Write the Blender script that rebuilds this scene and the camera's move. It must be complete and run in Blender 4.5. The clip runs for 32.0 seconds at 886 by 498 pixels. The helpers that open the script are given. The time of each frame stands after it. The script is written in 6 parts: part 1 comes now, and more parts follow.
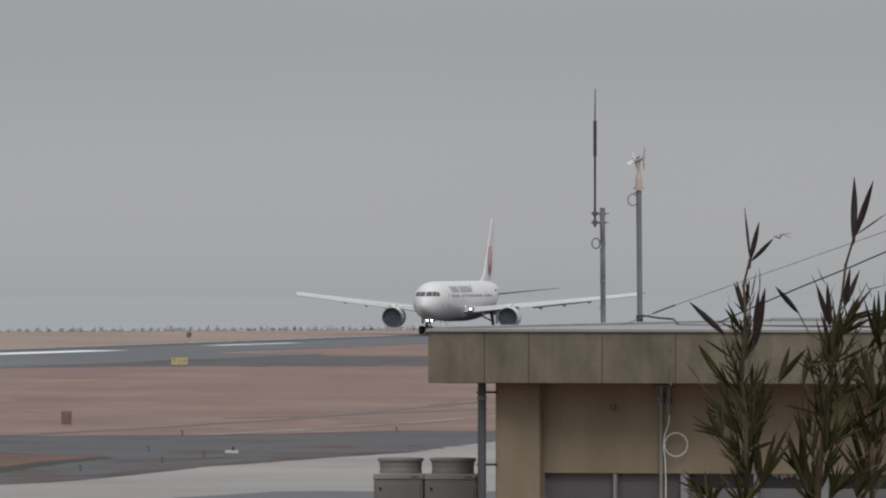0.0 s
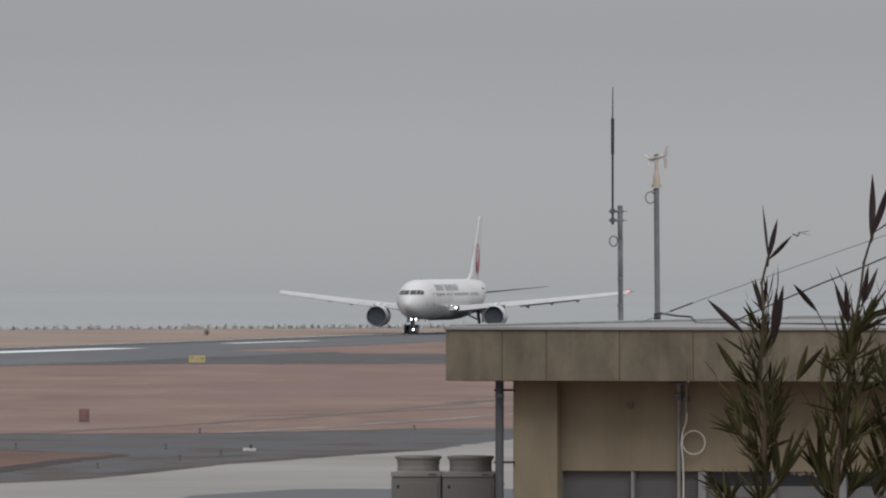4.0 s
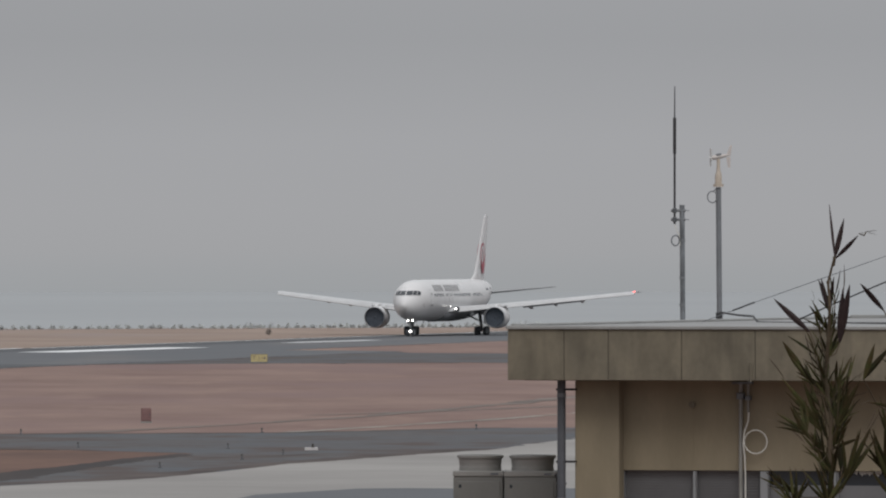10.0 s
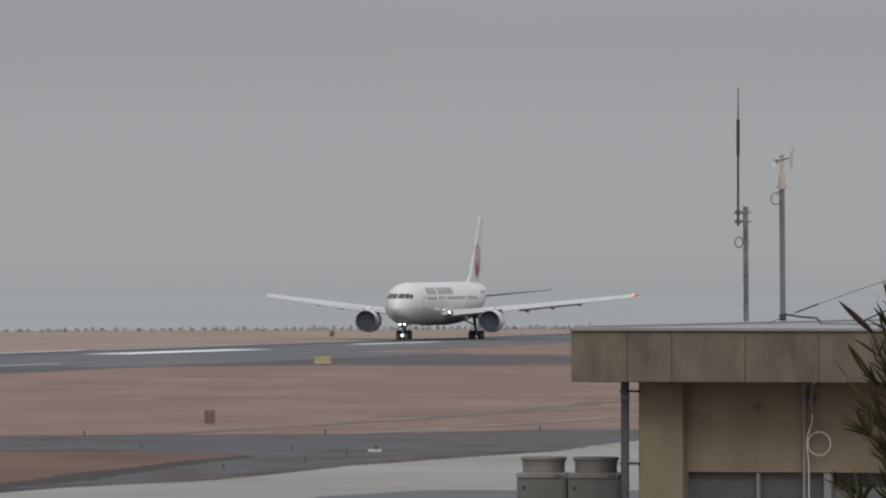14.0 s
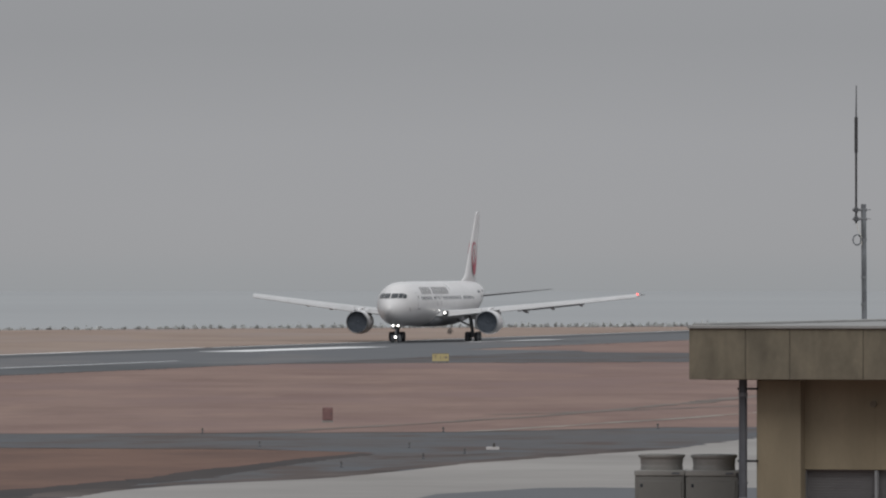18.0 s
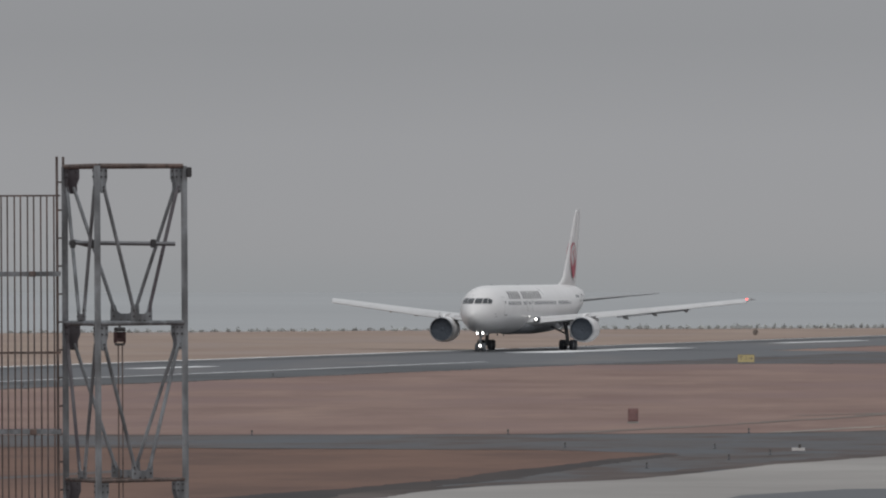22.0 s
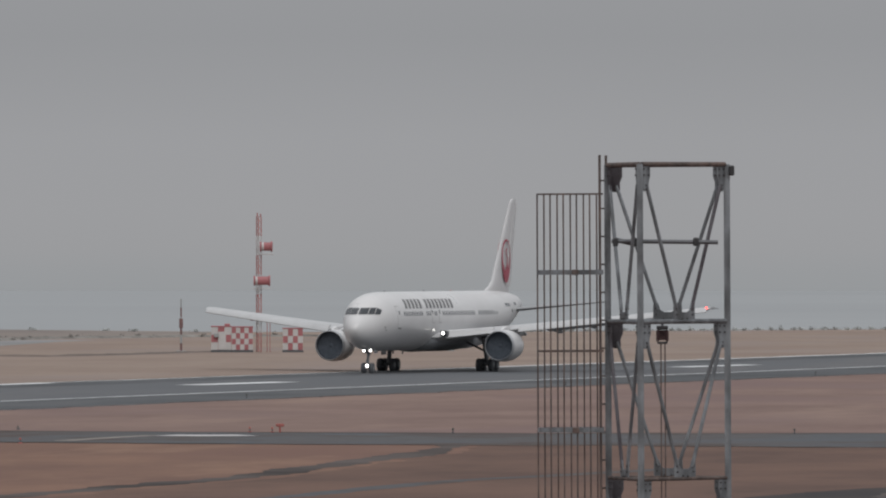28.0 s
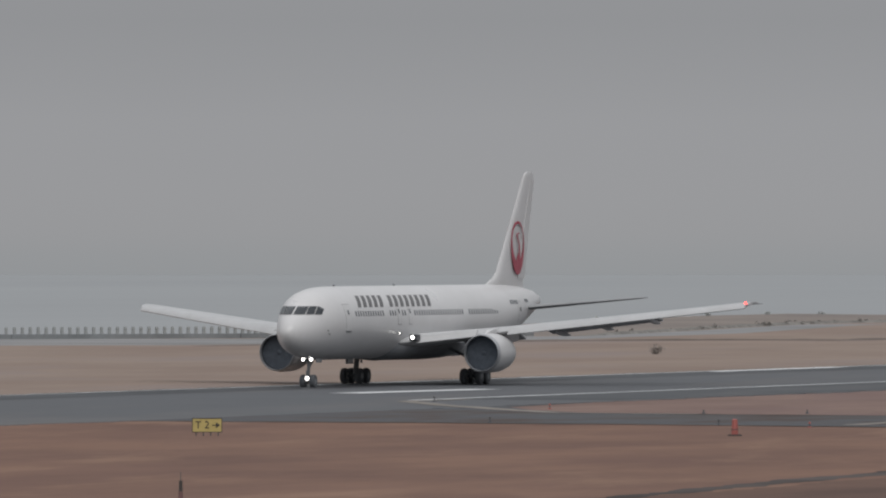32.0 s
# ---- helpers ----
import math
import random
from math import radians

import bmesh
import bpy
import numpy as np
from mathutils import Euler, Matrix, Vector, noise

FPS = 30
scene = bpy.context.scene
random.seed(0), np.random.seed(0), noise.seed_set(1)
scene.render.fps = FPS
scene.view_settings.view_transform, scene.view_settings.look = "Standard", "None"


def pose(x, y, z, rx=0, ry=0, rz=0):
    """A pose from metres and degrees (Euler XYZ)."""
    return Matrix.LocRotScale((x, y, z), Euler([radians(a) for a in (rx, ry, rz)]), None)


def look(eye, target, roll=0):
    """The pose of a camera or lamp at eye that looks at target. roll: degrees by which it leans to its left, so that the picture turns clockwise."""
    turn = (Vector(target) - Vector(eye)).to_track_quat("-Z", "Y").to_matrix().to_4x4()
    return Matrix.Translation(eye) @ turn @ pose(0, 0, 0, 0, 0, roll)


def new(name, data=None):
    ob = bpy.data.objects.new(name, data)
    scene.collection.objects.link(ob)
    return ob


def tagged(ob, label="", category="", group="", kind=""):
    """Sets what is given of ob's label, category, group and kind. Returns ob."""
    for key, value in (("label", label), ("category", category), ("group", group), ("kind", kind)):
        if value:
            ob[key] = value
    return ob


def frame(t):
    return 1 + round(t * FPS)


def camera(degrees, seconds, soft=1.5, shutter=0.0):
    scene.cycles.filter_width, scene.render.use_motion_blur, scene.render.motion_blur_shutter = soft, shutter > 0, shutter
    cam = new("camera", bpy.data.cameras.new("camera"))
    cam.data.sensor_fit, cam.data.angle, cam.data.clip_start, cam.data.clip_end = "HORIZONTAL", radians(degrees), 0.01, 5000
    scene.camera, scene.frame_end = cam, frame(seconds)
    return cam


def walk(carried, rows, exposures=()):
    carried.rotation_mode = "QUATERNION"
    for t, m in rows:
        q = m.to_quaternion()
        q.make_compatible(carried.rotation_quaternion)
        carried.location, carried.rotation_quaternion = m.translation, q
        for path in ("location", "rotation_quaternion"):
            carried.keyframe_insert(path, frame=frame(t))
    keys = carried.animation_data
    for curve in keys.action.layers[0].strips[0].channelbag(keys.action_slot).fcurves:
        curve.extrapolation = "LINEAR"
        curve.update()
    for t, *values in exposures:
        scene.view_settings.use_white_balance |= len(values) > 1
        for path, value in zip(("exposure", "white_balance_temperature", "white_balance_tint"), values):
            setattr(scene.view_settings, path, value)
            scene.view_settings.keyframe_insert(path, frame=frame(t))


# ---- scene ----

# ------------------------------------------------------------------ camera
EYE_Z = 11.07
cam = camera(4.340, 32.0, soft=2.1)
# seconds, yaw, pitch, lean in degrees of a tripod pan
PAN = [
    (0, 0.000, 0.016, -0.002),
    (0.5, 0.006, 0.021, -0.005),
    (1, 0.022, 0.031, -0.007),
    (1.5, 0.043, 0.014, -0.000),
    (2, 0.043, 0.023, 0.000),
    (2.5, 0.025, 0.022, 0.000),
    (3, 0.032, 0.014, -0.009),
    (3.5, 0.052, 0.004, -0.002),
    (5.5, 0.217, 0.015, -0.005),
    (6, 0.255, 0.017, 0.004),
    (6.5, 0.296, 0.014, -0.002),
    (7, 0.340, 0.012, 0.003),
    (7.5, 0.338, 0.010, 0.002),
    (8, 0.298, 0.010, -0.004),
    (8.5, 0.293, 0.013, -0.001),
    (9, 0.327, 0.008, -0.002),
    (9.5, 0.363, -0.002, 0.007),
    (10, 0.390, 0.002, 0.002),
    (10.5, 0.411, 0.014, 0.003),
    (11, 0.417, 0.010, 0.003),
    (11.5, 0.456, 0.011, 0.004),
    (12, 0.532, -0.002, 0.004),
    (12.5, 0.606, -0.001, 0.001),
    (13, 0.652, 0.016, 0.004),
    (13.5, 0.686, 0.010, 0.007),
    (14, 0.701, 0.011, 0.008),
    (14.5, 0.746, 0.008, -0.005),
    (16.5, 0.861, 0.014, 0.004),
    (17, 0.887, 0.006, 0.010),
    (17.5, 0.987, 0.003, 0.019),
    (18, 1.279, -0.001, 0.009),
    (18.5, 1.515, 0.002, 0.010),
    (19, 1.726, 0.002, 0.011),
    (19.5, 1.919, 0.009, 0.017),
    (20, 2.082, 0.005, 0.015),
    (20.5, 2.253, 0.002, 0.004),
    (21, 2.436, -0.001, 0.009),
    (21.5, 2.629, 0.007, 0.007),
    (22, 2.776, 0.004, 0.011),
    (22.5, 2.906, 0.005, -0.005),
    (23, 3.077, 0.007, -0.010),
    (23.5, 3.241, 0.018, -0.007),
    (24, 3.378, 0.024, -0.017),
    (24.5, 3.526, 0.013, -0.016),
    (25, 3.805, -0.002, -0.011),
    (25.5, 4.144, -0.011, -0.003),
    (27.5, 5.153, 0.000, -0.006),
    (28, 5.435, -0.004, -0.013),
    (28.5, 5.780, -0.006, -0.035),
    (29, 6.121, -0.014, -0.015),
    (29.5, 6.517, -0.022, -0.022),
    (30, 6.928, -0.034, -0.019),
    (30.5, 7.410, -0.048, 0.012),
    (31, 8.020, -0.066, 0.004),
    (31.5, 8.663, -0.078, 0.005),
    (32, 9.301, -0.082, 0.002),
]
walk(cam, [(t, pose(0, 0, EYE_Z, 90 + p, r, y)) for t, y, p, r in PAN],
     exposures=[(0, 0.05), (6, 0.02), (9, -0.01), (13, -0.03), (19, -0.15), (23, -0.20), (28, -0.14), (32, -0.20)])

# ------------------------------------------------------------------ sky and sun
world = bpy.data.worlds.new("overcast_sky")
scene.world = world
world.use_nodes = True
wn, wl = world.node_tree.nodes, world.node_tree.links
wn.clear()
w_out = wn.new("ShaderNodeOutputWorld")
w_bg = wn.new("ShaderNodeBackground")
w_sky = wn.new("ShaderNodeTexSky")
w_sky.sky_type = "NISHITA"
w_sky.sun_disc = False
w_sky.sun_elevation = radians(46)
w_sky.sun_rotation = radians(166)
w_sky.dust_density = 6.0
w_dim = wn.new("ShaderNodeVectorMath")
w_dim.operation = "SCALE"
w_dim.inputs["Scale"].default_value = 0.10
w_geo = wn.new("ShaderNodeTexCoord")
w_sep = wn.new("ShaderNodeSeparateXYZ")
w_ramp = wn.new("ShaderNodeValToRGB")
w_mix = wn.new("ShaderNodeMix")
w_mix.data_type = "RGBA"
w_mix.inputs["Factor"].default_value = 0.93
w_cloud = wn.new("ShaderNodeTexNoise")
w_cloud.inputs["Scale"].default_value = 16.0
w_cloud.inputs["Detail"].default_value = 3.0
w_cmap = wn.new("ShaderNodeMapRange")
w_cmap.inputs["To Min"].default_value = 0.965
w_cmap.inputs["To Max"].default_value = 1.035
w_mul = wn.new("ShaderNodeVectorMath")
w_mul.operation = "MULTIPLY"
wl.new(w_geo.outputs["Generated"], w_sep.inputs[0])
wl.new(w_geo.outputs["Generated"], w_cloud.inputs["Vector"])
w_lift = wn.new("ShaderNodeMath")      # sine of the elevation, spread out near the horizon
w_lift.operation = "MULTIPLY_ADD"
w_lift.inputs[1].default_value, w_lift.inputs[2].default_value = 1.0, 0.004
w_root = wn.new("ShaderNodeMath")
w_root.operation = "POWER"
w_root.inputs[1].default_value = 0.5
w_root.use_clamp = True
wl.new(w_sep.outputs["Z"], w_lift.inputs[0])
wl.new(w_lift.outputs[0], w_root.inputs[0])
wl.new(w_root.outputs[0], w_ramp.inputs[0])
stops = [(0.0, (0.350, 0.366, 0.380)), (0.045, (0.368, 0.378, 0.391)), (0.063, (0.384, 0.388, 0.400)), (0.085, (0.391, 0.394, 0.407)), (0.116, (0.389, 0.393, 0.408)), (0.149, (0.350, 0.356, 0.371)),
         (0.45, (0.50, 0.52, 0.54)), (1.0, (1.00, 1.02, 1.05))]
while len(w_ramp.color_ramp.elements) < len(stops):
    w_ramp.color_ramp.elements.new(0.5)
for el, (at, col) in zip(w_ramp.color_ramp.elements, stops):
    el.position, el.color = at, (*col, 1)
wl.new(w_sky.outputs[0], w_dim.inputs[0])
wl.new(w_dim.outputs[0], w_mix.inputs["A"])
wl.new(w_ramp.outputs[0], w_mix.inputs["B"])
wl.new(w_mix.outputs["Result"], w_mul.inputs[0])
wl.new(w_cloud.outputs["Fac"], w_cmap.inputs["Value"])
wl.new(w_cmap.outputs["Result"], w_mul.inputs[1])
wl.new(w_mul.outputs[0], w_bg.inputs["Color"])
wl.new(w_bg.outputs[0], w_out.inputs["Surface"])
sun_data = bpy.data.lights.new("sun", "SUN")
sun_data.energy, sun_data.angle, sun_data.color = 1.25, radians(30), (1.0, 0.97, 0.94)
sun = new("sun", sun_data)
sun.matrix_world = look((0, 0, 100), (-0.16, 0.64, 99.25))

# ------------------------------------------------------------------ runway grid
PSI = radians(10.951)
P0 = Vector((-1.81, 1554.81, 0))
FWD = Vector((-math.sin(PSI), -math.cos(PSI), 0))
STB = Vector((-math.cos(PSI), math.sin(PSI), 0))


def rw(s, c, z=0.0):
    """A place by its metres along the runway and across it (c grows away from the terminal)."""
    return P0 + FWD * s + STB * c + Vector((0, 0, z))


def polar(az, d, z=0.0):
    a = radians(az)
    return Vector((d * math.sin(a), d * math.cos(a), z))

# ------------------------------------------------------------------ materials


def material(name, base, rough=0.7, metal=0.0, vary=0.12, scale=1.0, fine=12.0, bump=0.0, second=None, stretch=(1, 1, 1), glow=0.0, coat=0.0, per_piece=0.0, gloss=0.5):
    """A surface with two scales of variation in metres, and a fine relief."""
    m = bpy.data.materials.new(name)
    m.use_nodes = True
    n, l = m.node_tree.nodes, m.node_tree.links
    b = n["Principled BSDF"]
    b.inputs["Roughness"].default_value, b.inputs["Metallic"].default_value = rough, metal
    b.inputs["Coat Weight"].default_value = coat
    b.inputs["Specular IOR Level"].default_value = gloss
    if glow:
        b.inputs["Emission Color"].default_value = (*base, 1)
        b.inputs["Emission Strength"].default_value = glow
    co = n.new("ShaderNodeTexCoord")
    mp = n.new("ShaderNodeMapping")
    mp.inputs["Scale"].default_value = stretch
    l.new(co.outputs["Object"], mp.inputs["Vector"])
    big, small = n.new("ShaderNodeTexNoise"), n.new("ShaderNodeTexNoise")
    big.inputs["Scale"].default_value, small.inputs["Scale"].default_value = scale, fine
    big.inputs["Detail"].default_value, small.inputs["Detail"].default_value = 4.0, 3.0
    for t in (big, small):
        l.new(mp.outputs[0], t.inputs["Vector"])
    mix = n.new("ShaderNodeMix")
    mix.data_type = "RGBA"
    other = second or tuple(min(1.0, c * (1 - 2.2 * vary)) for c in base)
    mix.inputs["A"].default_value, mix.inputs["B"].default_value = (*base, 1), (*other, 1)
    ramp = n.new("ShaderNodeMapRange")
    ramp.inputs["From Min"].default_value, ramp.inputs["From Max"].default_value = 0.35, 0.68
    l.new(big.outputs["Fac"], ramp.inputs["Value"])
    l.new(ramp.outputs["Result"], mix.inputs["Factor"])
    grain = n.new("ShaderNodeMapRange")
    grain.inputs["To Min"].default_value, grain.inputs["To Max"].default_value = 1 - vary, 1 + vary
    l.new(small.outputs["Fac"], grain.inputs["Value"])
    mul = n.new("ShaderNodeVectorMath")
    mul.operation = "MULTIPLY"
    l.new(mix.outputs["Result"], mul.inputs[0])
    l.new(grain.outputs["Result"], mul.inputs[1])
    last = mul
    if per_piece:
        info, pr, mul2 = n.new("ShaderNodeObjectInfo"), n.new("ShaderNodeMapRange"), n.new("ShaderNodeVectorMath")
        mul2.operation = "MULTIPLY"
        pr.inputs["To Min"].default_value, pr.inputs["To Max"].default_value = 1 - per_piece, 1 + per_piece
        l.new(info.outputs["Random"], pr.inputs["Value"])
        l.new(mul.outputs[0], mul2.inputs[0])
        l.new(pr.outputs["Result"], mul2.inputs[1])
        last = mul2
    l.new(last.outputs[0], b.inputs["Base Color"])
    rr = n.new("ShaderNodeMapRange")
    rr.inputs["To Min"].default_value, rr.inputs["To Max"].default_value = max(0.02, rough - 0.12), min(1.0, rough + 0.12)
    l.new(big.outputs["Fac"], rr.inputs["Value"])
    l.new(rr.outputs["Result"], b.inputs["Roughness"])
    if bump:
        bp = n.new("ShaderNodeBump")
        bp.inputs["Strength"].default_value, bp.inputs["Distance"].default_value = 0.6, bump
        l.new(small.outputs["Fac"], bp.inputs["Height"])
        l.new(bp.outputs[0], b.inputs["Normal"])
    return m


MAT = dict(
    grass=material("dry_grass", (0.214, 0.148, 0.126), 0.95, vary=0.13, scale=0.045, fine=0.5, second=(0.163, 0.108, 0.095), stretch=(1.7, 0.62, 1), gloss=0.15),
    grass_red=material("reddish_dry_grass", (0.196, 0.115, 0.084), 0.95, vary=0.13, scale=0.05, fine=0.5, second=(0.142, 0.084, 0.067), stretch=(1.7, 0.62, 1), gloss=0.15),
    grass_damp=material("damp_reddish_grass", (0.146, 0.088, 0.068), 0.95, vary=0.14, scale=0.05, fine=0.5, second=(0.100, 0.063, 0.052), stretch=(1.7, 0.62, 1), gloss=0.15),
    pale_road=material("pale_road_concrete", (0.25, 0.249, 0.252), 0.9, vary=0.12, scale=0.06, fine=0.8, gloss=0.3),
    grass_grey=material("greyish_dry_grass", (0.225, 0.192, 0.172), 0.95, vary=0.12, scale=0.03, fine=0.4, second=(0.175, 0.152, 0.140), stretch=(1.7, 0.62, 1), gloss=0.2),
    grass_pale=material("pale_dry_grass", (0.252, 0.193, 0.158), 0.95, vary=0.13, scale=0.03, fine=0.4, second=(0.208, 0.153, 0.125), stretch=(1.7, 0.62, 1), gloss=0.3),
    asphalt=material("damp_asphalt", (0.040, 0.044, 0.052), 0.62, vary=0.2, scale=0.03, fine=0.3, second=(0.058, 0.062, 0.070)),
    taxi_asphalt=material("soiled_asphalt", (0.078, 0.084, 0.094), 0.85, vary=0.3, scale=0.06, fine=0.5, second=(0.088, 0.080, 0.080), stretch=(1.5, 1, 1), gloss=0.15),
    asphalt_dark=material("dark_asphalt", (0.036, 0.040, 0.046), 0.7, vary=0.14, scale=0.03, fine=0.5),
    concrete=material("apron_concrete", (0.244, 0.232, 0.220), 0.8, vary=0.12, scale=0.04, fine=0.3, second=(0.190, 0.180, 0.171)),
    line_paint=material("line_paint", (0.74, 0.75, 0.76), 0.5, vary=0.10, scale=0.05, fine=1.2),
    # pale base colour stands in for the sky's sheen on wet asphalt
    wet_patch=material("painted_wet_sheen", (0.56, 0.53, 0.53), 0.4, vary=0.12, scale=0.3, fine=2.0),
    pale_track=material("pale_gravel_track", (0.24, 0.215, 0.19), 0.9, vary=0.15, scale=0.1, fine=0.8),
    ditch=material("dark_track", (0.096, 0.078, 0.073), 0.95, gloss=0.2, vary=0.3, scale=0.06, fine=0.7),
    sea=material("hazy_sea", (0.314, 0.326, 0.336), 0.95, vary=0.02, scale=0.002, fine=0.02, gloss=0.0),
    white=material("white_aircraft_paint", (0.585, 0.582, 0.588), 0.32, vary=0.03, scale=0.25, fine=3.0),
    wing_grey=material("light_grey_wing_paint", (0.47, 0.475, 0.485), 0.42, vary=0.05, scale=0.4, fine=4.0),
    tail_grey=material("dark_grey_tailplane_paint", (0.27, 0.276, 0.285), 0.5, vary=0.05, scale=0.4, fine=4.0),
    lip_metal=material("dull_intake_metal", (0.42, 0.43, 0.45), 0.45, metal=0.6, vary=0.06, scale=1.0, fine=9.0),
    dark_metal=material("dark_metal", (0.115, 0.12, 0.13), 0.5, metal=0.4, vary=0.1, scale=2.0, fine=12.0),
    # fan and duct tones lifted in place of distance haze
    fan=material("fan_blades", (0.066, 0.077, 0.094), 0.9, gloss=0.1, metal=0.0, vary=0.1, scale=3, fine=9),
    duct=material("dark_duct_lining", (0.078, 0.089, 0.105), 0.9, gloss=0.1, vary=0.08, scale=2, fine=9),
    bush_brown=material("dry_bush", (0.34, 0.30, 0.275), 0.9, vary=0.2, scale=1.0, fine=6.0),
    # rubber lightened for the same haze
    tyre=material("tyre_rubber", (0.118, 0.126, 0.138), 0.9, vary=0.1, scale=3, fine=20),
    glass_dark=material("cockpit_glass", (0.03, 0.035, 0.042), 0.12, vary=0.02),
    window_dark=material("cabin_window_glass", (0.10, 0.105, 0.115), 0.25, vary=0.03),
    seam=material("door_seam_grey", (0.36, 0.36, 0.37), 0.5, vary=0.05),
    title=material("title_grey", (0.10, 0.097, 0.10), 0.4, vary=0.04),
    red=material("emblem_red", (0.37, 0.052, 0.085), 0.4, vary=0.05),
    lamp_white=material("lit_lamp", (1.0, 0.97, 0.92), 0.3, glow=6.0, vary=0.0),
    lamp_red=material("red_position_lamp", (1.0, 0.06, 0.05), 0.3, glow=5.0, vary=0.0),
    fascia=material("stained_concrete", (0.160, 0.139, 0.101), 0.88, vary=0.16, scale=1.5, fine=11, bump=0.004, second=(0.114, 0.101, 0.076), stretch=(1.1, 1.1, 0.8), per_piece=0.05),
    wall=material("beige_render", (0.234, 0.198, 0.138), 0.88, vary=0.06, scale=0.5, fine=16, bump=0.003, second=(0.206, 0.172, 0.116), stretch=(1.4, 1.4, 0.5)),
    roof=material("roof_membrane", (0.24, 0.24, 0.24), 0.7, vary=0.08, scale=0.5, fine=6),
    coping=material("pale_coping", (0.26, 0.26, 0.255), 0.6, vary=0.09, scale=0.8, fine=9),
    galv=material("galvanised_steel", (0.194, 0.211, 0.228), 0.6, metal=0.15, vary=0.18, scale=2.5, fine=22, second=(0.107, 0.112, 0.120)),
    pipe_grey=material("grey_pipe", (0.163, 0.172, 0.185), 0.55, vary=0.1, scale=2.0, fine=18),
    joint=material("dark_joint", (0.078, 0.068, 0.052), 0.9, vary=0.1),
    stained=material("stained_steel", (0.099, 0.096, 0.107), 0.65, vary=0.2, scale=1.6, fine=18, second=(0.041, 0.034, 0.041)),
    bolt=material("dark_bolt", (0.045, 0.042, 0.045), 0.6, vary=0.1),
    conduit=material("pale_conduit", (0.249, 0.245, 0.228), 0.6, vary=0.12, scale=2.0, fine=16),
    pipe_dark=material("dark_grey_pipe", (0.073, 0.078, 0.089), 0.45, vary=0.15, scale=2.0, fine=18),
    vane=material("weathered_white_plastic", (0.50, 0.46, 0.44), 0.55, vary=0.08, scale=6, fine=30),
    vane_blade=material("pale_propeller_plastic", (0.60, 0.60, 0.59), 0.5, vary=0.05, scale=6, fine=30),
    rusty=material("rusty_steel", (0.112, 0.079, 0.069), 0.85, vary=0.2, scale=3.0, fine=24, second=(0.086, 0.073, 0.069)),
    cream=material("ivory_plastic", (0.42, 0.36, 0.30), 0.5, vary=0.05, scale=3, fine=20),
    black=material("black_rubber", (0.03, 0.03, 0.033), 0.6, vary=0.1, scale=4, fine=20),
    cable_white=material("white_cable", (0.58, 0.57, 0.53), 0.5, vary=0.05, scale=4, fine=20),
    ac_top=material("cabinet_top", (0.228, 0.222, 0.209), 0.55, vary=0.09, scale=2.0, fine=16),
    ac_grey=material("cabinet_grey", (0.133, 0.131, 0.122), 0.55, vary=0.07, scale=1.2, fine=16),
    shutter=material("grey_shutter", (0.138, 0.140, 0.144), 0.6, vary=0.08, scale=1.5, fine=14),
    alu=material("aluminium_frame", (0.258, 0.267, 0.275), 0.5, metal=0.3, vary=0.06, scale=2, fine=16),
    # sign yellow and black paled to imitate haze before the far sign
    sign_hazed=material("hazed_sign_yellow", (0.45, 0.39, 0.20), 0.6, vary=0.08, scale=2, fine=12),
    sign_hazed_black=material("hazed_sign_black", (0.22, 0.20, 0.15), 0.7, vary=0.1, scale=2, fine=12),
    lamp_dark=material("dull_lamp_glass", (0.07, 0.065, 0.065), 0.5, vary=0.1, scale=4, fine=16),
    sign_yellow=material("sign_yellow", (0.50, 0.405, 0.15), 0.6, vary=0.06, scale=2, fine=12),
    sign_black=material("sign_black", (0.055, 0.05, 0.045), 0.6, vary=0.05),
    orange=material("warning_orange", (0.37, 0.115, 0.10), 0.6, vary=0.1, scale=2, fine=12),
    maroon=material("dull_maroon", (0.185, 0.105, 0.102), 0.75, vary=0.12, scale=2, fine=10),
    # mast red and white have the distance haze mixed into their colour
    mast_red=material("hazed_mast_red", (0.40, 0.16, 0.15), 0.7, vary=0.08, scale=1, fine=8),
    pole_dark=material("dark_red_steel", (0.040, 0.017, 0.019), 0.7, vary=0.15, scale=4, fine=20),
    # pole red greyed to imitate haze
    pole_red=material("hazed_pole_red", (0.30, 0.24, 0.24), 0.7, vary=0.08, scale=1, fine=8),
    mast_white=material("hazed_mast_white", (0.50, 0.48, 0.48), 0.7, vary=0.06, scale=1, fine=8),
    mud=material("dark_damp_soil", (0.032, 0.029, 0.030), 0.95, vary=0.3, scale=0.1, fine=0.6, second=(0.050, 0.041, 0.039), gloss=0.2),
    hedge=material("dark_scrub", (0.25, 0.238, 0.222), 0.95, vary=0.25, scale=0.3, fine=1.5, gloss=0.1),
    quay=material("pale_quay_concrete", (0.46, 0.45, 0.43), 0.9, vary=0.1, scale=0.3, fine=2.0, gloss=0.2),
    verge=material("dull_verge", (0.150, 0.118, 0.102), 0.95, vary=0.2, scale=0.05, fine=0.5),
    gear=material("grey_gear_steel", (0.23, 0.24, 0.25), 0.5, metal=0.2, vary=0.1, scale=2, fine=9),
    # grey fairing paint, darkened further for the shade under the wings
    belly=material("shaded_grey_belly_paint", (0.27, 0.28, 0.30), 0.5, vary=0.06, scale=0.5, fine=5),
    # check red and white drawn closer together, as haze would leave them
    check_red=material("check_red", (0.36, 0.13, 0.14), 0.6, vary=0.08, scale=1, fine=8),
    check_white=material("check_white", (0.50, 0.485, 0.48), 0.6, vary=0.06, scale=1, fine=8),
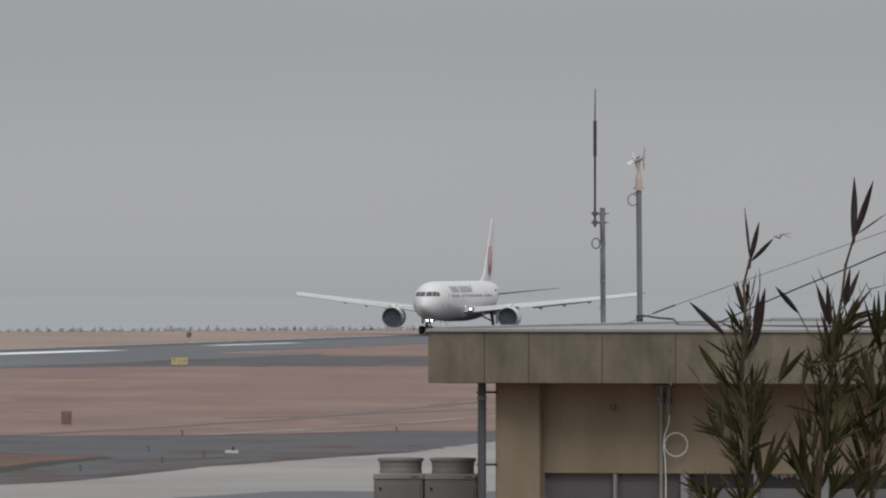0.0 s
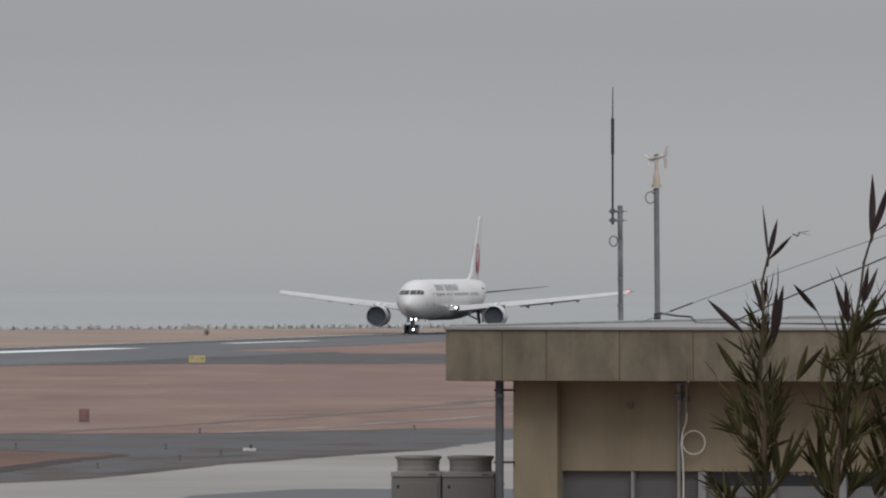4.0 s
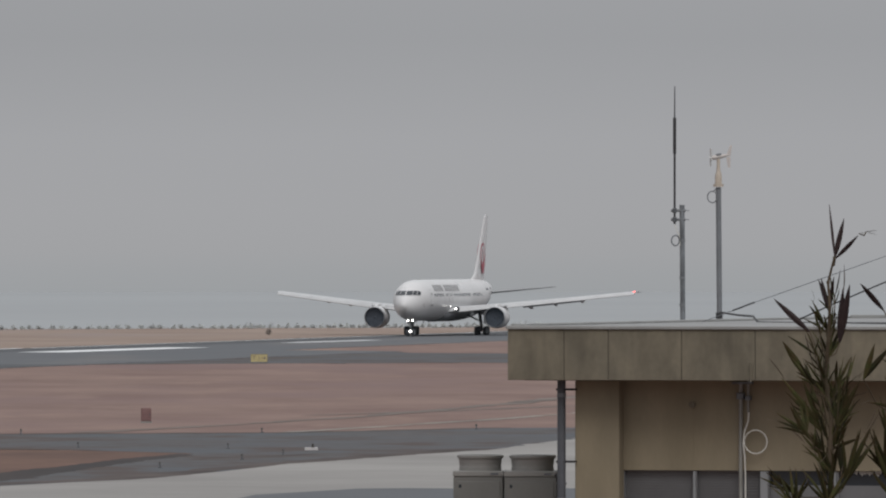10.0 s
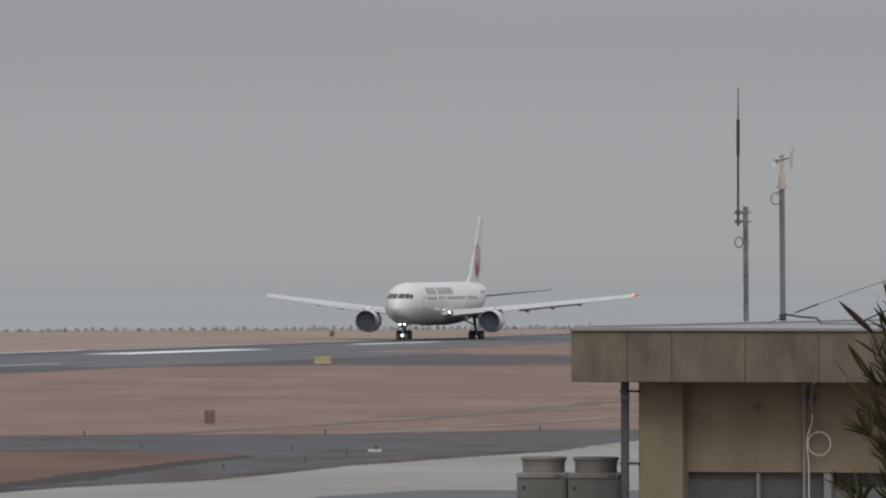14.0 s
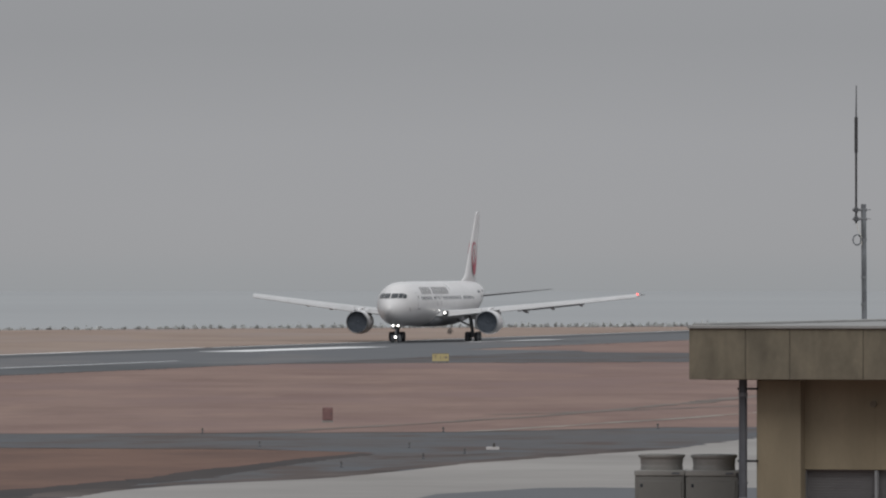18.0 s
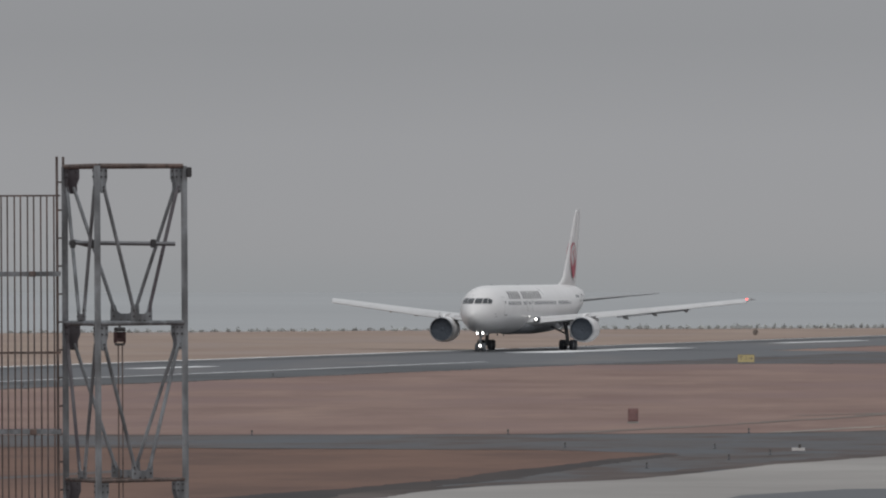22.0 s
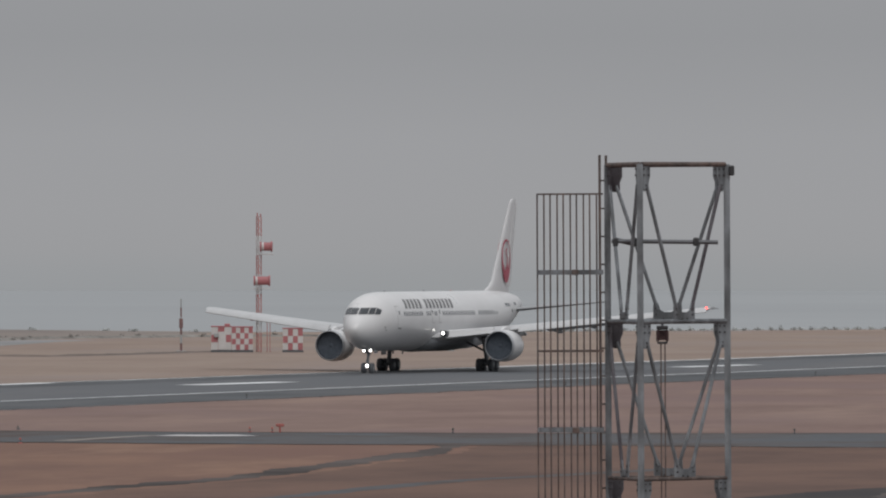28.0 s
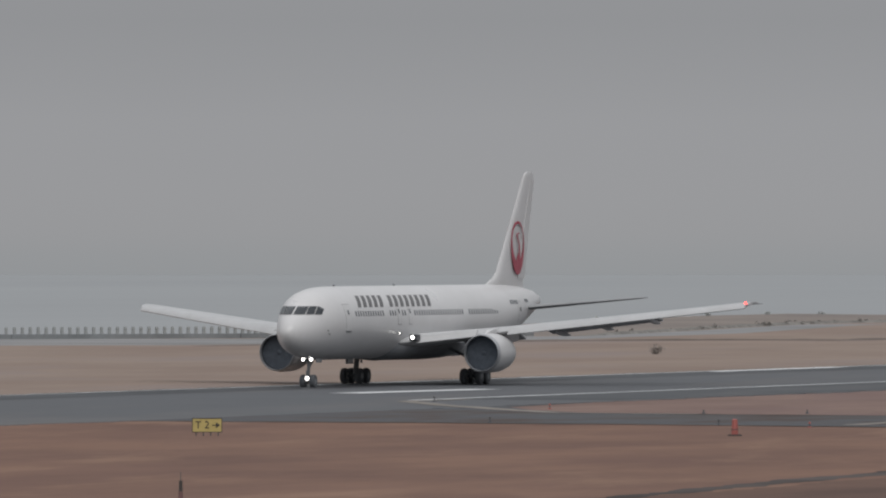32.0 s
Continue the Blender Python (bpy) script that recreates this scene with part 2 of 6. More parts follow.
    sea_wall=material("dark_sea_wall_concrete", (0.200, 0.213, 0.222), 0.85, vary=0.12, scale=0.2, fine=2.0),
    wall_grey=material("sea_wall_concrete", (0.33, 0.345, 0.345), 0.85, vary=0.12, scale=0.2, fine=2.0),
    # shrub colour paled to grey to stand for the haze over the shore
    shrub=material("hazed_shrubs", (0.47, 0.49, 0.485), 0.9, vary=0.2, scale=0.4, fine=3.0),
    stem=material("reed_stem", (0.086, 0.065, 0.045), 0.8, vary=0.15, scale=3, fine=20, second=(0.047, 0.037, 0.023), gloss=0.2),
    leaf=material("bamboo_leaf", (0.034, 0.039, 0.013), 0.8, gloss=0.15, vary=0.2, scale=4, fine=30, second=(0.048, 0.031, 0.016), per_piece=0.55),
    leaf_dry=material("withered_leaf", (0.095, 0.073, 0.053), 0.9, vary=0.2, scale=4, fine=30),
    leaf_dark=material("purple_leaf_bud", (0.034, 0.022, 0.022), 0.7, gloss=0.2, vary=0.2, scale=4, fine=30),
)



def streaks(m, amount, across, down):
    """Adds run-down stains to a wall material: noise drawn out along z."""
    n, l = m.node_tree.nodes, m.node_tree.links
    b = n["Principled BSDF"]
    src = b.inputs["Base Color"].links[0].from_socket
    co, mp, tx = n.new("ShaderNodeTexCoord"), n.new("ShaderNodeMapping"), n.new("ShaderNodeTexNoise")
    mp.inputs["Scale"].default_value = (across, across, down)
    tx.inputs["Scale"].default_value, tx.inputs["Detail"].default_value = 1.0, 5.0
    mr, mul = n.new("ShaderNodeMapRange"), n.new("ShaderNodeVectorMath")
    mul.operation = "MULTIPLY"
    mr.inputs["From Min"].default_value, mr.inputs["From Max"].default_value = 0.38, 0.62
    mr.inputs["To Min"].default_value, mr.inputs["To Max"].default_value = 1 - amount, 1 + amount * 0.5
    l.new(co.outputs["Object"], mp.inputs["Vector"])
    l.new(mp.outputs[0], tx.inputs["Vector"])
    l.new(tx.outputs["Fac"], mr.inputs["Value"])
    l.new(src, mul.inputs[0])
    l.new(mr.outputs["Result"], mul.inputs[1])
    l.new(mul.outputs[0], b.inputs["Base Color"])


for key in ("grass", "grass_red", "grass_damp", "grass_pale", "taxi_asphalt", "asphalt"):
    for tex in [t for t in MAT[key].node_tree.nodes if t.type == "TEX_NOISE"]:
        tex.inputs["Detail"].default_value, tex.inputs["Roughness"].default_value = 7.0, 0.58
    for rng_node in [t for t in MAT[key].node_tree.nodes if t.type == "MAP_RANGE" and abs(t.inputs["From Min"].default_value - 0.35) < 0.01]:
        rng_node.inputs["From Min"].default_value, rng_node.inputs["From Max"].default_value = 0.36, 0.66


def blotches(m, colour, scale, low, high, stretch):
    """Lays irregular soft-edged blotches of another colour over a surface."""
    n, l = m.node_tree.nodes, m.node_tree.links
    b = n["Principled BSDF"]
    src = b.inputs["Base Color"].links[0].from_socket
    co, mp, tx = n.new("ShaderNodeTexCoord"), n.new("ShaderNodeMapping"), n.new("ShaderNodeTexNoise")
    mp.inputs["Scale"].default_value = stretch
    mp.inputs["Location"].default_value = (37.0, 11.0, 5.0)
    tx.inputs["Scale"].default_value, tx.inputs["Detail"].default_value, tx.inputs["Roughness"].default_value = scale, 7.0, 0.6
    mr, mix = n.new("ShaderNodeMapRange"), n.new("ShaderNodeMix")
    mr.inputs["From Min"].default_value, mr.inputs["From Max"].default_value = low, high
    mix.data_type = "RGBA"
    mix.inputs["B"].default_value = (*colour, 1)
    l.new(co.outputs["Object"], mp.inputs["Vector"])
    l.new(mp.outputs[0], tx.inputs["Vector"])
    l.new(tx.outputs["Fac"], mr.inputs["Value"])
    l.new(mr.outputs["Result"], mix.inputs["Factor"])
    l.new(src, mix.inputs["A"])
    l.new(mix.outputs["Result"], b.inputs["Base Color"])


blotches(MAT["grass"], (0.238, 0.168, 0.138), 0.06, 0.54, 0.74, (2.0, 0.4, 1))
blotches(MAT["grass"], (0.176, 0.120, 0.112), 0.028, 0.50, 0.66, (1.4, 0.5, 1))
blotches(MAT["grass_pale"], (0.225, 0.178, 0.160), 0.03, 0.50, 0.68, (1.4, 0.4, 1))
blotches(MAT["grass_red"], (0.162, 0.094, 0.076), 0.030, 0.50, 0.68, (1.4, 0.5, 1))
blotches(MAT["grass_red"], (0.238, 0.148, 0.106), 0.07, 0.54, 0.74, (2.0, 0.4, 1))
blotches(MAT["taxi_asphalt"], (0.072, 0.056, 0.052), 0.07, 0.50, 0.63, (2.0, 1, 1))
blotches(MAT["asphalt"], (0.074, 0.070, 0.072), 0.05, 0.50, 0.68, (1.6, 0.22, 1))
blotches(MAT["asphalt_dark"], (0.060, 0.060, 0.064), 0.06, 0.52, 0.70, (1.6, 0.22, 1))
streaks(MAT["fascia"], 0.17, 3.6, 0.9)
streaks(MAT["wall"], 0.16, 1.1, 0.35)
streaks(MAT["galv"], 0.35, 9.0, 2.0)
streaks(MAT["rusty"], 0.4, 12.0, 3.0)

# ------------------------------------------------------------------ mesh helpers


def part(name, bm, mat, parent=None, label="", smooth=False):
    """Links a bmesh as one mesh object under a thing, or at the top."""
    bmesh.ops.recalc_face_normals(bm, faces=bm.faces)
    me = bpy.data.meshes.new(name)
    bm.to_mesh(me)
    bm.free()
    me.materials.append(MAT[mat])
    if smooth:
        for p in me.polygons:
            p.use_smooth = True
        me.set_sharp_from_angle(angle=radians(38))
    ob = new(name, me)
    if parent:
        ob.parent = parent
    if label:
        ob["label"] = label
    return ob


def box(bm, x0, y0, z0, x1, y1, z1, bevel=0.0, m=None):
    r = bmesh.ops.create_cube(bm, size=1.0)
    vs = r["verts"]
    for v in vs:
        v.co = Vector((x0 + (v.co.x + 0.5) * (x1 - x0), y0 + (v.co.y + 0.5) * (y1 - y0), z0 + (v.co.z + 0.5) * (z1 - z0)))
    if bevel:
        es = list({e for v in vs for e in v.link_edges})
        out = bmesh.ops.bevel(bm, geom=es, offset=bevel, segments=1, affect="EDGES", profile=0.5)
        vs = list({v for f in out["faces"] for v in f.verts} | {v for v in vs if v.is_valid})
    if m is not None:
        bmesh.ops.transform(bm, matrix=m, verts=[v for v in vs if v.is_valid])
    return bm


def boxed(*a, **k):
    return box(bmesh.new(), *a, **k)


def tube(bm, a, b, r0, r1=None, n=10, caps=True):
    a, b = Vector(a), Vector(b)
    r1 = r0 if r1 is None else r1
    q = (b - a).to_track_quat("Z", "Y")
    rings = []
    for p, r in ((a, r0), (b, r1)):
        rings.append([bm.verts.new(p + q @ Vector((r * math.cos(2 * math.pi * i / n), r * math.sin(2 * math.pi * i / n), 0))) for i in range(n)])
    for i in range(n):
        bm.faces.new((rings[0][i], rings[0][(i + 1) % n], rings[1][(i + 1) % n], rings[1][i]))
    if caps:
        bm.faces.new(rings[0])
        bm.faces.new(rings[1])
    return bm


def tubed(*a, **k):
    return tube(bmesh.new(), *a, **k)


def hose(bm, pts, r, n=6):
    """A tube along a line of points."""
    pts = [Vector(p) for p in pts]
    rings, u = [], Vector((0.31, 0.87, 0.38))
    for i, p in enumerate(pts):
        d = (pts[min(i + 1, len(pts) - 1)] - pts[max(i - 1, 0)]).normalized()
        u = (u - d * u.dot(d)).normalized()
        w = d.cross(u)
        rings.append([bm.verts.new(p + u * r * math.cos(2 * math.pi * k / n) + w * r * math.sin(2 * math.pi * k / n)) for k in range(n)])
    for a, b in zip(rings, rings[1:]):
        for k in range(n):
            bm.faces.new((a[k], a[(k + 1) % n], b[(k + 1) % n], b[k]))
    bm.faces.new(rings[0])
    bm.faces.new(rings[-1])
    return bm


def loft(bm, rings, close=True, caps=True):
    """Skin between rings of points of the same count."""
    vs = [[bm.verts.new(p) for p in ring] for ring in rings]
    n = len(vs[0])
    for a, b in zip(vs, vs[1:]):
        for i in range(n if close else n - 1):
            bm.faces.new((a[i], a[(i + 1) % n], b[(i + 1) % n], b[i]))
    if caps:
        bm.faces.new(vs[0])
        bm.faces.new(vs[-1])
    return bm


def sheet(name, pts, mat, thick=0.0, label="", category="", kind="structure", hang=0.3):
    """A flat slab over an outline of world points, with an edge that goes down by hang."""
    bm = bmesh.new()
    top = [bm.verts.new(p) for p in pts]
    low = [bm.verts.new(Vector(p) - Vector((0, 0, hang))) for p in pts]
    bm.faces.new(top)
    for i in range(len(pts)):
        j = (i + 1) % len(pts)
        bm.faces.new((top[i], top[j], low[j], low[i]))
    ob = part(name, bm, mat)
    return tagged(ob, label, category, "", kind)


def thing(name, m, label, category, group="", kind=""):
    ob = new(name)
    ob.matrix_world = m
    return tagged(ob, label, category, group, kind)


# ------------------------------------------------------------------ ground, runway, sea
SHORE = [(20, 1850), (8, 1760), (2, 1700), (-0.2, 1668), (-2.2, 1630), (-4, 1580), (-5.4, 1545), (-6.5, 1545), (-7.6, 1590), (-8.4, 1520), (-8.95, 1400), (-9.3, 1275), (-10.2, 1228), (-11.4, 1215), (-16, 1190), (-26, 1160), (-45, 1140)]
shore_pts = [polar(a, d) for a, d in SHORE]
sheet("ground", [polar(60, 500), polar(120, 300), polar(-120, 300), polar(-70, 700)] + shore_pts[::-1], "grass",
      label="flat airfield of dry brown winter grass", category="ground", hang=9.0)
bm = bmesh.new()
bmesh.ops.create_circle(bm, cap_ends=True, segments=96, radius=4900, matrix=Matrix.Translation((0, 0, -6.8)))
tagged(part("water", bm, "sea"), "calm grey sea fading into haze", "sea", "", "structure")


LAYER = 0.4                     # how far the layers of the flat ground are spread in height


def taxiway(name, outline, z, mat, label, category="taxiway", frayed=0.0, tufts=0.42, least=24):
    """A paved or grown area over an outline of (s, c); frayed: metres by which its edge wanders, tufts: its roughest share, least: the shortest side that wanders."""
    rng = random.Random(name)
    z *= LAYER
    pts = []
    for (s0, c0), (s1, c1) in zip(outline, outline[1:] + outline[:1]):
        far = math.hypot(s1 - s0, c1 - c0)
        n = max(1, int(far / 1.3)) if frayed else 1
        slow = 0.0
        for k in range(n):
            slow = 0.9 * slow + 0.25 * rng.gauss(0, 1)          # tufts on a slower wander
            q = frayed * (tufts * rng.gauss(0, 1) + 0.5 * slow) * min(1.0, k / 4, (n - k) / 4) if far > least and not (frayed > 1 and c0 > -43 and c1 > -43) else 0.0
            pts.append(rw(s0 + (s1 - s0) * k / n - q * (c1 - c0) / far, c0 + (c1 - c0) * k / n + q * (s1 - s0) / far, z))
    return sheet(name, pts, mat, label=label, category=category, hang=0.2)


def ribbon(name, line, width, z, mat, label, category, uneven=0.0):
    """A strip of ground that follows a line of (s, c)."""
    rng = random.Random(name + label)
    z *= LAYER
    pts = []
    for (s0, c0), (s1, c1) in zip(line, line[1:]):
        n = max(1, int(math.hypot(s1 - s0, c1 - c0) / (1.6 if uneven else 6)))
        pts += [rw(s0 + (s1 - s0) * k / n, c0 + (c1 - c0) * k / n, z) for k in range(n)]
    pts.append(rw(*line[-1], z))
    left, right = [], []
    u = v = 0.0
    for i, p in enumerate(pts):
        u, v = 0.72 * u + 0.5 * rng.uniform(-1, 1), 0.72 * v + 0.5 * rng.uniform(-1, 1)
        d = (pts[min(i + 1, len(pts) - 1)] - pts[max(i - 1, 0)]).normalized()
        side = Vector((-d.y, d.x, 0)) * width / 2
        left.append(p + side * (1 + uneven * u))
        right.append(p - side * (1 + uneven * v))
    bm = bmesh.new()
    a, b = [bm.verts.new(p) for p in left], [bm.verts.new(p) for p in right]
    for i in range(len(a) - 1):
        bm.faces.new((a[i], a[i + 1], b[i + 1], b[i]))
    return tagged(part(name, bm, mat), label, category, "", "structure")


taxiway("runway", [(-100, 6), (1500, 6), (1500, -40), (920, -40), (890, -43), (430, -43), (395, -43), (282, -43), (270, -27), (-100, -25)], 0.05, "asphalt", "long damp grey asphalt runway", "runway", 0.9)
ribbon("runway_shoulder", [(430, -36.2), (700, -36.2), (800, -35.0)], 13.2, 0.075, "asphalt_dark", "darker asphalt runway shoulder", "runway")
ribbon("tyre_track", [(-60, 0.6), (300, 0.6), (900, 0.6), (1480, 0.6)], 7.6, 0.075, "asphalt_dark", "dark rubber-stained lane of the runway", "runway", 0.12)
taxiway("taxiway", [(808, -42.9), (831, -45), (843, -51), (851, -57), (855, -67), (856, -84), (855, -107), (842, -140), (838, -148), (817, -158), (800, -175), (1160, -176), (1160, -168), (1022, -164.6), (1008, -164.7), (990, -164.8), (978, -164.8), (962, -162.9), (947, -162), (934, -160.9), (916, -160), (908, -159.4), (898, -150),
                    (895, -120), (897, -100), (891, -72), (890, -43), (890, -42.9)], 0.06, "taxi_asphalt", "grey asphalt taxiway joining the runway to the apron", frayed=4.0, tufts=0.07)
taxiway("taxiway_2", [(285, -42.9), (302, -48), (308, -62), (300, -330), (404, -330), (404, -80), (418, -56), (432, -42.9)], 0.06, "taxi_asphalt", "wide asphalt taxiway crossing towards the runway", frayed=4.0)
taxiway("apron", [(700, -174), (800, -172), (840, -170), (866, -171), (890, -172.6), (904, -172.4), (914, -171.2), (942, -171.2), (958, -172), (970, -172.3), (979, -172.2), (987, -170.6), (996, -169.5), (1007, -169.4), (1022, -170.8), (1040, -173), (1300, -174), (1300, -420), (700, -420)], 0.07, "concrete", "pale concrete apron", "apron", 0.6)
taxiway("road", [(1012, -185.4), (1005, -186.4), (998, -187.2), (996.4, -189.3), (997, -192), (993, -205), (985, -230), (1010, -230), (1030, -205), (1034, -188)], 0.09, "asphalt", "darker asphalt lane across the apron", "road")

taxiway("lawn", [(890.5, -43.5), (891, -72), (897, -100), (896, -122), (899, -150), (906, -159), (966, -162), (1200, -168), (1300, -60), (1300, -41), (930, -41)], 0.03, "grass_red", "reddish dry grass between the taxiway and the apron", "grass")
taxiway("lawn_2", [(-95, 6.4), (1480, 6.4), (1400, 360), (860, 590), (601, 394), (466, 240), (403, 163), (381.5, 144.5), (330, 142.6), (210.5, 177.6), (92.3, 205.8), (22, 207.5), (53, 166), (47, 133), (2, 105), (-56, 68), (-96, 26)], 0.035, "grass_pale", "pale dry grass beyond the runway, reaching to the shore", "grass")
taxiway("lawn_3", [(896, -114), (920, -120), (953, -125), (989, -131), (1012, -132), (1043, -135), (1190, -146), (1190, -172), (966, -166), (907, -161), (900, -150), (898.5, -122)], 0.036, "grass_damp", "darker damp reddish grass below the drainage track", "grass", 1.6, 0.1)
taxiway("lawn_4", [(352, 123), (310, 129.5), (273, 137), (228, 145.5), (193, 151), (170, 152.5), (155, 147.5), (136, 143.5), (120, 150), (57, 166), (24, 206.5), (92.2, 204.8), (210, 176.6), (329, 141.8)], 0.042, "grass_grey", "greyish pale rough land along the shore", "grass")
# painted lines
ribbon("runway_line", [(405, -27.6), (806, -29.2)], 0.7, 0.09, "line_paint", "white runway edge line", "line", 0.3)
ribbon("runway_line_2", [(-100, 4.6), (255, 4.6)], 0.6, 0.09, "line_paint", "white runway edge line", "line")
ribbon("runway_line_3", [(255, 6.0), (490, 5.0)], 1.2, 0.09, "line_paint", "white runway edge line", "line", 0.3)
ribbon("runway_line_5", [(490, 5.0), (600, 4.6), (1500, 4.4)], 0.6, 0.09, "line_paint", "worn white runway edge line", "line", 0.8)
ribbon("runway_line_4", [(618, 3.5), (650, 3.3)], 1.3, 0.105, "line_paint", "freshly painted stretch of runway edge line", "line", 0.2)
for s0, c0, c1 in ((455, -12.6, -11.6), (604, -12.5, -11.4), (753, -15.2, -13.2), (903, -12.6, -12.6), (1053, -12.6, -12.6)):
    ribbon("touchdown_mark", [(s0, c0), (s0 + 23, c1)], 2.6, 0.09, "line_paint", "white touchdown zone mark on the runway", "line")
ribbon("aiming_mark", [(241, -9.9), (305, -8.2)], 5.6, 0.09, "line_paint", "broad white runway aiming mark", "line")
ribbon("aiming_mark_2", [(132, -9), (172, -7)], 2.4, 0.09, "line_paint", "broad white runway mark", "line")
ribbon("shoulder_line", [(800, -31), (810, -30.5), (817, -34), (824, -37.5), (832, -42.4), (842, -48.8), (852, -55.5), (855, -66)], 1.5, 0.10, "pale_track", "pale worn shoulder edge", "line", 0.5)
# tracks through the grass
ribbon("track", [(838, -137), (812, -139), (772, -140), (706, -137), (640, -133)], 1.5, 0.045, "verge", "dark damp track through the grass", "track", 0.9)
ribbon("track_2", [(764, -135), (740, -140), (700, -146)], 1.6, 0.04, "verge", "short dark patch of track", "track", 0.9)
ribbon("track_3", [(835, -149), (805, -150), (777, -151), (720, -150)], 1.0, 0.045, "pale_track", "pale gravel track through the grass", "track", 0.9)
ribbon("track_4", [(1080, -137), (1043, -133), (1012, -130), (989, -129), (953, -123), (920, -118), (893, -112)], 1.9, 0.05, "ditch", "dark drainage track through the grass", "track", 0.9)
ribbon("track_5", [(1060, -146), (1031, -144), (1010, -142), (993, -141), (960, -143)], 1.8, 0.05, "taxi_asphalt", "old asphalt track through the grass", "track", 0.4)
ribbon("track_6", [(1022, -169.6), (1007, -168.3), (990, -168.7), (979, -170.9), (965, -171.2), (945, -170.3), (925, -170.1), (905, -171.2), (890, -171.6)], 2.2, 0.08, "ditch", "dark muddy verge of the apron", "track", 0.6)
ribbon("verge_3", [(853, -60), (856, -68), (857, -84), (856, -107), (843, -140), (837, -149), (816, -159)], 2.4, 0.08, "ditch", "dark muddy taxiway edge", "verge", 1.1)
ribbon("verge_4", [(890, -46), (891, -72), (897, -100), (895, -120), (898, -149)], 2.6, 0.08, "ditch", "dark muddy taxiway edge", "verge", 1.1)
ribbon("puddle_2", [(890, -87.3), (878, -86.5), (869.5, -86.2)], 1.2, 0.09, "pale_track", "pale damp streak on the taxiway", "puddle", 0.5)
ribbon("puddle", [(869.5, -87.0), (869.5, -89.4), (868, -91.6)], 4.2, 0.105, "wet_patch", "pale wet patch on the taxiway", "puddle", 0.4)
ribbon("seam", [(927, -163.8), (919, -163.3), (918, -165.0), (915, -165.7), (909, -166.1), (906, -166.6)], 0.7, 0.07, "ditch", "dark patched seam in the taxiway asphalt", "seam", 0.5)
# perimeter road, hedge line and quay by the sea
taxiway("road_2", [(349, 113), (390, 108), (418, 113), (440, 117), (462, 124), (471, 138), (500, 170), (560, 215), (530, 240), (440, 212), (403, 165), (394, 143), (372, 134), (356, 124)], 0.048, "pale_road", "pale grey paved strip at the foot of the sea wall", "road")
ribbon("kerb", [(420, 112), (436, 124), (445, 140), (453, 160), (480, 190)], 1.4, 0.06, "verge", "dull weathered kerb along the shore road", "kerb", 0.3)
taxiway("road_3", [(396, 110), (349, 112), (314, 115), (266, 125), (214, 136), (190, 139), (196, 147), (222, 143), (266, 134.5), (310, 126.5), (350, 120), (392, 116)], 0.056, "pale_road", "pale grey paved strip along the shore", "road")


def bank(name, line, high, wide, mat, label, category):
    """A low rounded bank along a line of (s, c), with an uneven crest."""
    rng = random.Random(name)
    pts = []
    for (s0, c0), (s1, c1) in zip(line, line[1:]):
        n = max(1, int(math.hypot(s1 - s0, c1 - c0) / 2.5))
        pts += [rw(s0 + (s1 - s0) * k / n, c0 + (c1 - c0) * k / n) for k in range(n)]
    pts.append(rw(*line[-1]))
    rings = []
    for i, p in enumerate(pts):
        d = (pts[min(i + 1, len(pts) - 1)] - pts[max(i - 1, 0)]).normalized()
        side = Vector((-d.y, d.x, 0)) * wide / 2
        h = high * rng.uniform(0.65, 1.15) * min(1.0, 0.15 + 0.12 * min(i, len(pts) - 1 - i))
        rings.append([p + side * a + Vector((0, 0, z)) for a, z in ((-1, -0.1), (-0.6, 0.7 * h), (0, h), (0.6, 0.7 * h), (1, -0.1))])
    return tagged(part(name, loft(bmesh.new(), rings), mat, smooth=True), label, category, "", "structure")


bank("verge", [(352, 121), (346, 121), (310, 128), (273, 135.5), (228, 144), (193, 149.5), (170, 151), (155, 146), (136, 142), (128, 135), (112, 122)], 0.30, 2.4, "hedge", "low dark overgrown bank along the perimeter road", "verge")
bank("verge_2", [(470, 118), (419, 106), (407, 100), (396, 92), (393, 84), (396, 78), (376, 76), (356, 77), (330, 79)], 0.20, 2.0, "verge", "low dull grass bank along a shallow ditch", "verge")
bank("quay", [(208, 176.5), (168, 186), (124, 196.5), (94, 203), (70, 204)], 0.14, 1.4, "quay", "pale concrete kerb of the quay along the shore", "quay")

# dark soil worn along the foot of the reddish lawn
taxiway("verge_5", [(1100, -166.4), (1022, -163.9), (1008, -164.0), (990, -164.0), (978, -163.9), (962, -162.0), (947, -161.1), (934, -160.1), (916, -159.2), (909, -158.8), (912.6, -160.4), (923, -161.2), (941, -162.6), (952, -163.8), (966, -165.2), (984, -166.9), (1002, -168), (1014, -168.4), (1032, -170.4), (1100, -173)], 0.076, "mud", "dark bare soil along the taxiway edge", "verge", 0.7, 0.25, 5)


# ------------------------------------------------------------------ the near flat-roofed building
TURN = 15.0
B_DIST = 180.0
K = B_DIST / 20692.0            # metres to one unit of the elevation plan drawn below
building = thing("building", pose(-27 * K, B_DIST, 0, 0, 0, -TURN), "beige flat-roofed building with a stained concrete fascia", "building")


def bx(x, back=0.0):
    """Metres along the front for a column of the plan, for something set back from it."""
    return (x - 757) * K / math.cos(radians(TURN)) - back * math.tan(radians(TURN))


def bz(y):
    return EYE_Z - (y - 446.8) * K


def build_building():
    joints = [757, 857, 935, 1064, 1193, 1322, 1451, 1580, 1709, 1838, 1967, 2096]
    for a, b in zip(joints, joints[1:]):
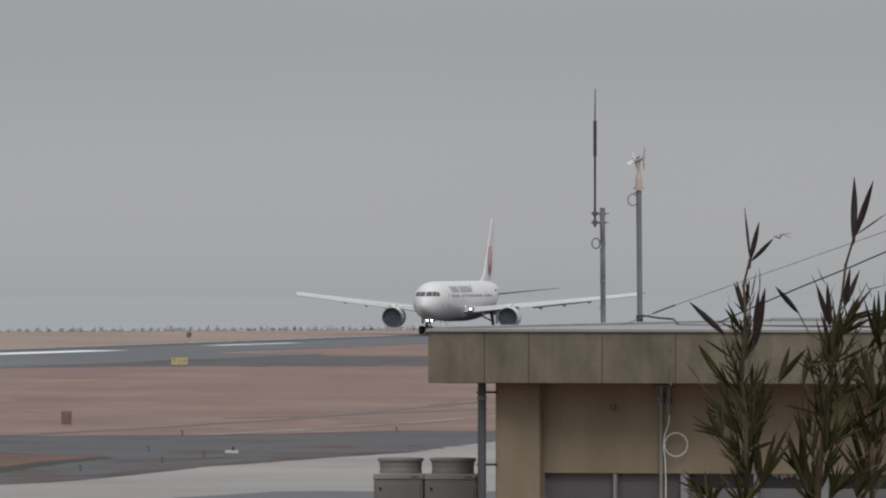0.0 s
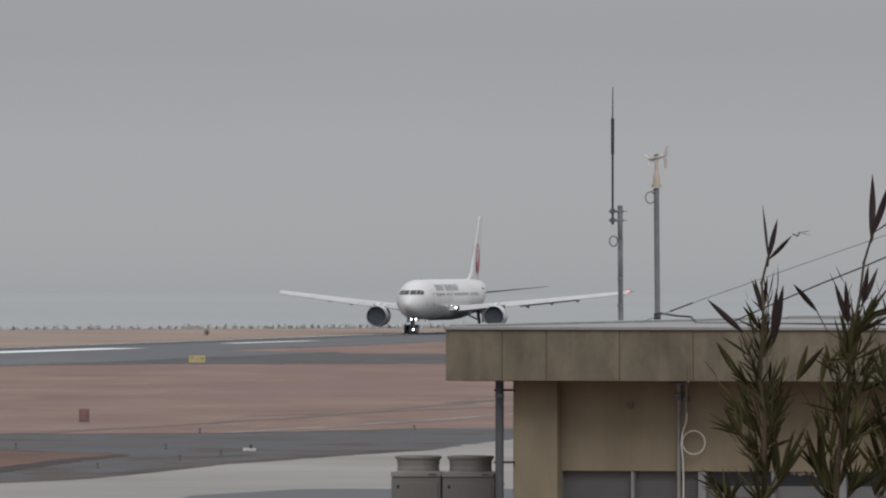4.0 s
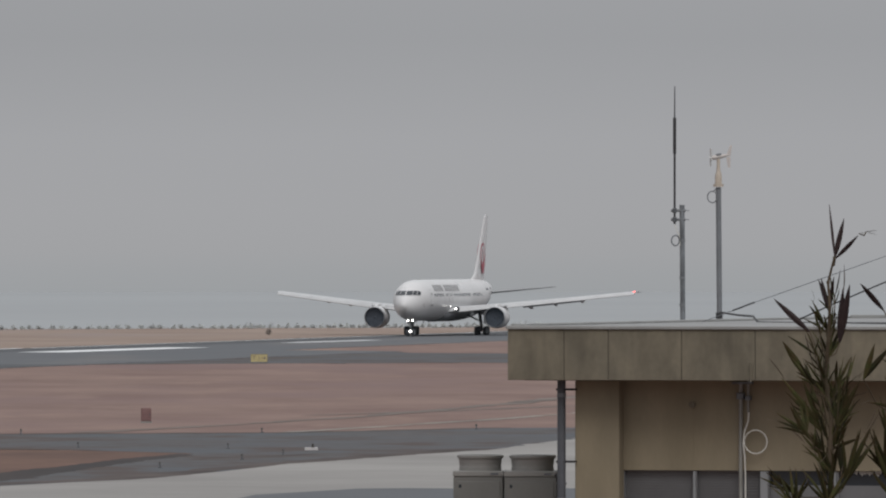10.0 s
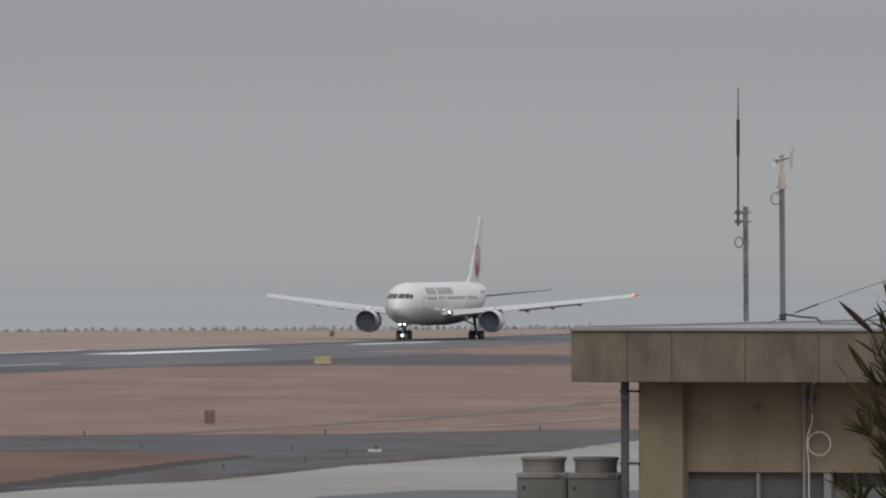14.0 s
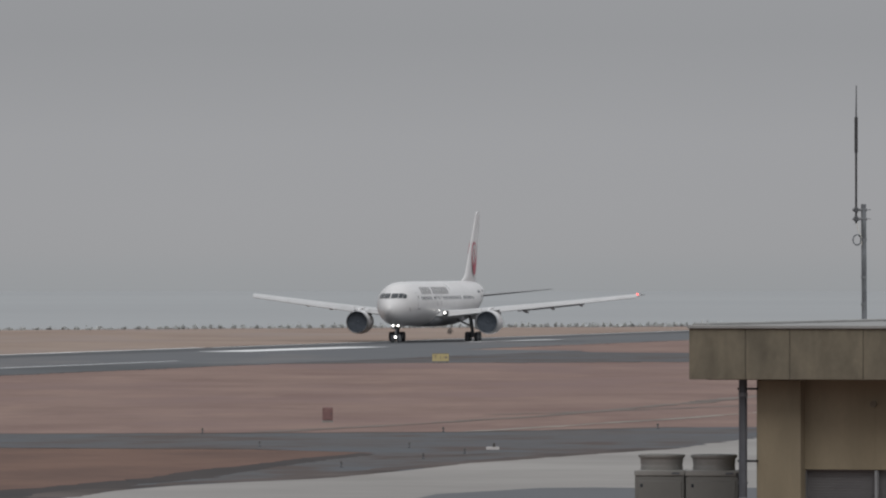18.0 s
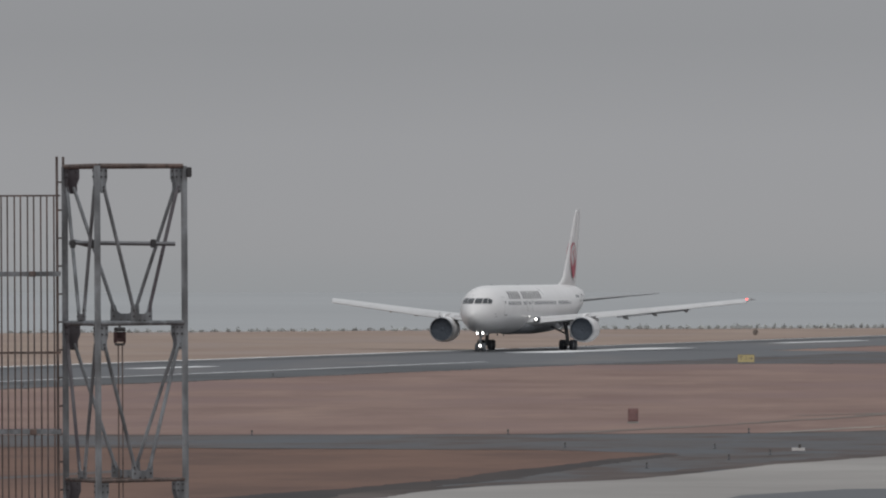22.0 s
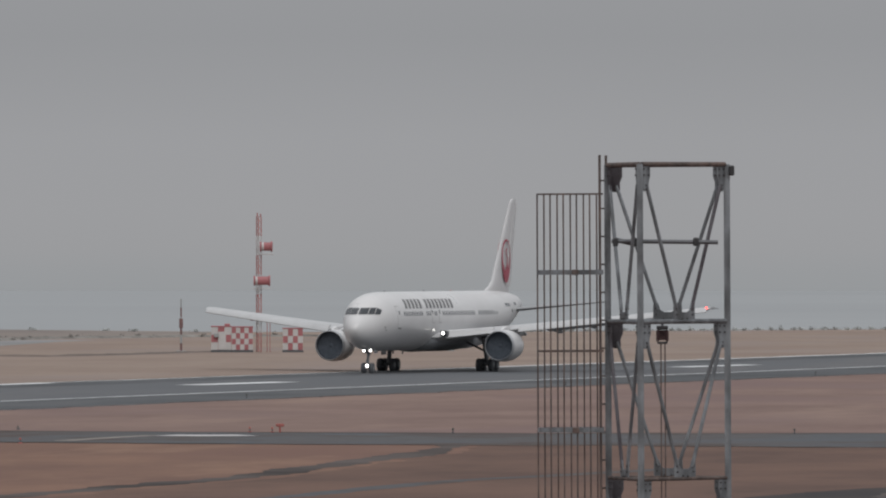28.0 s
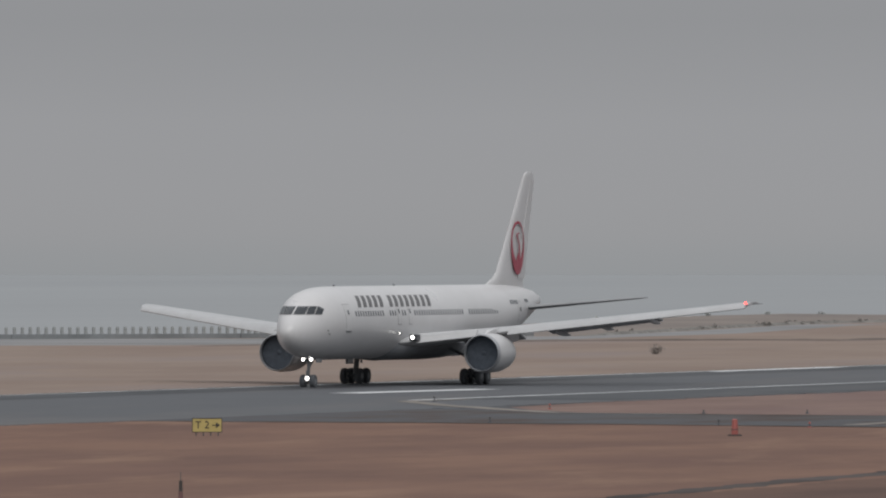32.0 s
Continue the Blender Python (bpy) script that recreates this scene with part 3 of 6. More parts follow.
        part("fascia_panel", boxed(bx(a) + 0.006, 0, bz(678), bx(b) - 0.006, 0.18, bz(588), 0.006), "fascia", building)
    x1 = bx(2096)
    part("fascia_core", boxed(0.02, 0.012, bz(677), x1 - 0.02, 0.3, bz(589)), "joint", building)
    for a, b in zip([757, 824, 1110, 1396, 1682, 1968], [823, 1109, 1395, 1681, 1967, 2096]):
        part("coping", boxed(bx(a) - 0.02, -0.035, bz(588), bx(b) + 0.0, 0.28, bz(582), 0.008), "coping", building)
    part("roof", boxed(0, 0.29, bz(676), x1, 22, bz(583.0)), "roof", building)
    part("side_parapet", boxed(-0.01, 0.30, bz(676), 0.22, 22.0, bz(578.5), 0.01), "coping", building)
    part("back_parapet", boxed(0.23, 21.8, bz(676), x1, 22.02, bz(576), 0.01), "coping", building)
    # walls with the window band open: piers, spandrel above, sill wall below
    P, S = 0.62, 0.90                       # setbacks of the pier and of the wall
    wl, pr, wr = bx(877, P), bx(955, P), x1 - 0.3
    part("soffit", boxed(0.2, 0.31, bz(679), x1 - 0.05, S + 0.1, bz(676.5)), "fascia", building)
    part("pier", boxed(wl, P, 0, pr, P + 0.5, bz(679), 0.012), "wall", building, "beige corner pier")
    part("spandrel", boxed(pr, S, bz(834), wr, S + 0.3, bz(679)), "wall", building, "beige wall above the windows")
    part("sill_wall", boxed(pr, S, 0, wr, S + 0.3, bz(1010)), "wall", building)
    part("side_wall", boxed(wl, P + 0.51, 0, wl + 0.3, 21.5, bz(679)), "wall", building)
    part("back_wall", boxed(wl + 0.31, 21.2, 0, wr, 21.5, bz(679)), "wall", building)
    part("end_wall", boxed(wr - 0.3, S + 0.31, 0, wr, 21.19, bz(679)), "wall", building)
    part("floor_slab", boxed(wl + 0.31, S + 0.32, bz(1015), wr - 0.31, 21.1, bz(1010)), "ac_grey", building)
    part("lintel", boxed(pr, S - 0.012, bz(838), wr, S + 0.05, bz(834)), "wall", building)
    # thin joint and a small round vent in the spandrel
    part("wall_joint", boxed(bx(1086, S), S - 0.004, bz(833), bx(1086.7, S), S + 0.01, bz(725)), "wall", building)
    part("vent_cap", tubed((bx(1085, S), S - 0.06, bz(722)), (bx(1085, S), S + 0.01, bz(722)), 0.05, n=14), "fascia", building, smooth=True)
    # windows with horizontal louvres behind slim frames
    for a, b in ((963, 1085), (1091, 1203), (1218, 1330), (1340, 1452), (1462, 1580)):
        w = part("window", boxed(bx(a, S), S + 0.16, bz(1009), bx(b, S), S + 0.17, bz(838)), "glass_dark", building, "louvred window in a dull metal frame")
        if a > 1210:
            # no louvres here: a pulled-down grey blind behind the dark pane, and torn white film along its head
            part("blind", boxed(bx(a, S) + 0.01, S + 0.10, bz(1009), bx(b, S) - 0.01, S + 0.115, bz(864)), "shutter", w, "dull grey blind")
            scraps, x = random.Random(int(a)), 1364.0
            while a < x < 1420:
                wd = scraps.uniform(5, 13)
                edge = [(0, 0), (1, 0), (0.95, scraps.uniform(3, 7)), (0.6, scraps.uniform(2, 9)), (0.25, scraps.uniform(3, 8)), (0.02, scraps.uniform(2, 5))]
                part("torn_film", loft(bmesh.new(), [[Vector((bx(x + wd * k, S), S + 0.09 + o, bz(839 + dy))) for k, dy in edge] for o in (0, 0.003)]), "cable_white", w, "torn white film")
                x += wd + scraps.uniform(1, 7)
        for i in range(33 if a < 1210 else 0):
            y = 841 + i * 5.0
            part("louvre", boxed(bx(a, S) + 0.01, 0.0, -0.021, bx(b, S) - 0.01, 0.007, 0.021, 0, Matrix.Translation((0, S + 0.11, bz(y))) @ Matrix.Rotation(radians(18), 4, "X")), "shutter", w)
        part("window_frame", boxed(bx(a, S) - 0.02, S + 0.02, bz(1009), bx(a, S) + 0.012, S + 0.18, bz(839), 0.004), "shutter", w)
    for x, h in ((1088, 2.4), (1210.5, 6.5), (1335, 2.4), (1457, 6.5)):
        part("mullion", boxed(bx(x - h, S), S + 0.0, bz(1009), bx(x + h, S), S + 0.08, bz(839), 0.005), "alu", building, "pale metal mullion")
    # rainwater pipe standing off the corner
    py = 0.5
    px = bx(853, py)
    pipe = part("downpipe", tubed((px, py, 0.2), (px, py, bz(677)), 0.066, n=14), "pipe_dark", building, "dark grey rainwater pipe", smooth=True)
    for y in (695, 823, 960, 1100):
        part("pipe_bracket", boxed(px - 0.08, py - 0.03, bz(y) - 0.016, bx(879, P) + 0.01, py + 0.13, bz(y) + 0.016, 0.004), "black", pipe)
    for y in (705, 890):
        part("pipe_collar", tubed((px, py, bz(y) - 0.03), (px, py, bz(y) + 0.03), 0.073, n=14), "pipe_grey", pipe, smooth=True)
    # conduit with junction boxes and a white cable left hanging in a coil
    C = S - 0.06
    con = part("conduit", tubed((bx(1170, C), C, bz(1000)), (bx(1170, C), C, bz(684)), 0.030, n=10), "conduit", building, "galvanised conduit", smooth=True)
    part("conduit_riser", tubed((bx(1183, C), C, bz(735)), (bx(1183, C), C, bz(676)), 0.02, n=8), "conduit", con, smooth=True)
    part("conduit_riser", tubed((bx(1185, -0.03), -0.03, bz(680)), (bx(1185, -0.03), -0.03, bz(645)), 0.015, n=8), "fascia", con, smooth=True)
    part("conduit_elbow", tubed((bx(1185, -0.03), -0.03, bz(679.5)), (bx(1183, C), C, bz(679.5)), 0.02, n=8), "galv", con, smooth=True)
    part("clamp_bar", boxed(bx(1156, C), C - 0.06, bz(685), bx(1191, C), C + 0.06, bz(681), 0.005), "galv", con)
    part("junction_box", boxed(bx(1164, C), C - 0.07, bz(712), bx(1176, C), C + 0.06, bz(700), 0.01), "galv", con)
    part("junction_box", boxed(bx(1179, C), C - 0.07, bz(714), bx(1188, C), C + 0.05, bz(706), 0.008), "galv", con)
    H = C - 0.06
    bm = bmesh.new()
    hose(bm, [(bx(x, H), H, bz(v)) for x, v in ((1184, 735), (1183, 750), (1176, 770), (1174, 790), (1177, 815), (1178, 850), (1178, 900), (1176, 1000))], 0.012)
    part("cable", bm, "cable_white", con, "white cable", smooth=True)
    bm = bmesh.new()
    hose(bm, [(bx(1196, H) + 0.18 * math.cos(2 * math.pi * i / 26), H + 0.012 * math.sin(3.0 * i), bz(787) + 0.18 * math.sin(2 * math.pi * i / 26)) for i in range(28)], 0.011)
    part("cable_coil", bm, "cable_white", con, "coil of white cable", smooth=True)
    # lower wing that carries the condensers
    part("lower_wing", boxed(bx(560), 0.5, 0, bx(877, 0.62) - 0.005, 12, bz(1004)), "fascia", building, "lower concrete wing")


build_building()


def condenser(x0, x1, label):
    ob = thing("condenser_unit", building.matrix_world @ pose(bx(x0, 1.2), 1.2, bz(1003), 0, 0, 10.5), label, "air conditioner", "outdoor condensers")
    w, top = (x1 - x0) * K, bz(842) - bz(1003)
    part("cabinet", boxed(0.004, 0, 0.06, w - 0.004, 0.78, top - 0.09, 0.012), "ac_grey", ob)
    part("top_cover", boxed(-0.004, -0.012, top - 0.088, w + 0.004, 0.79, top, 0.012), "ac_top", ob, "paler top cover")
    part("front_panel", boxed(0.05, -0.012, 0.14, w - 0.05, 0.004, top - 0.16, 0.008), "ac_grey", ob)
    part("base_rail", boxed(0.02, 0.04, 0.0, w - 0.02, 0.12, 0.06), "dark_metal", ob)
    part("base_rail", boxed(0.02, 0.66, 0.0, w - 0.02, 0.74, 0.06), "dark_metal", ob)
    part("badge", boxed(0.09, -0.02, top - 0.26, 0.13, -0.010, top - 0.21), "glass_dark", ob)
    part("name_plate", boxed(w - 0.2, -0.02, top - 0.06, w - 0.08, -0.010, top - 0.03), "dark_metal", ob)
    # flared fan ring
    n = 30
    rings = [[Vector((w / 2 + r * math.cos(2 * math.pi * i / n), 0.39 + r * math.sin(2 * math.pi * i / n), top + z)) for i in range(n)]
             for r, z in ((0.33, 0.0), (0.33, 0.06), (0.325, 0.065), (0.326, 0.11), (0.332, 0.115), (0.333, 0.165), (0.342, 0.19), (0.362, 0.20), (0.364, 0.235), (0.345, 0.245), (0.32, 0.18), (0.30, 0.02))]
    part("fan_ring", loft(bmesh.new(), rings, caps=False), "ac_top", ob, "flared pale fan ring", smooth=True)
    bm = bmesh.new()
    for r in (0.08, 0.15, 0.22, 0.29, 0.33):
        hose(bm, [(w / 2 + r * math.cos(2 * math.pi * i / 20), 0.39 + r * math.sin(2 * math.pi * i / 20), top + 0.235) for i in range(21)], 0.004, 4)
    part("guard", bm, "dark_metal", ob)
    part("fan_hub", tubed((w / 2, 0.39, top), (w / 2, 0.39, top + 0.2), 0.09, n=12), "dark_metal", ob)
    return ob


def refrigerant_pipes():
    """Lagged pipes that rise between the last condenser and the corner."""
    ob = thing("pipe_bundle", building.matrix_world @ pose(bx(849, 1.3), 1.3, bz(1003)), "dark lagged refrigerant pipes beside the condenser", "pipe")
    high = bz(848) - bz(1003)
    for dx, dy, r in ((0.0, 0.0, 0.026), (0.055, 0.03, 0.02), (0.03, 0.08, 0.024)):
        part("lagged_pipe", hose(bmesh.new(), [(dx, dy, 0.0), (dx, dy, high - 0.12), (dx - 0.02, dy + 0.02, high - 0.03), (dx - 0.07, dy + 0.03, high)], r, 8), "black", ob, smooth=True)
    for z in (0.3, 0.8, 1.2):
        part("pipe_clip", boxed(-0.04, -0.03, z, 0.09, 0.12, z + 0.025, 0.004), "galv", ob)


refrigerant_pipes()
condenser(660, 750, "grey rooftop condenser with a flared fan ring")
condenser(751, 846, "grey rooftop condenser with a flared fan ring beside the pipe")


# ------------------------------------------------------------------ masts and wires on the roof
def seen_at(x, dist):
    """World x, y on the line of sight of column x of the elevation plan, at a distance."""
    a = (x - 784) / 20692.0
    return dist * math.sin(a), dist * math.cos(a)


def build_antenna_mast():
    dist = 192.0
    k = dist / 20692.0
    x, y = seen_at(1067, dist)
    base = bz(583.0)
    z = lambda v: EYE_Z - (v - 446.8) * k - base
    ob = thing("antenna_mast", pose(x, y, base), "grey roof mast with a slim black whip antenna", "antenna")
    part("foot_plate", boxed(-0.14, -0.14, 0, 0.14, 0.14, 0.02, 0.004), "galv", ob)
    part("pole", tubed((0.005, 0, 0.02), (-0.008, 0, z(368)), 0.043, n=14), "galv", ob, smooth=True)
    for v in (431, 497, 545):
        part("band", tubed((-0.003, 0, z(v) - 0.018), (-0.003, 0, z(v) + 0.018), 0.049, n=14), "pipe_grey", ob, smooth=True)
    wx = -14 * k
    part("whip", tubed((wx, -0.02, z(402)), (wx, -0.02, z(277)), 0.018, n=8), "black", ob, smooth=True)
    part("whip_sleeve", tubed((wx, -0.02, z(277)), (wx, -0.02, z(214)), 0.027, n=10), "black", ob, "thick black antenna sleeve", smooth=True)
    part("whip_tip", tubed((wx, -0.02, z(214)), (wx + 0.003, -0.02, z(158)), 0.013, 0.008, 8), "dark_metal", ob, smooth=True)
    for v in (378, 394):
        part("clamp", tubed((wx - 0.06, -0.02, z(v)), (0.05, -0.02, z(v)), 0.022, n=8), "pipe_grey", ob, smooth=True)
        part("clamp_block", boxed(wx - 0.035, -0.06, z(v) - 0.04, wx + 0.035, 0.02, z(v) + 0.04, 0.008), "dark_metal", ob)
        part("clamp_bolt", tubed((0.04, -0.04, z(v)), (0.11, -0.04, z(v)), 0.007, n=6), "galv", ob)
    bm = bmesh.new()
    hose(bm, [(wx + 0.005, -0.03, z(402)), (wx + 0.03, -0.05, z(412)), (-0.05, -0.05, z(424)), (-0.04, -0.05, z(440))], 0.007)
    part("lead", bm, "cable_white", ob, smooth=True)
    bm = bmesh.new()
    hose(bm, [(-0.115 + 0.066 * math.cos(2 * math.pi * i / 18), -0.05 + 0.006 * math.sin(2.0 * i), z(431) + 0.085 * math.sin(2 * math.pi * i / 18)) for i in range(20)], 0.012)
    part("lead_coil", bm, "galv", ob, "coil of grey lead", smooth=True)


def build_wind_mast():
    dist = 193.5
    k = dist / 20692.0
    x, y = seen_at(1132, dist)
    base = bz(583.0)
    z = lambda v: EYE_Z - (v - 446.8) * k - base
    ob = thing("wind_sensor_mast", pose(x, y, base), "grey roof mast carrying an ivory wind sensor", "wind sensor")
    part("foot_plate", boxed(-0.15, -0.15, 0, 0.15, 0.15, 0.02, 0.004), "galv", ob)
    part("pole", tubed((0.004, 0, 0.02), (-0.014, 0, z(337)), 0.046, n=14), "pipe_grey", ob, smooth=True)
    part("foot_collar", tubed((0, 0, 0.02), (0, 0, 0.14), 0.056, n=14), "black", ob, smooth=True)
    part("flange", tubed((-0.014, 0, z(336)), (-0.014, 0, z(331)), 0.085, n=16), "cream", ob, smooth=True)
    n = 16
    rings = [[Vector((-0.014 + r * math.cos(2 * math.pi * i / n), r * math.sin(2 * math.pi * i / n), z(v))) for i in range(n)]
             for v, r in ((331, 0.058), (316, 0.056), (313, 0.048), (308, 0.034), (298, 0.027), (289, 0.030), (286, 0.02))]
    part("sensor_body", loft(bmesh.new(), rings), "cream", ob, "ivory sensor body", smooth=True)
    head = new("vane_head")
    head.parent = ob
    head.location = (-0.014, 0, z(283))
    tilt = Matrix.Rotation(radians(-10), 4, "Y")
    part("vane_body", loft(bmesh.new(), [[tilt @ Vector((yy, r * math.cos(2 * math.pi * i / 12), r * math.sin(2 * math.pi * i / 12))) for i in range(12)] for yy, r in ((-0.12, 0.012), (-0.10, 0.034), (-0.03, 0.040), (0.06, 0.034), (0.15, 0.016), (0.21, 0.006))]), "vane", head, "off-white torpedo-shaped vane body", smooth=True)
    part("vane_cowl", loft(bmesh.new(), [[tilt @ Vector((yy, r * math.cos(2 * math.pi * i / 10), 0.022 + r * math.sin(2 * math.pi * i / 10))) for i in range(10)] for yy, r in ((-0.06, 0.01), (-0.02, 0.034), (0.04, 0.034), (0.07, 0.012))]), "dark_metal", head, "dark cowl", smooth=True)
    bm = bmesh.new()
    loft(bm, [[Vector((x, y, z)) for x, z in ((0.13, 0.0), (0.20, 0.0), (0.20, -0.18), (0.16, -0.18))] for y in (-0.005, 0.005)])
    part("tail_blade", bm, "vane", head)
    bm = bmesh.new()
    loft(bm, [[Vector((x, y, z)) for x, z in ((0.13, 0.02), (0.20, 0.01), (0.225, 0.19), (0.195, 0.20))] for y in (-0.005, 0.005)])
    part("tail_blade", bm, "vane", head)
    bm = bmesh.new()
    for i in range(4):
        box(bm, 0, -0.024, 0.015, 0.004, 0.024, 0.15, 0, Matrix.Rotation(math.pi / 2 * i + 0.4, 4, "X") @ Matrix.Rotation(0.6, 4, "Z"))
    propeller = part("propeller", bm, "vane_blade", head, "pale grey four-blade propeller")
    propeller.location = (-0.13, 0, -0.01)
    bm = bmesh.new()
    hose(bm, [(-0.115 + 0.08 * math.cos(2 * math.pi * i / 20), -0.05 + 0.004 * math.sin(2.0 * i), z(354) + 0.095 * math.sin(2 * math.pi * i / 20)) for i in range(22)], 0.010)
    hose(bm, [(-0.04, -0.045, z(338)), (-0.07, -0.05, z(341)), (-0.1, -0.05, z(344))], 0.010)
    part("cable_loop", bm, "pipe_grey", ob, "loop of grey cable", smooth=True)
    return ob, head, propeller


build_antenna_mast()
wind_mast, vane_head, vane_propeller = build_wind_mast()


def wire(name, ends, r, mat, label, sag=0.0, grips=()):
    """A wire between (column, row, distance) points of the elevation plan."""
    pts = []
    for x, v, d in ends:
        wx, wy = seen_at(x, d)
        pts.append(Vector((wx, wy, EYE_Z - (v - 446.8) * d / 20692.0)))
    line = []
    for a, b in zip(pts, pts[1:]):
        line += [a.lerp(b, i / 12) - Vector((0, 0, sag * math.sin(math.pi * i / 12))) for i in range(12)]
    line.append(pts[-1])
    ob = tagged(part(name, hose(bmesh.new(), line, r), mat, smooth=True), label, "cable", "roof wires")
    for k in grips:
        i = int(k * (len(line) - 1))
        d = (line[i + 1] - line[i]).normalized()
        part("wire_grip", tubed(line[i] - d * 0.22, line[i] + d * 0.22, r * 2.1, n=8), "black", ob)
    return ob


wire("guy_wire", [(1100, 576, 190.5), (1190, 542, 190), (1400, 468, 189), (1640, 384, 188)], 0.0062, "pipe_grey", "thin grey guy wire anchored on the roof", 0.0, (0.28,))
wire("guy_wire", [(1270, 572, 190), (1330, 545, 189.5), (1420, 507, 189), (1500, 475, 188), (1640, 415, 187)], 0.0125, "black", "thick black cable rising from the roof")
wire("roof_cable", [(1134, 558, 193.2), (1165, 563, 192), (1192, 565, 191), (1201, 576, 190), (1300, 577.0, 188.4), (1640, 579.0, 181)], 0.017, "black", "black cable lying along the roof")

# ------------------------------------------------------------------ lattice tower with a caged ladder
T_DIST = 125.0
TK = T_DIST / 20692.0
T_AZ = -4.375
hose_tower = thing("lattice_tower", pose(polar(T_AZ, T_DIST).x + 0.056, polar(T_AZ, T_DIST).y, 0, 0, -0.3, -T_AZ), "galvanised three-legged lattice tower with a caged ladder", "tower")


def tx(x):
    return (x - 1167) * TK


def tz(v):
    return EYE_Z + T_DIST * math.tan(radians(0.41)) - (v - 290) * TK


T_R = 129.4 * TK
CORNER = [Vector((T_R * math.sin(radians(a)), T_R * math.cos(radians(a)), 0)) for a in (-45, 195, 75)]   # ladder leg, near leg, far leg
CORNER[2].x -= 0.028


BOLT = []


def flat_plate(center, nrm, w, h, t, parent, cut=0.25, mat="galv"):
    """A gusset with clipped corners and bolt heads, upright in the face with that normal."""
    nrm = nrm.normalized()
    up = Vector((0, 0, 1))
    side = up.cross(nrm).normalized()
    c = Vector(center)
    if cut > 0:
        # corner plate: broad at the leg, drawn in to a tongue on the brace
        pts = [(-0.5, 0.5), (0.5, 0.5), (0.5, 0.05), (0.32, -0.18), (0.34, -0.42), (0.18, -0.5), (-0.18, -0.5), (-0.34, -0.42), (-0.32, -0.18), (-0.5, 0.05)]
        holes = ((-0.28, 0.3), (0.28, 0.3), (-0.28, 0.08), (0.28, 0.08), (0.0, -0.28), (0.0, -0.42))
    else:
        # foot plate: a low bar with two lobes that take the braces
        pts = [(-0.5, -0.5), (0.5, -0.5), (0.5, 0.1), (0.49, 0.42), (0.42, 0.5), (0.33, 0.46), (0.26, 0.14), (0.14, 0.02), (-0.14, 0.02), (-0.26, 0.14), (-0.33, 0.46), (-0.42, 0.5), (-0.49, 0.42), (-0.5, 0.1)]
        holes = ((-0.4, 0.2), (0.4, 0.2), (-0.38, -0.1), (0.38, -0.1), (-0.12, -0.32), (0.12, -0.32))
    bm = bmesh.new()
    loft(bm, [[c + side * w * x + up * h * y + nrm * o for x, y in pts] for o in (-t / 2, t / 2)])
    plate = part("gusset", bm, mat, parent)
    turn = nrm.to_track_quat("Z", "Y").to_matrix().to_4x4()
    for x, y in holes:
        if not BOLT:
            BOLT.append(part("bolt", tubed((0, 0, -t / 2 - 0.012), (0, 0, t / 2 + 0.012), 0.010, n=6), "bolt", plate))
            ob = BOLT[0]
        else:
            ob = new("bolt", BOLT[0].data)
            ob.parent = plate
        ob.matrix_local = Matrix.Translation(c + side * w * x + up * h * y) @ turn
    return plate


def build_tower():
    levels = [290 + 277.5 * i for i in range(8)]
    top = tz(290)
    for c, side in zip(CORNER, (-1, -1, 1)):
        # angle iron with one flange to the terminal and one running back
        prof = [(-0.034, 0), (0.034, 0), (0.034, 0.009), (-0.025, 0.009), (-0.025, 0.066), (-0.034, 0.066)]
        part("leg", loft(bmesh.new(), [[c + Vector((-side * x, y - 0.02, z)) for x, y in prof] for z in (0, top)]), "galv", hose_tower)
    for c in CORNER:
        part("leg_base", boxed(c.x - 0.15, c.y - 0.15, 0, c.x + 0.15, c.y + 0.15, 0.03, 0.006), "galv", hose_tower)
    for li, v in enumerate(levels):
        z = tz(v)
        if z < 0.3:
            continue
        for i in range(3):
            a, b = CORNER[i], CORNER[(i + 1) % 3]
            nrm = Vector((-(b - a).y, (b - a).x, 0)).normalized()
            if nrm.dot((a + b) / 2) < 0:
                nrm = -nrm
            d = (b - a).normalized()
            mat = "rusty" if li in (0, 2) else "galv"
            part("ring_beam", tubed(a + d * 0.03 + Vector((0, 0, z)), b - d * 0.03 + Vector((0, 0, z)), 0.020 if li == 2 else 0.026, n=8), mat, hose_tower, smooth=True)
            for e, sgn in ((a, 1), (b, -1)):
                flat_plate(e + d * sgn * 0.09 + Vector((0, 0, z - 0.14)), nrm, 0.15 if e is CORNER[0] else 0.125, 0.30, 0.012, hose_tower, 0.3, "stained" if e is CORNER[0] else "galv")
            z2 = tz(levels[li + 1]) if li + 1 < len(levels) else 0.3
            if z2 > 0.2:
                mid = (a + b) / 2
                flat_plate(mid + Vector((0, 0, z2 + 0.095)), nrm, 0.32, 0.21, 0.012, hose_tower, 0.0)
                part("brace", tubed(a + d * 0.10 + Vector((0, 0, z - 0.22)), mid - d * 0.11 + Vector((0, 0, z2 + 0.12)), 0.020, n=8), "stained" if (i == 0 and li % 2 == 1) else "galv", hose_tower, smooth=True)
                part("brace", tubed(b - d * 0.10 + Vector((0, 0, z - 0.22)), mid + d * 0.11 + Vector((0, 0, z2 + 0.12)), 0.020, n=8), "stained" if (i == 1 and li % 2 == 0) else "galv", hose_tower, smooth=True)
    # hoist: pulley block under the second ring, two ropes, and a jib pipe
    px, z = tx(1172), tz(570)
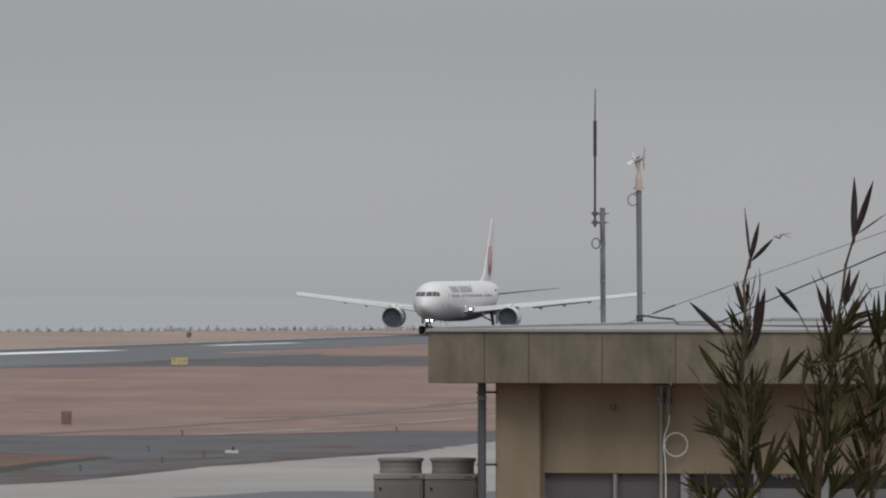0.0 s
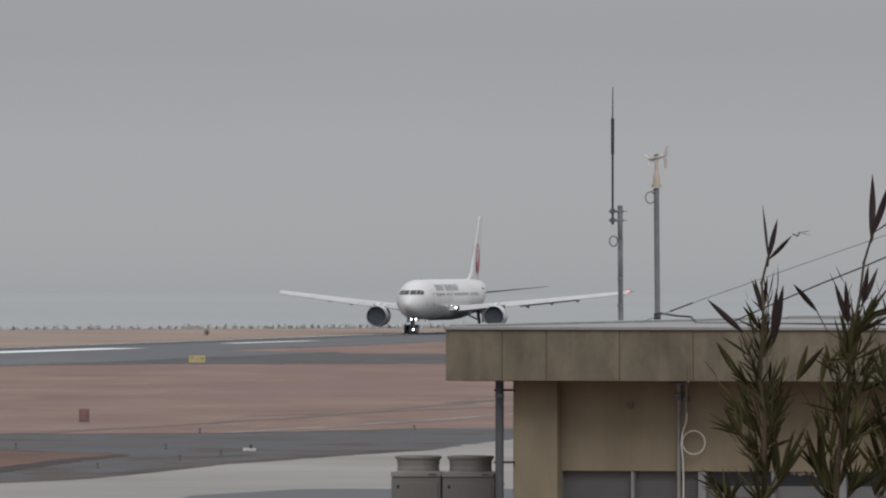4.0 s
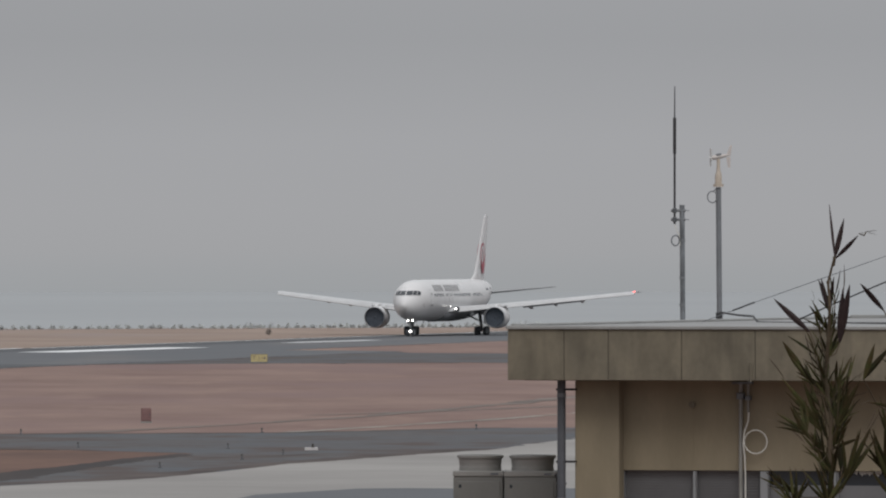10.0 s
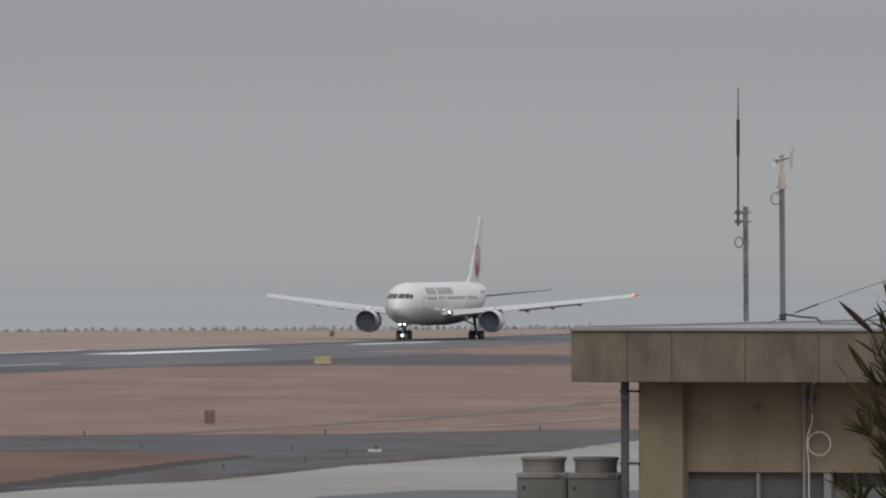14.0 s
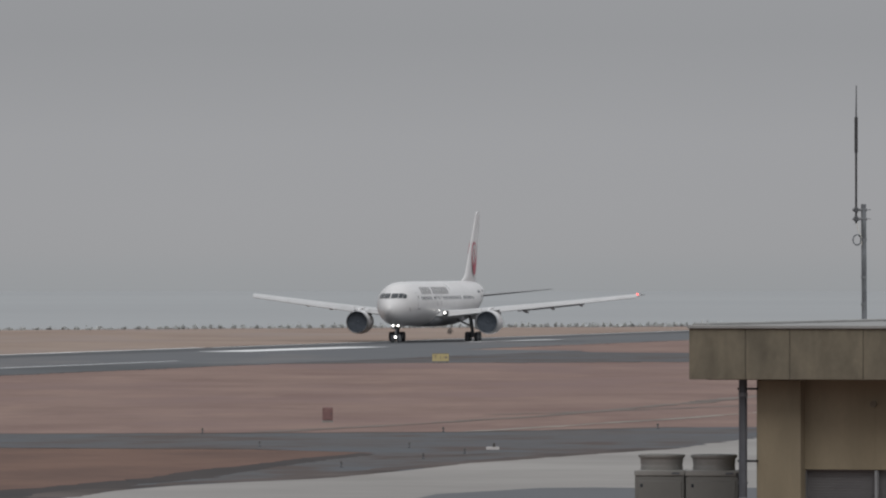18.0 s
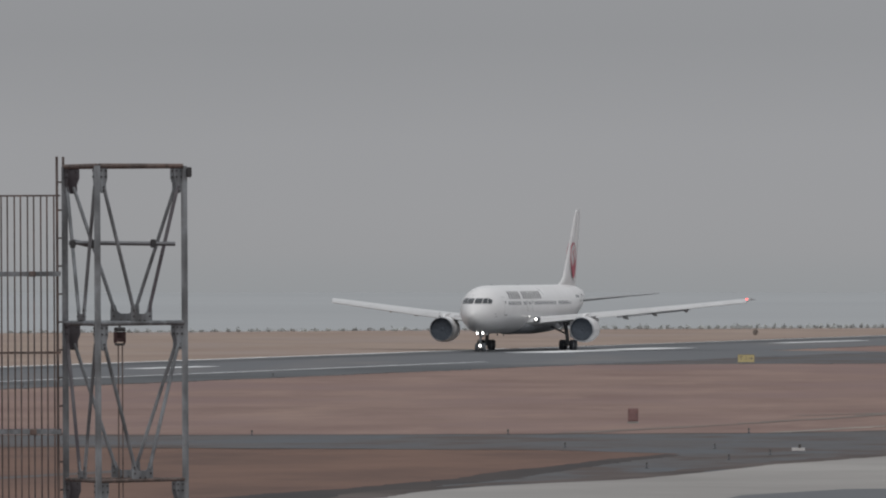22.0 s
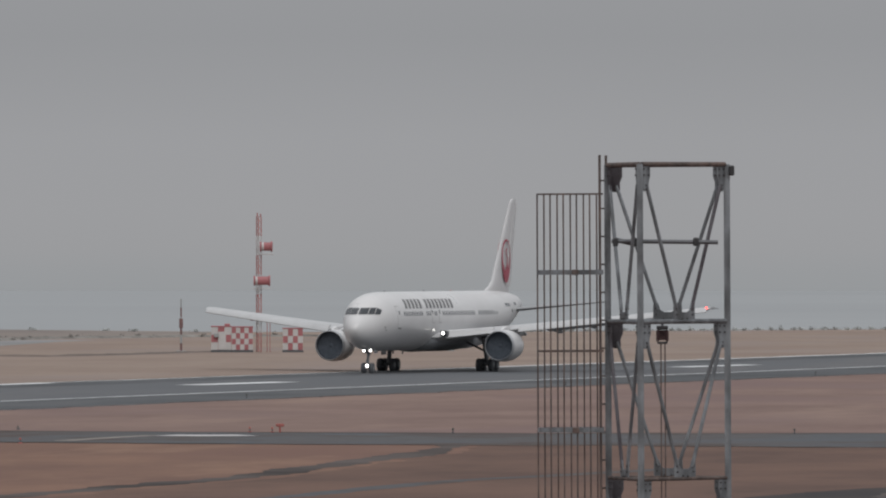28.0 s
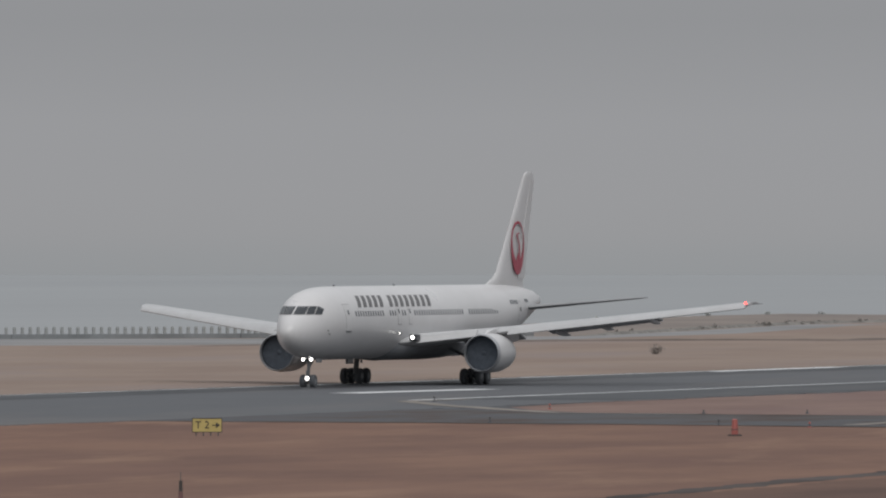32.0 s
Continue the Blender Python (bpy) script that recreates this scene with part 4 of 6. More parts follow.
    hoist = part("pulley_block", boxed(px - 0.062, -0.05, z - 0.075, px + 0.062, 0.05, z - 0.03, 0.010), "black", hose_tower, "dark red hoist pulley block")
    part("pulley_plate", boxed(px - 0.05, -0.03, z - 0.185, px + 0.05, 0.03, z - 0.08, 0.006), "pole_dark", hoist)
    for cx0 in (-0.066, 0.034):
        part("pulley_cheek", boxed(px + cx0, -0.045, z - 0.20, px + cx0 + 0.032, 0.045, z - 0.076, 0.008), "pole_dark", hoist)
    part("pulley_foot", boxed(px - 0.055, -0.04, z - 0.225, px + 0.055, 0.04, z - 0.201, 0.006), "black", hoist)
    part("pulley_wheel", tubed((px, -0.03, z - 0.12), (px, 0.03, z - 0.12), 0.027, n=14), "pole_dark", hoist, smooth=True)
    part("pulley_hook", tubed((px, 0, z - 0.05), (px, 0, z + 0.02), 0.014, n=8), "dark_metal", hoist)
    for dx in (-0.018, 0.03):
        part("hoist_rope", tubed((px + dx, 0, 0.2), (px + dx * 0.9, 0, z - 0.2), 0.007, n=6), "rusty", hose_tower, smooth=True)
    part("jib_pipe", tubed((tx(1083), -0.25, tz(425)), (tx(1271), -0.25, tz(428)), 0.024, n=10), "dark_metal", hose_tower, "dark horizontal pipe", smooth=True)
    for x in (1090, 1124, 1232):
        part("pipe_clamp", boxed(tx(x) - 0.03, -0.29, tz(427) - 0.045, tx(x) + 0.03, -0.20, tz(427) + 0.045, 0.01), "black", hose_tower)
    part("short_pipe", tubed((tx(1088), -0.22, tz(422)), (tx(1126), -0.22, tz(431)), 0.026, n=8), "dark_metal", hose_tower, smooth=True)
    part("top_bracket", boxed(tx(1291), 0.12, tz(310), tx(1301), 0.25, tz(292), 0.012), "black", hose_tower)
    # ladder, seen edge-on beside the first leg, and its safety cage
    lx0, y0 = tx(1067.5), CORNER[0].y
    stiles = [(tx(1062), y0 - 0.21), (tx(1073), y0 + 0.21)]
    ladder = part("ladder", tubed((stiles[0][0], stiles[0][1], 0.1), (stiles[0][0], stiles[0][1], tz(272)), 0.014, n=8), "rusty", hose_tower, "narrow steel ladder", smooth=True)
    part("stile", tubed((stiles[1][0], stiles[1][1], 0.1), (stiles[1][0], stiles[1][1], tz(272)), 0.014, n=8), "rusty", ladder, smooth=True)
    z = 0.4
    while z < tz(300):
        part("rung", tubed((stiles[0][0], stiles[0][1], z), (stiles[1][0], stiles[1][1], z), 0.010, n=6), "rusty", ladder)
        z += 0.30
    depth, half = 0.775, 0.34
    def cage_at(k):
        """Round the cage from one stile to the other, k from 0 to 1."""
        a = math.pi * k
        x = lx0 - (depth - half * 0.2) * (math.sin(a) ** 0.72)
        return Vector((x, y0 - half * math.cos(a) * (1 if abs(math.cos(a)) < 0.9 else 0.95), 0))
    # bars evenly spaced across the cage, those of the far side between those of the near side
    turns = [math.asin(u ** (1 / 0.72)) / math.pi for u in (0.20, 0.40, 0.60, 0.80)]
    far = [1 - math.asin(u ** (1 / 0.72)) / math.pi for u in (0.90, 0.70, 0.50, 0.30, 0.10)]
    for k in turns + [0.5] + far:
        p = cage_at(k)
        part("cage_bar", tubed((p.x, p.y, 1.8), (p.x, p.y, tz(341)), 0.0085, n=6), "rusty", ladder)
    for v, h in ((341, 0.016), (480, 0.05), (620, 0.02), (760, 0.05), (900, 0.02), (1040, 0.05), (1180, 0.02), (1320, 0.05), (1460, 0.02)):
        bm = bmesh.new()
        zc = tz(v)
        if zc < 1.9:
            continue
        outer = [cage_at(i / 28) for i in range(29)]
        vs = []
        for i, p in enumerate(outer):
            d = (outer[min(i + 1, 28)] - outer[max(i - 1, 0)]).normalized()
            nrm = Vector((d.y, -d.x, 0)) * 0.006
            vs.append([bm.verts.new(p + s * nrm + Vector((0, 0, zc + o))) for s, o in ((-1, -h / 2), (1, -h / 2), (1, h / 2), (-1, h / 2))])
        for a, b in zip(vs, vs[1:]):
            for k in range(4):
                bm.faces.new((a[k], a[(k + 1) % 4], b[(k + 1) % 4], b[k]))
        part("cage_hoop", bm, "galv" if h > 0.03 else "rusty", ladder)
        if h > 0.03:
            part("hoop_splice", boxed(tx(1012), y0 - half - 0.03, zc - 0.03, tx(1024), y0 - half + 0.03, zc + 0.03, 0.006), "rusty", ladder)
    for v in (330, 470, 610, 750, 890):
        part("ladder_bracket", tubed((stiles[1][0], stiles[1][1], tz(v)), (CORNER[0].x, CORNER[0].y, tz(v)), 0.012, n=6), "dark_metal", ladder)


build_tower()

# ------------------------------------------------------------------ airfield things


def facing_eye(p):
    """Turn about z so that a thing's front (its -y side) looks to the terminal."""
    return -math.degrees(math.atan2(p.x, p.y))


def at_rw(s, c):
    p = rw(s, c)
    return pose(p.x, p.y, 0.04, 0, 0, facing_eye(p))


def text_part(name, body, size, mat, parent, x, y, z):
    cu = bpy.data.curves.new(name, "FONT")
    cu.body, cu.size, cu.extrude, cu.align_x, cu.align_y = body, size, 0.006, "CENTER", "CENTER"
    cu.materials.append(MAT[mat])
    ob = new(name, cu)
    ob.parent = parent
    ob.matrix_local = pose(x, y, z, 90, 0, 0)
    return ob


def guidance_sign(s, c, words, hazed):
    ob = thing("taxi_sign", at_rw(s, c), "yellow airfield guidance sign with black characters on low legs", "sign", "guidance signs")
    w, h = 1.62, 0.78
    # the far sign takes colours with distance haze mixed in
    face, dark = ("sign_hazed", "sign_hazed_black") if hazed else ("sign_yellow", "sign_black")
    part("panel", boxed(-w / 2, 0, 0.16, w / 2, 0.14, 0.16 + h, 0.02), face, ob)
    for z0, z1 in ((0.16, 0.20), (0.16 + h - 0.04, 0.16 + h)):
        part("panel_edge", boxed(-w / 2 - 0.02, -0.02, z0, w / 2 + 0.02, 0.16, z1, 0.008), dark, ob)
    for x in (-w / 2 - 0.01, w / 2 - 0.03):
        part("panel_edge", boxed(x, -0.021, 0.2, x + 0.04, 0.161, 0.12 + h, 0.008), dark, ob)
    for x in (-0.6, -0.2, 0.2, 0.6):
        part("leg", tubed((x, 0.07, -0.04), (x, 0.07, 0.17), 0.03, n=8), "dark_metal", ob)
    text_part("lettering", words, 0.58, dark, ob, -0.26, -0.012, 0.55)
    bm = boxed(0.28, -0.014, 0.52, 0.52, 0.0, 0.58)
    v = [bm.verts.new((x, y, z)) for y in (-0.014, 0.0) for x, z in ((0.48, 0.38), (0.70, 0.55), (0.48, 0.72))]
    bm.faces.new(v[:3])
    bm.faces.new(v[3:])
    for i in range(3):
        bm.faces.new((v[i], v[(i + 1) % 3], v[3 + (i + 1) % 3], v[3 + i]))
    part("arrow", bm, dark, ob, "black arrow")


guidance_sign(934.8, -65.3, "T 2", False)
guidance_sign(424, -58, "T 1", True)

# boxy maroon cabinet in the grass
p = thing("cabinet", at_rw(799, -132), "dull maroon steel cabinet standing in the dry grass", "cabinet")
part("body", boxed(-0.33, 0, 0.08, 0.33, 0.5, 0.92, 0.03), "maroon", p)
part("door", boxed(-0.29, -0.015, 0.14, 0.29, 0.004, 0.86, 0.01), "maroon", p)
part("plinth", boxed(-0.36, -0.03, -0.05, 0.36, 0.53, 0.079, 0.01), "concrete", p)
part("handle", boxed(0.2, -0.035, 0.45, 0.24, -0.014, 0.56, 0.005), "dark_metal", p)

# orange marker post
p = thing("marker_post", at_rw(925.5, -92.4), "stout orange marker post on a dark base", "marker")
part("post", tubed((0, 0, 0.05), (0, 0, 0.85), 0.19, 0.15, 14), "orange", p, smooth=True)
part("cap", tubed((0, 0, 0.845), (0, 0, 0.9), 0.16, 0.08, 14), "orange", p, smooth=True)
part("collar", tubed((0, 0, 0.3), (0, 0, 0.36), 0.192, n=14), "maroon", p)
part("base", tubed((0, 0, -0.05), (0, 0, 0.06), 0.42, 0.36, 14), "ditch", p)

# thin pole near the camera's side of the field
p = thing("marker_pole", at_rw(1086, -123.43), "thin dark marker pole with a red foot", "marker")
part("pole", tubed((0, 0, 0.5), (0, 0, 1.35), 0.022, 0.012, 8), "dark_metal", p)
part("sleeve", tubed((0, 0, -0.04), (0, 0, 0.98), 0.085, 0.07, 10), "sign_black", p, smooth=True)
part("red_band", tubed((0, 0, 0.1), (0, 0, 0.55), 0.09, n=10), "maroon", p, smooth=True)


def edge_lamp(s, c, h=0.42, red=False):
    ob = thing("edge_lamp", at_rw(s, c), "small dark elevated taxiway edge lamp" if not red else "small red elevated airfield lamp", "lamp", "airfield lamps")
    part("stem", tubed((0, 0, -0.04), (0, 0, h * 0.65), 0.035, n=8), "dark_metal", ob)
    part("lens", tubed((0, 0, h * 0.65), (0, 0, h), 0.08, 0.05, 10), "orange" if red else "lamp_dark", ob, smooth=True)
    part("base", tubed((0, 0, -0.04), (0, 0, 0.04), 0.12, 0.10, 10), "orange" if red else "dark_metal", ob)


for s, c, red in ((891, -149, 0), (893, -158, 0), (926, -166, 0), (911, -165, 0), (950, -167, 0), (838, -148, 0), (822, -158, 0), (853, -121, 0), (846, -135, 0), (856, -88, 1), (856, -89.4, 1),
                  (857, -101, 0), (888, -64.6, 0), (892, -80, 0), (810, -32.3, 0), (837, -50, 1), (898, -87.5, 1), (703, -40, 0), (620, -41, 0), (540, -41, 0)):
    edge_lamp(s, c, 0.30, bool(red))
for s, c in ((851, -65), (849, -71)):
    edge_lamp(s, c, 0.19)
# tee-shaped red lamp
p = thing("tee_lamp", at_rw(857, -90.2), "small red tee-shaped airfield lamp", "lamp", "airfield lamps")
part("stem", tubed((0, 0, -0.04), (0, 0, 0.36), 0.06, n=8), "orange", p)
part("bar", boxed(-0.24, -0.08, 0.34, 0.24, 0.08, 0.52, 0.03), "orange", p)
# white board lying by the taxiway, with its lamp
p = thing("marker_board", at_rw(897, -163.57), "low white marker board with a dark lamp on it", "marker")
part("board", boxed(-0.36, -0.06, -0.04, 0.36, 0.06, 0.14, 0.02), "check_white", p)
part("lamp", tubed((0.08, 0, 0.13), (0.08, 0, 0.34), 0.08, 0.06, 10), "sign_black", p)


def bush(s, c, w, h, seed, label):
    rng = random.Random(seed)
    ob = thing("bush", at_rw(s, c), label, "bush")
    bm = bmesh.new()
    for i in range(9):
        a = rng.uniform(-0.9, 0.9)
        tube(bm, (a * 0.1 * w, 0, -0.05), (a * 0.45 * w, rng.uniform(-0.3, 0.3), h * rng.uniform(0.5, 0.95)), 0.03, 0.012, 5)
    part("twigs", bm, "ditch", ob)
    bm = bmesh.new()
    for i in range(240):
        x, y = rng.gauss(0, 0.26) * w, rng.gauss(0, 0.25) * w
        z = abs(rng.gauss(0.45, 0.25)) * h
        m = Matrix.Translation((x, y, z)) @ Euler((rng.uniform(0, 6), rng.uniform(0, 6), rng.uniform(0, 6))).to_matrix().to_4x4()
        vs = [bm.verts.new(m @ Vector(q)) for q in ((-0.10, 0, 0), (0, -0.05, 0), (0.13, 0, 0.02), (0, 0.05, 0))]
        bm.faces.new(vs)
    part("leaves", bm, "bush_brown", ob)


bush(524, 52, 1.1, 0.75, 3, "small dark bush alone in the dry grass")
bush(45, 23, 0.6, 0.8, 4, "small reddish bush by the runway end")

# ------------------------------------------------------------------ glide path mast and chequered shelters
SH = rw(341, 71.64)
SH_TURN = facing_eye(SH)


def by_mast(dx, dy=0.0):
    a = radians(SH_TURN)
    return pose(SH.x + dx * math.cos(a) - dy * math.sin(a), SH.y + dx * math.sin(a) + dy * math.cos(a), 0.0, 0, 0, SH_TURN)


GK = 0.0604


def chequered(name, x0, x1, hgt, nx, nz, label, deep=2.4):
    w = (x1 - x0) * GK
    ob = thing(name, by_mast((x0 - 462) * GK), label, "equipment shelter", "chequered shelters")
    part("body", boxed(0, 0, 0.25, w, deep, hgt, 0.03), "check_white", ob)
    # plinth coloured dark to stand for the shadow at the shelter's foot
    part("plinth", boxed(-0.05, -0.05, 0, w + 0.05, deep + 0.05, 0.249), "dark_metal", ob)
    part("roof_rim", boxed(-0.06, -0.06, hgt - 0.06, w + 0.06, deep + 0.06, hgt + 0.06, 0.02), "check_red", ob)
    pw, ph = w / nx, (hgt - 0.32) / nz
    for i in range(nx):
        for j in range(nz):
            part("panel", boxed(i * pw + 0.012, -0.03, 0.26 + j * ph + 0.012, (i + 1) * pw - 0.012, 0.01, 0.26 + (j + 1) * ph - 0.012), "check_red" if (i + j) % 2 else "check_white", ob)
    return ob


sh1 = chequered("equipment_shelter", 377, 412, 2.75, 3, 3, "red and white chequered equipment shelter")
part("door", boxed(0.75, -0.06, 0.28, 1.55, -0.032, 2.2, 0.02), "check_white", sh1, "plain white door")
part("vent_box", boxed(0.3, -0.3, 1.6, 0.8, -0.035, 2.0, 0.03), "wall_grey", sh1)
part("roof_unit", boxed(1.4, 0.5, 2.82, 2.0, 1.2, 3.05, 0.04), "check_red", sh1)
chequered("equipment_shelter", 413, 450, 2.7, 5, 4, "long red and white chequered shelter with small squares")
chequered("equipment_shelter", 503, 538, 2.55, 4, 3, "square red and white chequered shelter standing alone", 2.0)


def build_glide_mast():
    ob = thing("antenna_tower", by_mast(-0.1, 0.6), "slim red and white lattice antenna tower", "antenna tower")
    hgt, r = 14.4, 0.30
    cs = [Vector((r * math.cos(a), r * math.sin(a), 0)) for a in (0.4, 0.4 + 2.09, 0.4 + 4.19)]
    steps = 21
    for i in range(steps):
        z0, z1 = hgt * i / steps, hgt * (i + 1) / steps
        mat = "mast_red" if (i // 3) % 2 == 0 else "mast_white"
        sec = bmesh.new()
        for k in range(3):
            a, b = cs[k], cs[(k + 1) % 3]
            tube(sec, a + Vector((0, 0, z0)), a + Vector((0, 0, z1)), 0.045, n=6)
            tube(sec, a + Vector((0, 0, z0)), b + Vector((0, 0, z1)), 0.025, n=5)
            tube(sec, a + Vector((0, 0, z1)), b + Vector((0, 0, z1)), 0.03, n=5)
        part("lattice_section", sec, mat, ob)
    for v, x0, x1 in ((438, 2, 24), (498, -9, 20)):
        z = (624 - v) * GK
        n = 16
        xa, xb = x0 * GK, x1 * GK
        drum = [[Vector((x, -0.45 + r * 0.7 * math.cos(2 * math.pi * q / n), z + r * math.sin(2 * math.pi * q / n))) for q in range(n)]
                for x, r in ((xa, 0.40), (xa, 0.54), (xa + 0.12, 0.54), (xa + 0.16, 0.45), (xb - 0.2, 0.45), (xb - 0.16, 0.56), (xb, 0.58), (xb + 0.03, 0.40))]
        an = part("antenna_drum", loft(bmesh.new(), drum), "check_red", ob, "red drum-shaped antenna element", smooth=True)
        part("drum_band", tubed((xa + 0.2, -0.45, z), (xa + 0.42, -0.45, z), 0.46, n=16), "mast_white", an, "pale band", smooth=True)
        part("walkway", boxed(x0 * GK - 0.1, -0.7, z - 0.85, x1 * GK + 0.12, 0.3, z - 0.78, 0.02), "mast_white", ob)
    z = (624 - 568) * GK
    part("platform", boxed(-0.9, -0.6, z, 1.1, 0.5, z + 0.10, 0.02), "maroon", ob)
    for x in (-0.85, 0.1, 1.05):
        part("platform_post", tubed((x, -0.55, z + 0.1), (x, -0.55, z + 0.55), 0.035, n=6), "maroon", ob)
    for x in (0.9, 1.2):
        part("ladder_stile", tubed((x, -0.2, 0), (x, -0.2, 3.2), 0.04, n=6), "mast_red", ob)
    part("top_light", tubed((-0.15, 0, hgt), (-0.15, 0, hgt + 0.4), 0.07, n=8), "mast_red", ob)
    part("top_light", tubed((0.2, 0, hgt), (0.2, 0, hgt + 0.3), 0.07, n=8), "mast_red", ob)
    # thin monitor mast
    m = thing("monitor_mast", by_mast((324 - 462) * GK, 0), "thin red and white monitor mast", "mast")
    for i in range(6):
        z0, z1 = 5.7 * i / 6, 5.7 * (i + 1) / 6
        part("mast_section", tubed((0, 0, z0), (0, 0, z1), 0.13 - 0.012 * i, n=8), "maroon" if i % 2 == 0 else "wall_grey", m)
    part("mast_box", boxed(-0.2, -0.15, 2.6, 0.2, 0.15, 3.6, 0.03), "maroon", m)
    part("footing", boxed(-0.5, -0.5, 0, 0.5, 0.5, 0.2, 0.03), "wall_grey", m)
    # striped pole that stands alone farther along
    q = rw(322, 56.1)
    m = thing("striped_pole", pose(q.x, q.y, 0, 0, 0, facing_eye(q)), "slim red and white striped pole in the pale grass", "pole")
    for i in range(7):
        part("pole_band", tubed((0, 0, 6.5 * i / 7), (0, 0, 6.5 * (i + 1) / 7), 0.07, n=8), "pole_red" if i % 2 == 0 else "mast_white", m, smooth=True)
    part("pole_cap", tubed((0, 0, 6.5), (0, 0, 6.62), 0.07, 0.03, 8), "mast_red", m)
    part("footing", boxed(-0.4, -0.4, -0.02, 0.4, 0.4, 0.15, 0.03), "wall_grey", m)


build_glide_mast()


# ------------------------------------------------------------------ shore: wall with upright blocks, and shrubs
def build_shore():
    line = [(-8.865, 1246), (-9.6, 1234), (-10.3, 1221), (-11.42, 1211), (-13, 1205), (-18, 1195)]
    wallp = new("sea_wall")
    tagged(wallp, "grey concrete sea wall topped with upright blocks", "sea wall", "", "structure")
    posts = None
    for (a0, d0), (a1, d1) in zip(line, line[1:]):
        p, q = polar(a0, d0), polar(a1, d1)
        d = (q - p).normalized()
        nrm = Vector((-d.y, d.x, 0))
        bm = bmesh.new()
        loft(bm, [[e + nrm * o + Vector((0, 0, z)) for o, z in ((-0.5, 0), (-0.3, 0.5), (0.3, 0.5), (0.5, -1.0))] for e in (p, q)])
        part("wall_run", bm, "sea_wall", wallp)
        if a0 > -12.5:
            n = round((q - p).length / 0.9)
            for i in range(n):
                e = p + (q - p) * (i + 0.5) / n
                if posts is None:
                    bm = bmesh.new()
                    loft(bm, [[Vector((x * k, y * k, z)) for x, y in ((-0.15, -0.15), (0.15, -0.15), (0.15, 0.15), (-0.15, 0.15))] for z, k in ((0.45, 1.0), (0.95, 0.85), (0.98, 1.05), (1.25, 0.8))])
                    ob = part("block", bm, "wall_grey", wallp)
                    posts = ob
                else:
                    ob = new("block", posts.data)
                    ob.parent = wallp
                ob.location = e
                ob.rotation_euler = (0, 0, math.atan2(d.y, d.x))
    rng = random.Random(7)
    bm = bmesh.new()
    az = 5.0
    while az > -8.6:
        k = 0
        while SHORE[k + 1][0] > az:
            k += 1
        (a0, d0), (a1, d1) = SHORE[k], SHORE[k + 1]
        dist = d0 + (d1 - d0) * (az - a0) / (a1 - a0) - rng.uniform(4, 14)
        p = polar(az, dist)
        w, h = rng.uniform(0.35, 0.62), rng.uniform(0.42, 0.66) * (1.0 if az > -2.6 else 0.72)
        for i in range(46):
            x, y, z = rng.gauss(0, 0.40) * w, rng.gauss(0, 0.40) * w, abs(rng.gauss(0.42, 0.32)) * h
            m = Matrix.Translation(p + Vector((x, y, z))) @ Euler((rng.uniform(0, 6), rng.uniform(0, 6), rng.uniform(0, 6))).to_matrix().to_4x4()
            s = rng.uniform(0.10, 0.22)
            bm.faces.new([bm.verts.new(m @ Vector(q)) for q in ((-s, 0, 0), (0, -s * 0.5, 0), (s, 0, 0.05), (0, s * 0.5, 0))])
        tube(bm, p - Vector((0, 0, 0.1)), p + Vector((0, 0, h * 0.7)), 0.14, 0.06, 6)
        # low growth between the taller shrubs
        for i in range(14 if az > -5.6 else 4):
            u, z = rng.uniform(-0.9, 0.9), abs(rng.gauss(0.08, 0.07))
            m = Matrix.Translation(p + Vector((u, rng.gauss(0, 0.5), z))) @ Euler((rng.uniform(0, 6), rng.uniform(0, 6), rng.uniform(0, 6))).to_matrix().to_4x4()
            s = rng.uniform(0.10, 0.20)
            bm.faces.new([bm.verts.new(m @ Vector(q)) for q in ((-s, 0, 0), (0, -s * 0.5, 0), (s, 0, 0.05), (0, s * 0.5, 0))])
        az -= rng.uniform(0.026, 0.046) if az > -1.5 else rng.uniform(0.03, 0.07) if az > -5.6 else rng.uniform(0.12, 0.4)
    tagged(part("shore_shrubs", bm, "shrub"), "sparse row of low grey shrubs along the shore", "shrubs", "", "stuff")
    # small bushes along the bank by the perimeter road
    bm = bmesh.new()
    hedge = [(346, 121), (310, 128), (273, 135), (228, 144), (193, 149), (170, 151), (155, 146), (136, 142), (128, 135), (110, 122)]
    for (s0, c0), (s1, c1) in zip(hedge, hedge[1:]):
        far = math.hypot(s1 - s0, c1 - c0)
        for j in range(int(far / (2.6 if s0 < 230 else 14.0))):
            u = rng.random()
            p = rw(s0 + (s1 - s0) * u, c0 + (c1 - c0) * u + rng.gauss(0, 0.6))
            w, h = rng.uniform(0.3, 0.6), rng.uniform(0.28, 0.55)
            for i in range(22):
                x, y, z = rng.gauss(0, 0.45) * w, rng.gauss(0, 0.45) * w, abs(rng.gauss(0.45, 0.3)) * h
                m = Matrix.Translation(p + Vector((x, y, z))) @ Euler((rng.uniform(0, 6), rng.uniform(0, 6), rng.uniform(0, 6))).to_matrix().to_4x4()
                s = rng.uniform(0.08, 0.18)
                bm.faces.new([bm.verts.new(m @ Vector(q)) for q in ((-s, 0, 0), (0, -s * 0.5, 0), (s, 0, 0.05), (0, s * 0.5, 0))])
            tube(bm, p - Vector((0, 0, 0.1)), p + Vector((0, 0, h * 0.6)), 0.12, 0.05, 5)
    tagged(part("bank_scrub", bm, "hedge"), "small dark bushes along the low bank", "shrubs", "", "stuff")


build_shore()

# ------------------------------------------------------------------ bamboo beside the terminal
R_DIST = 50.0
RK = R_DIST / 20692.0


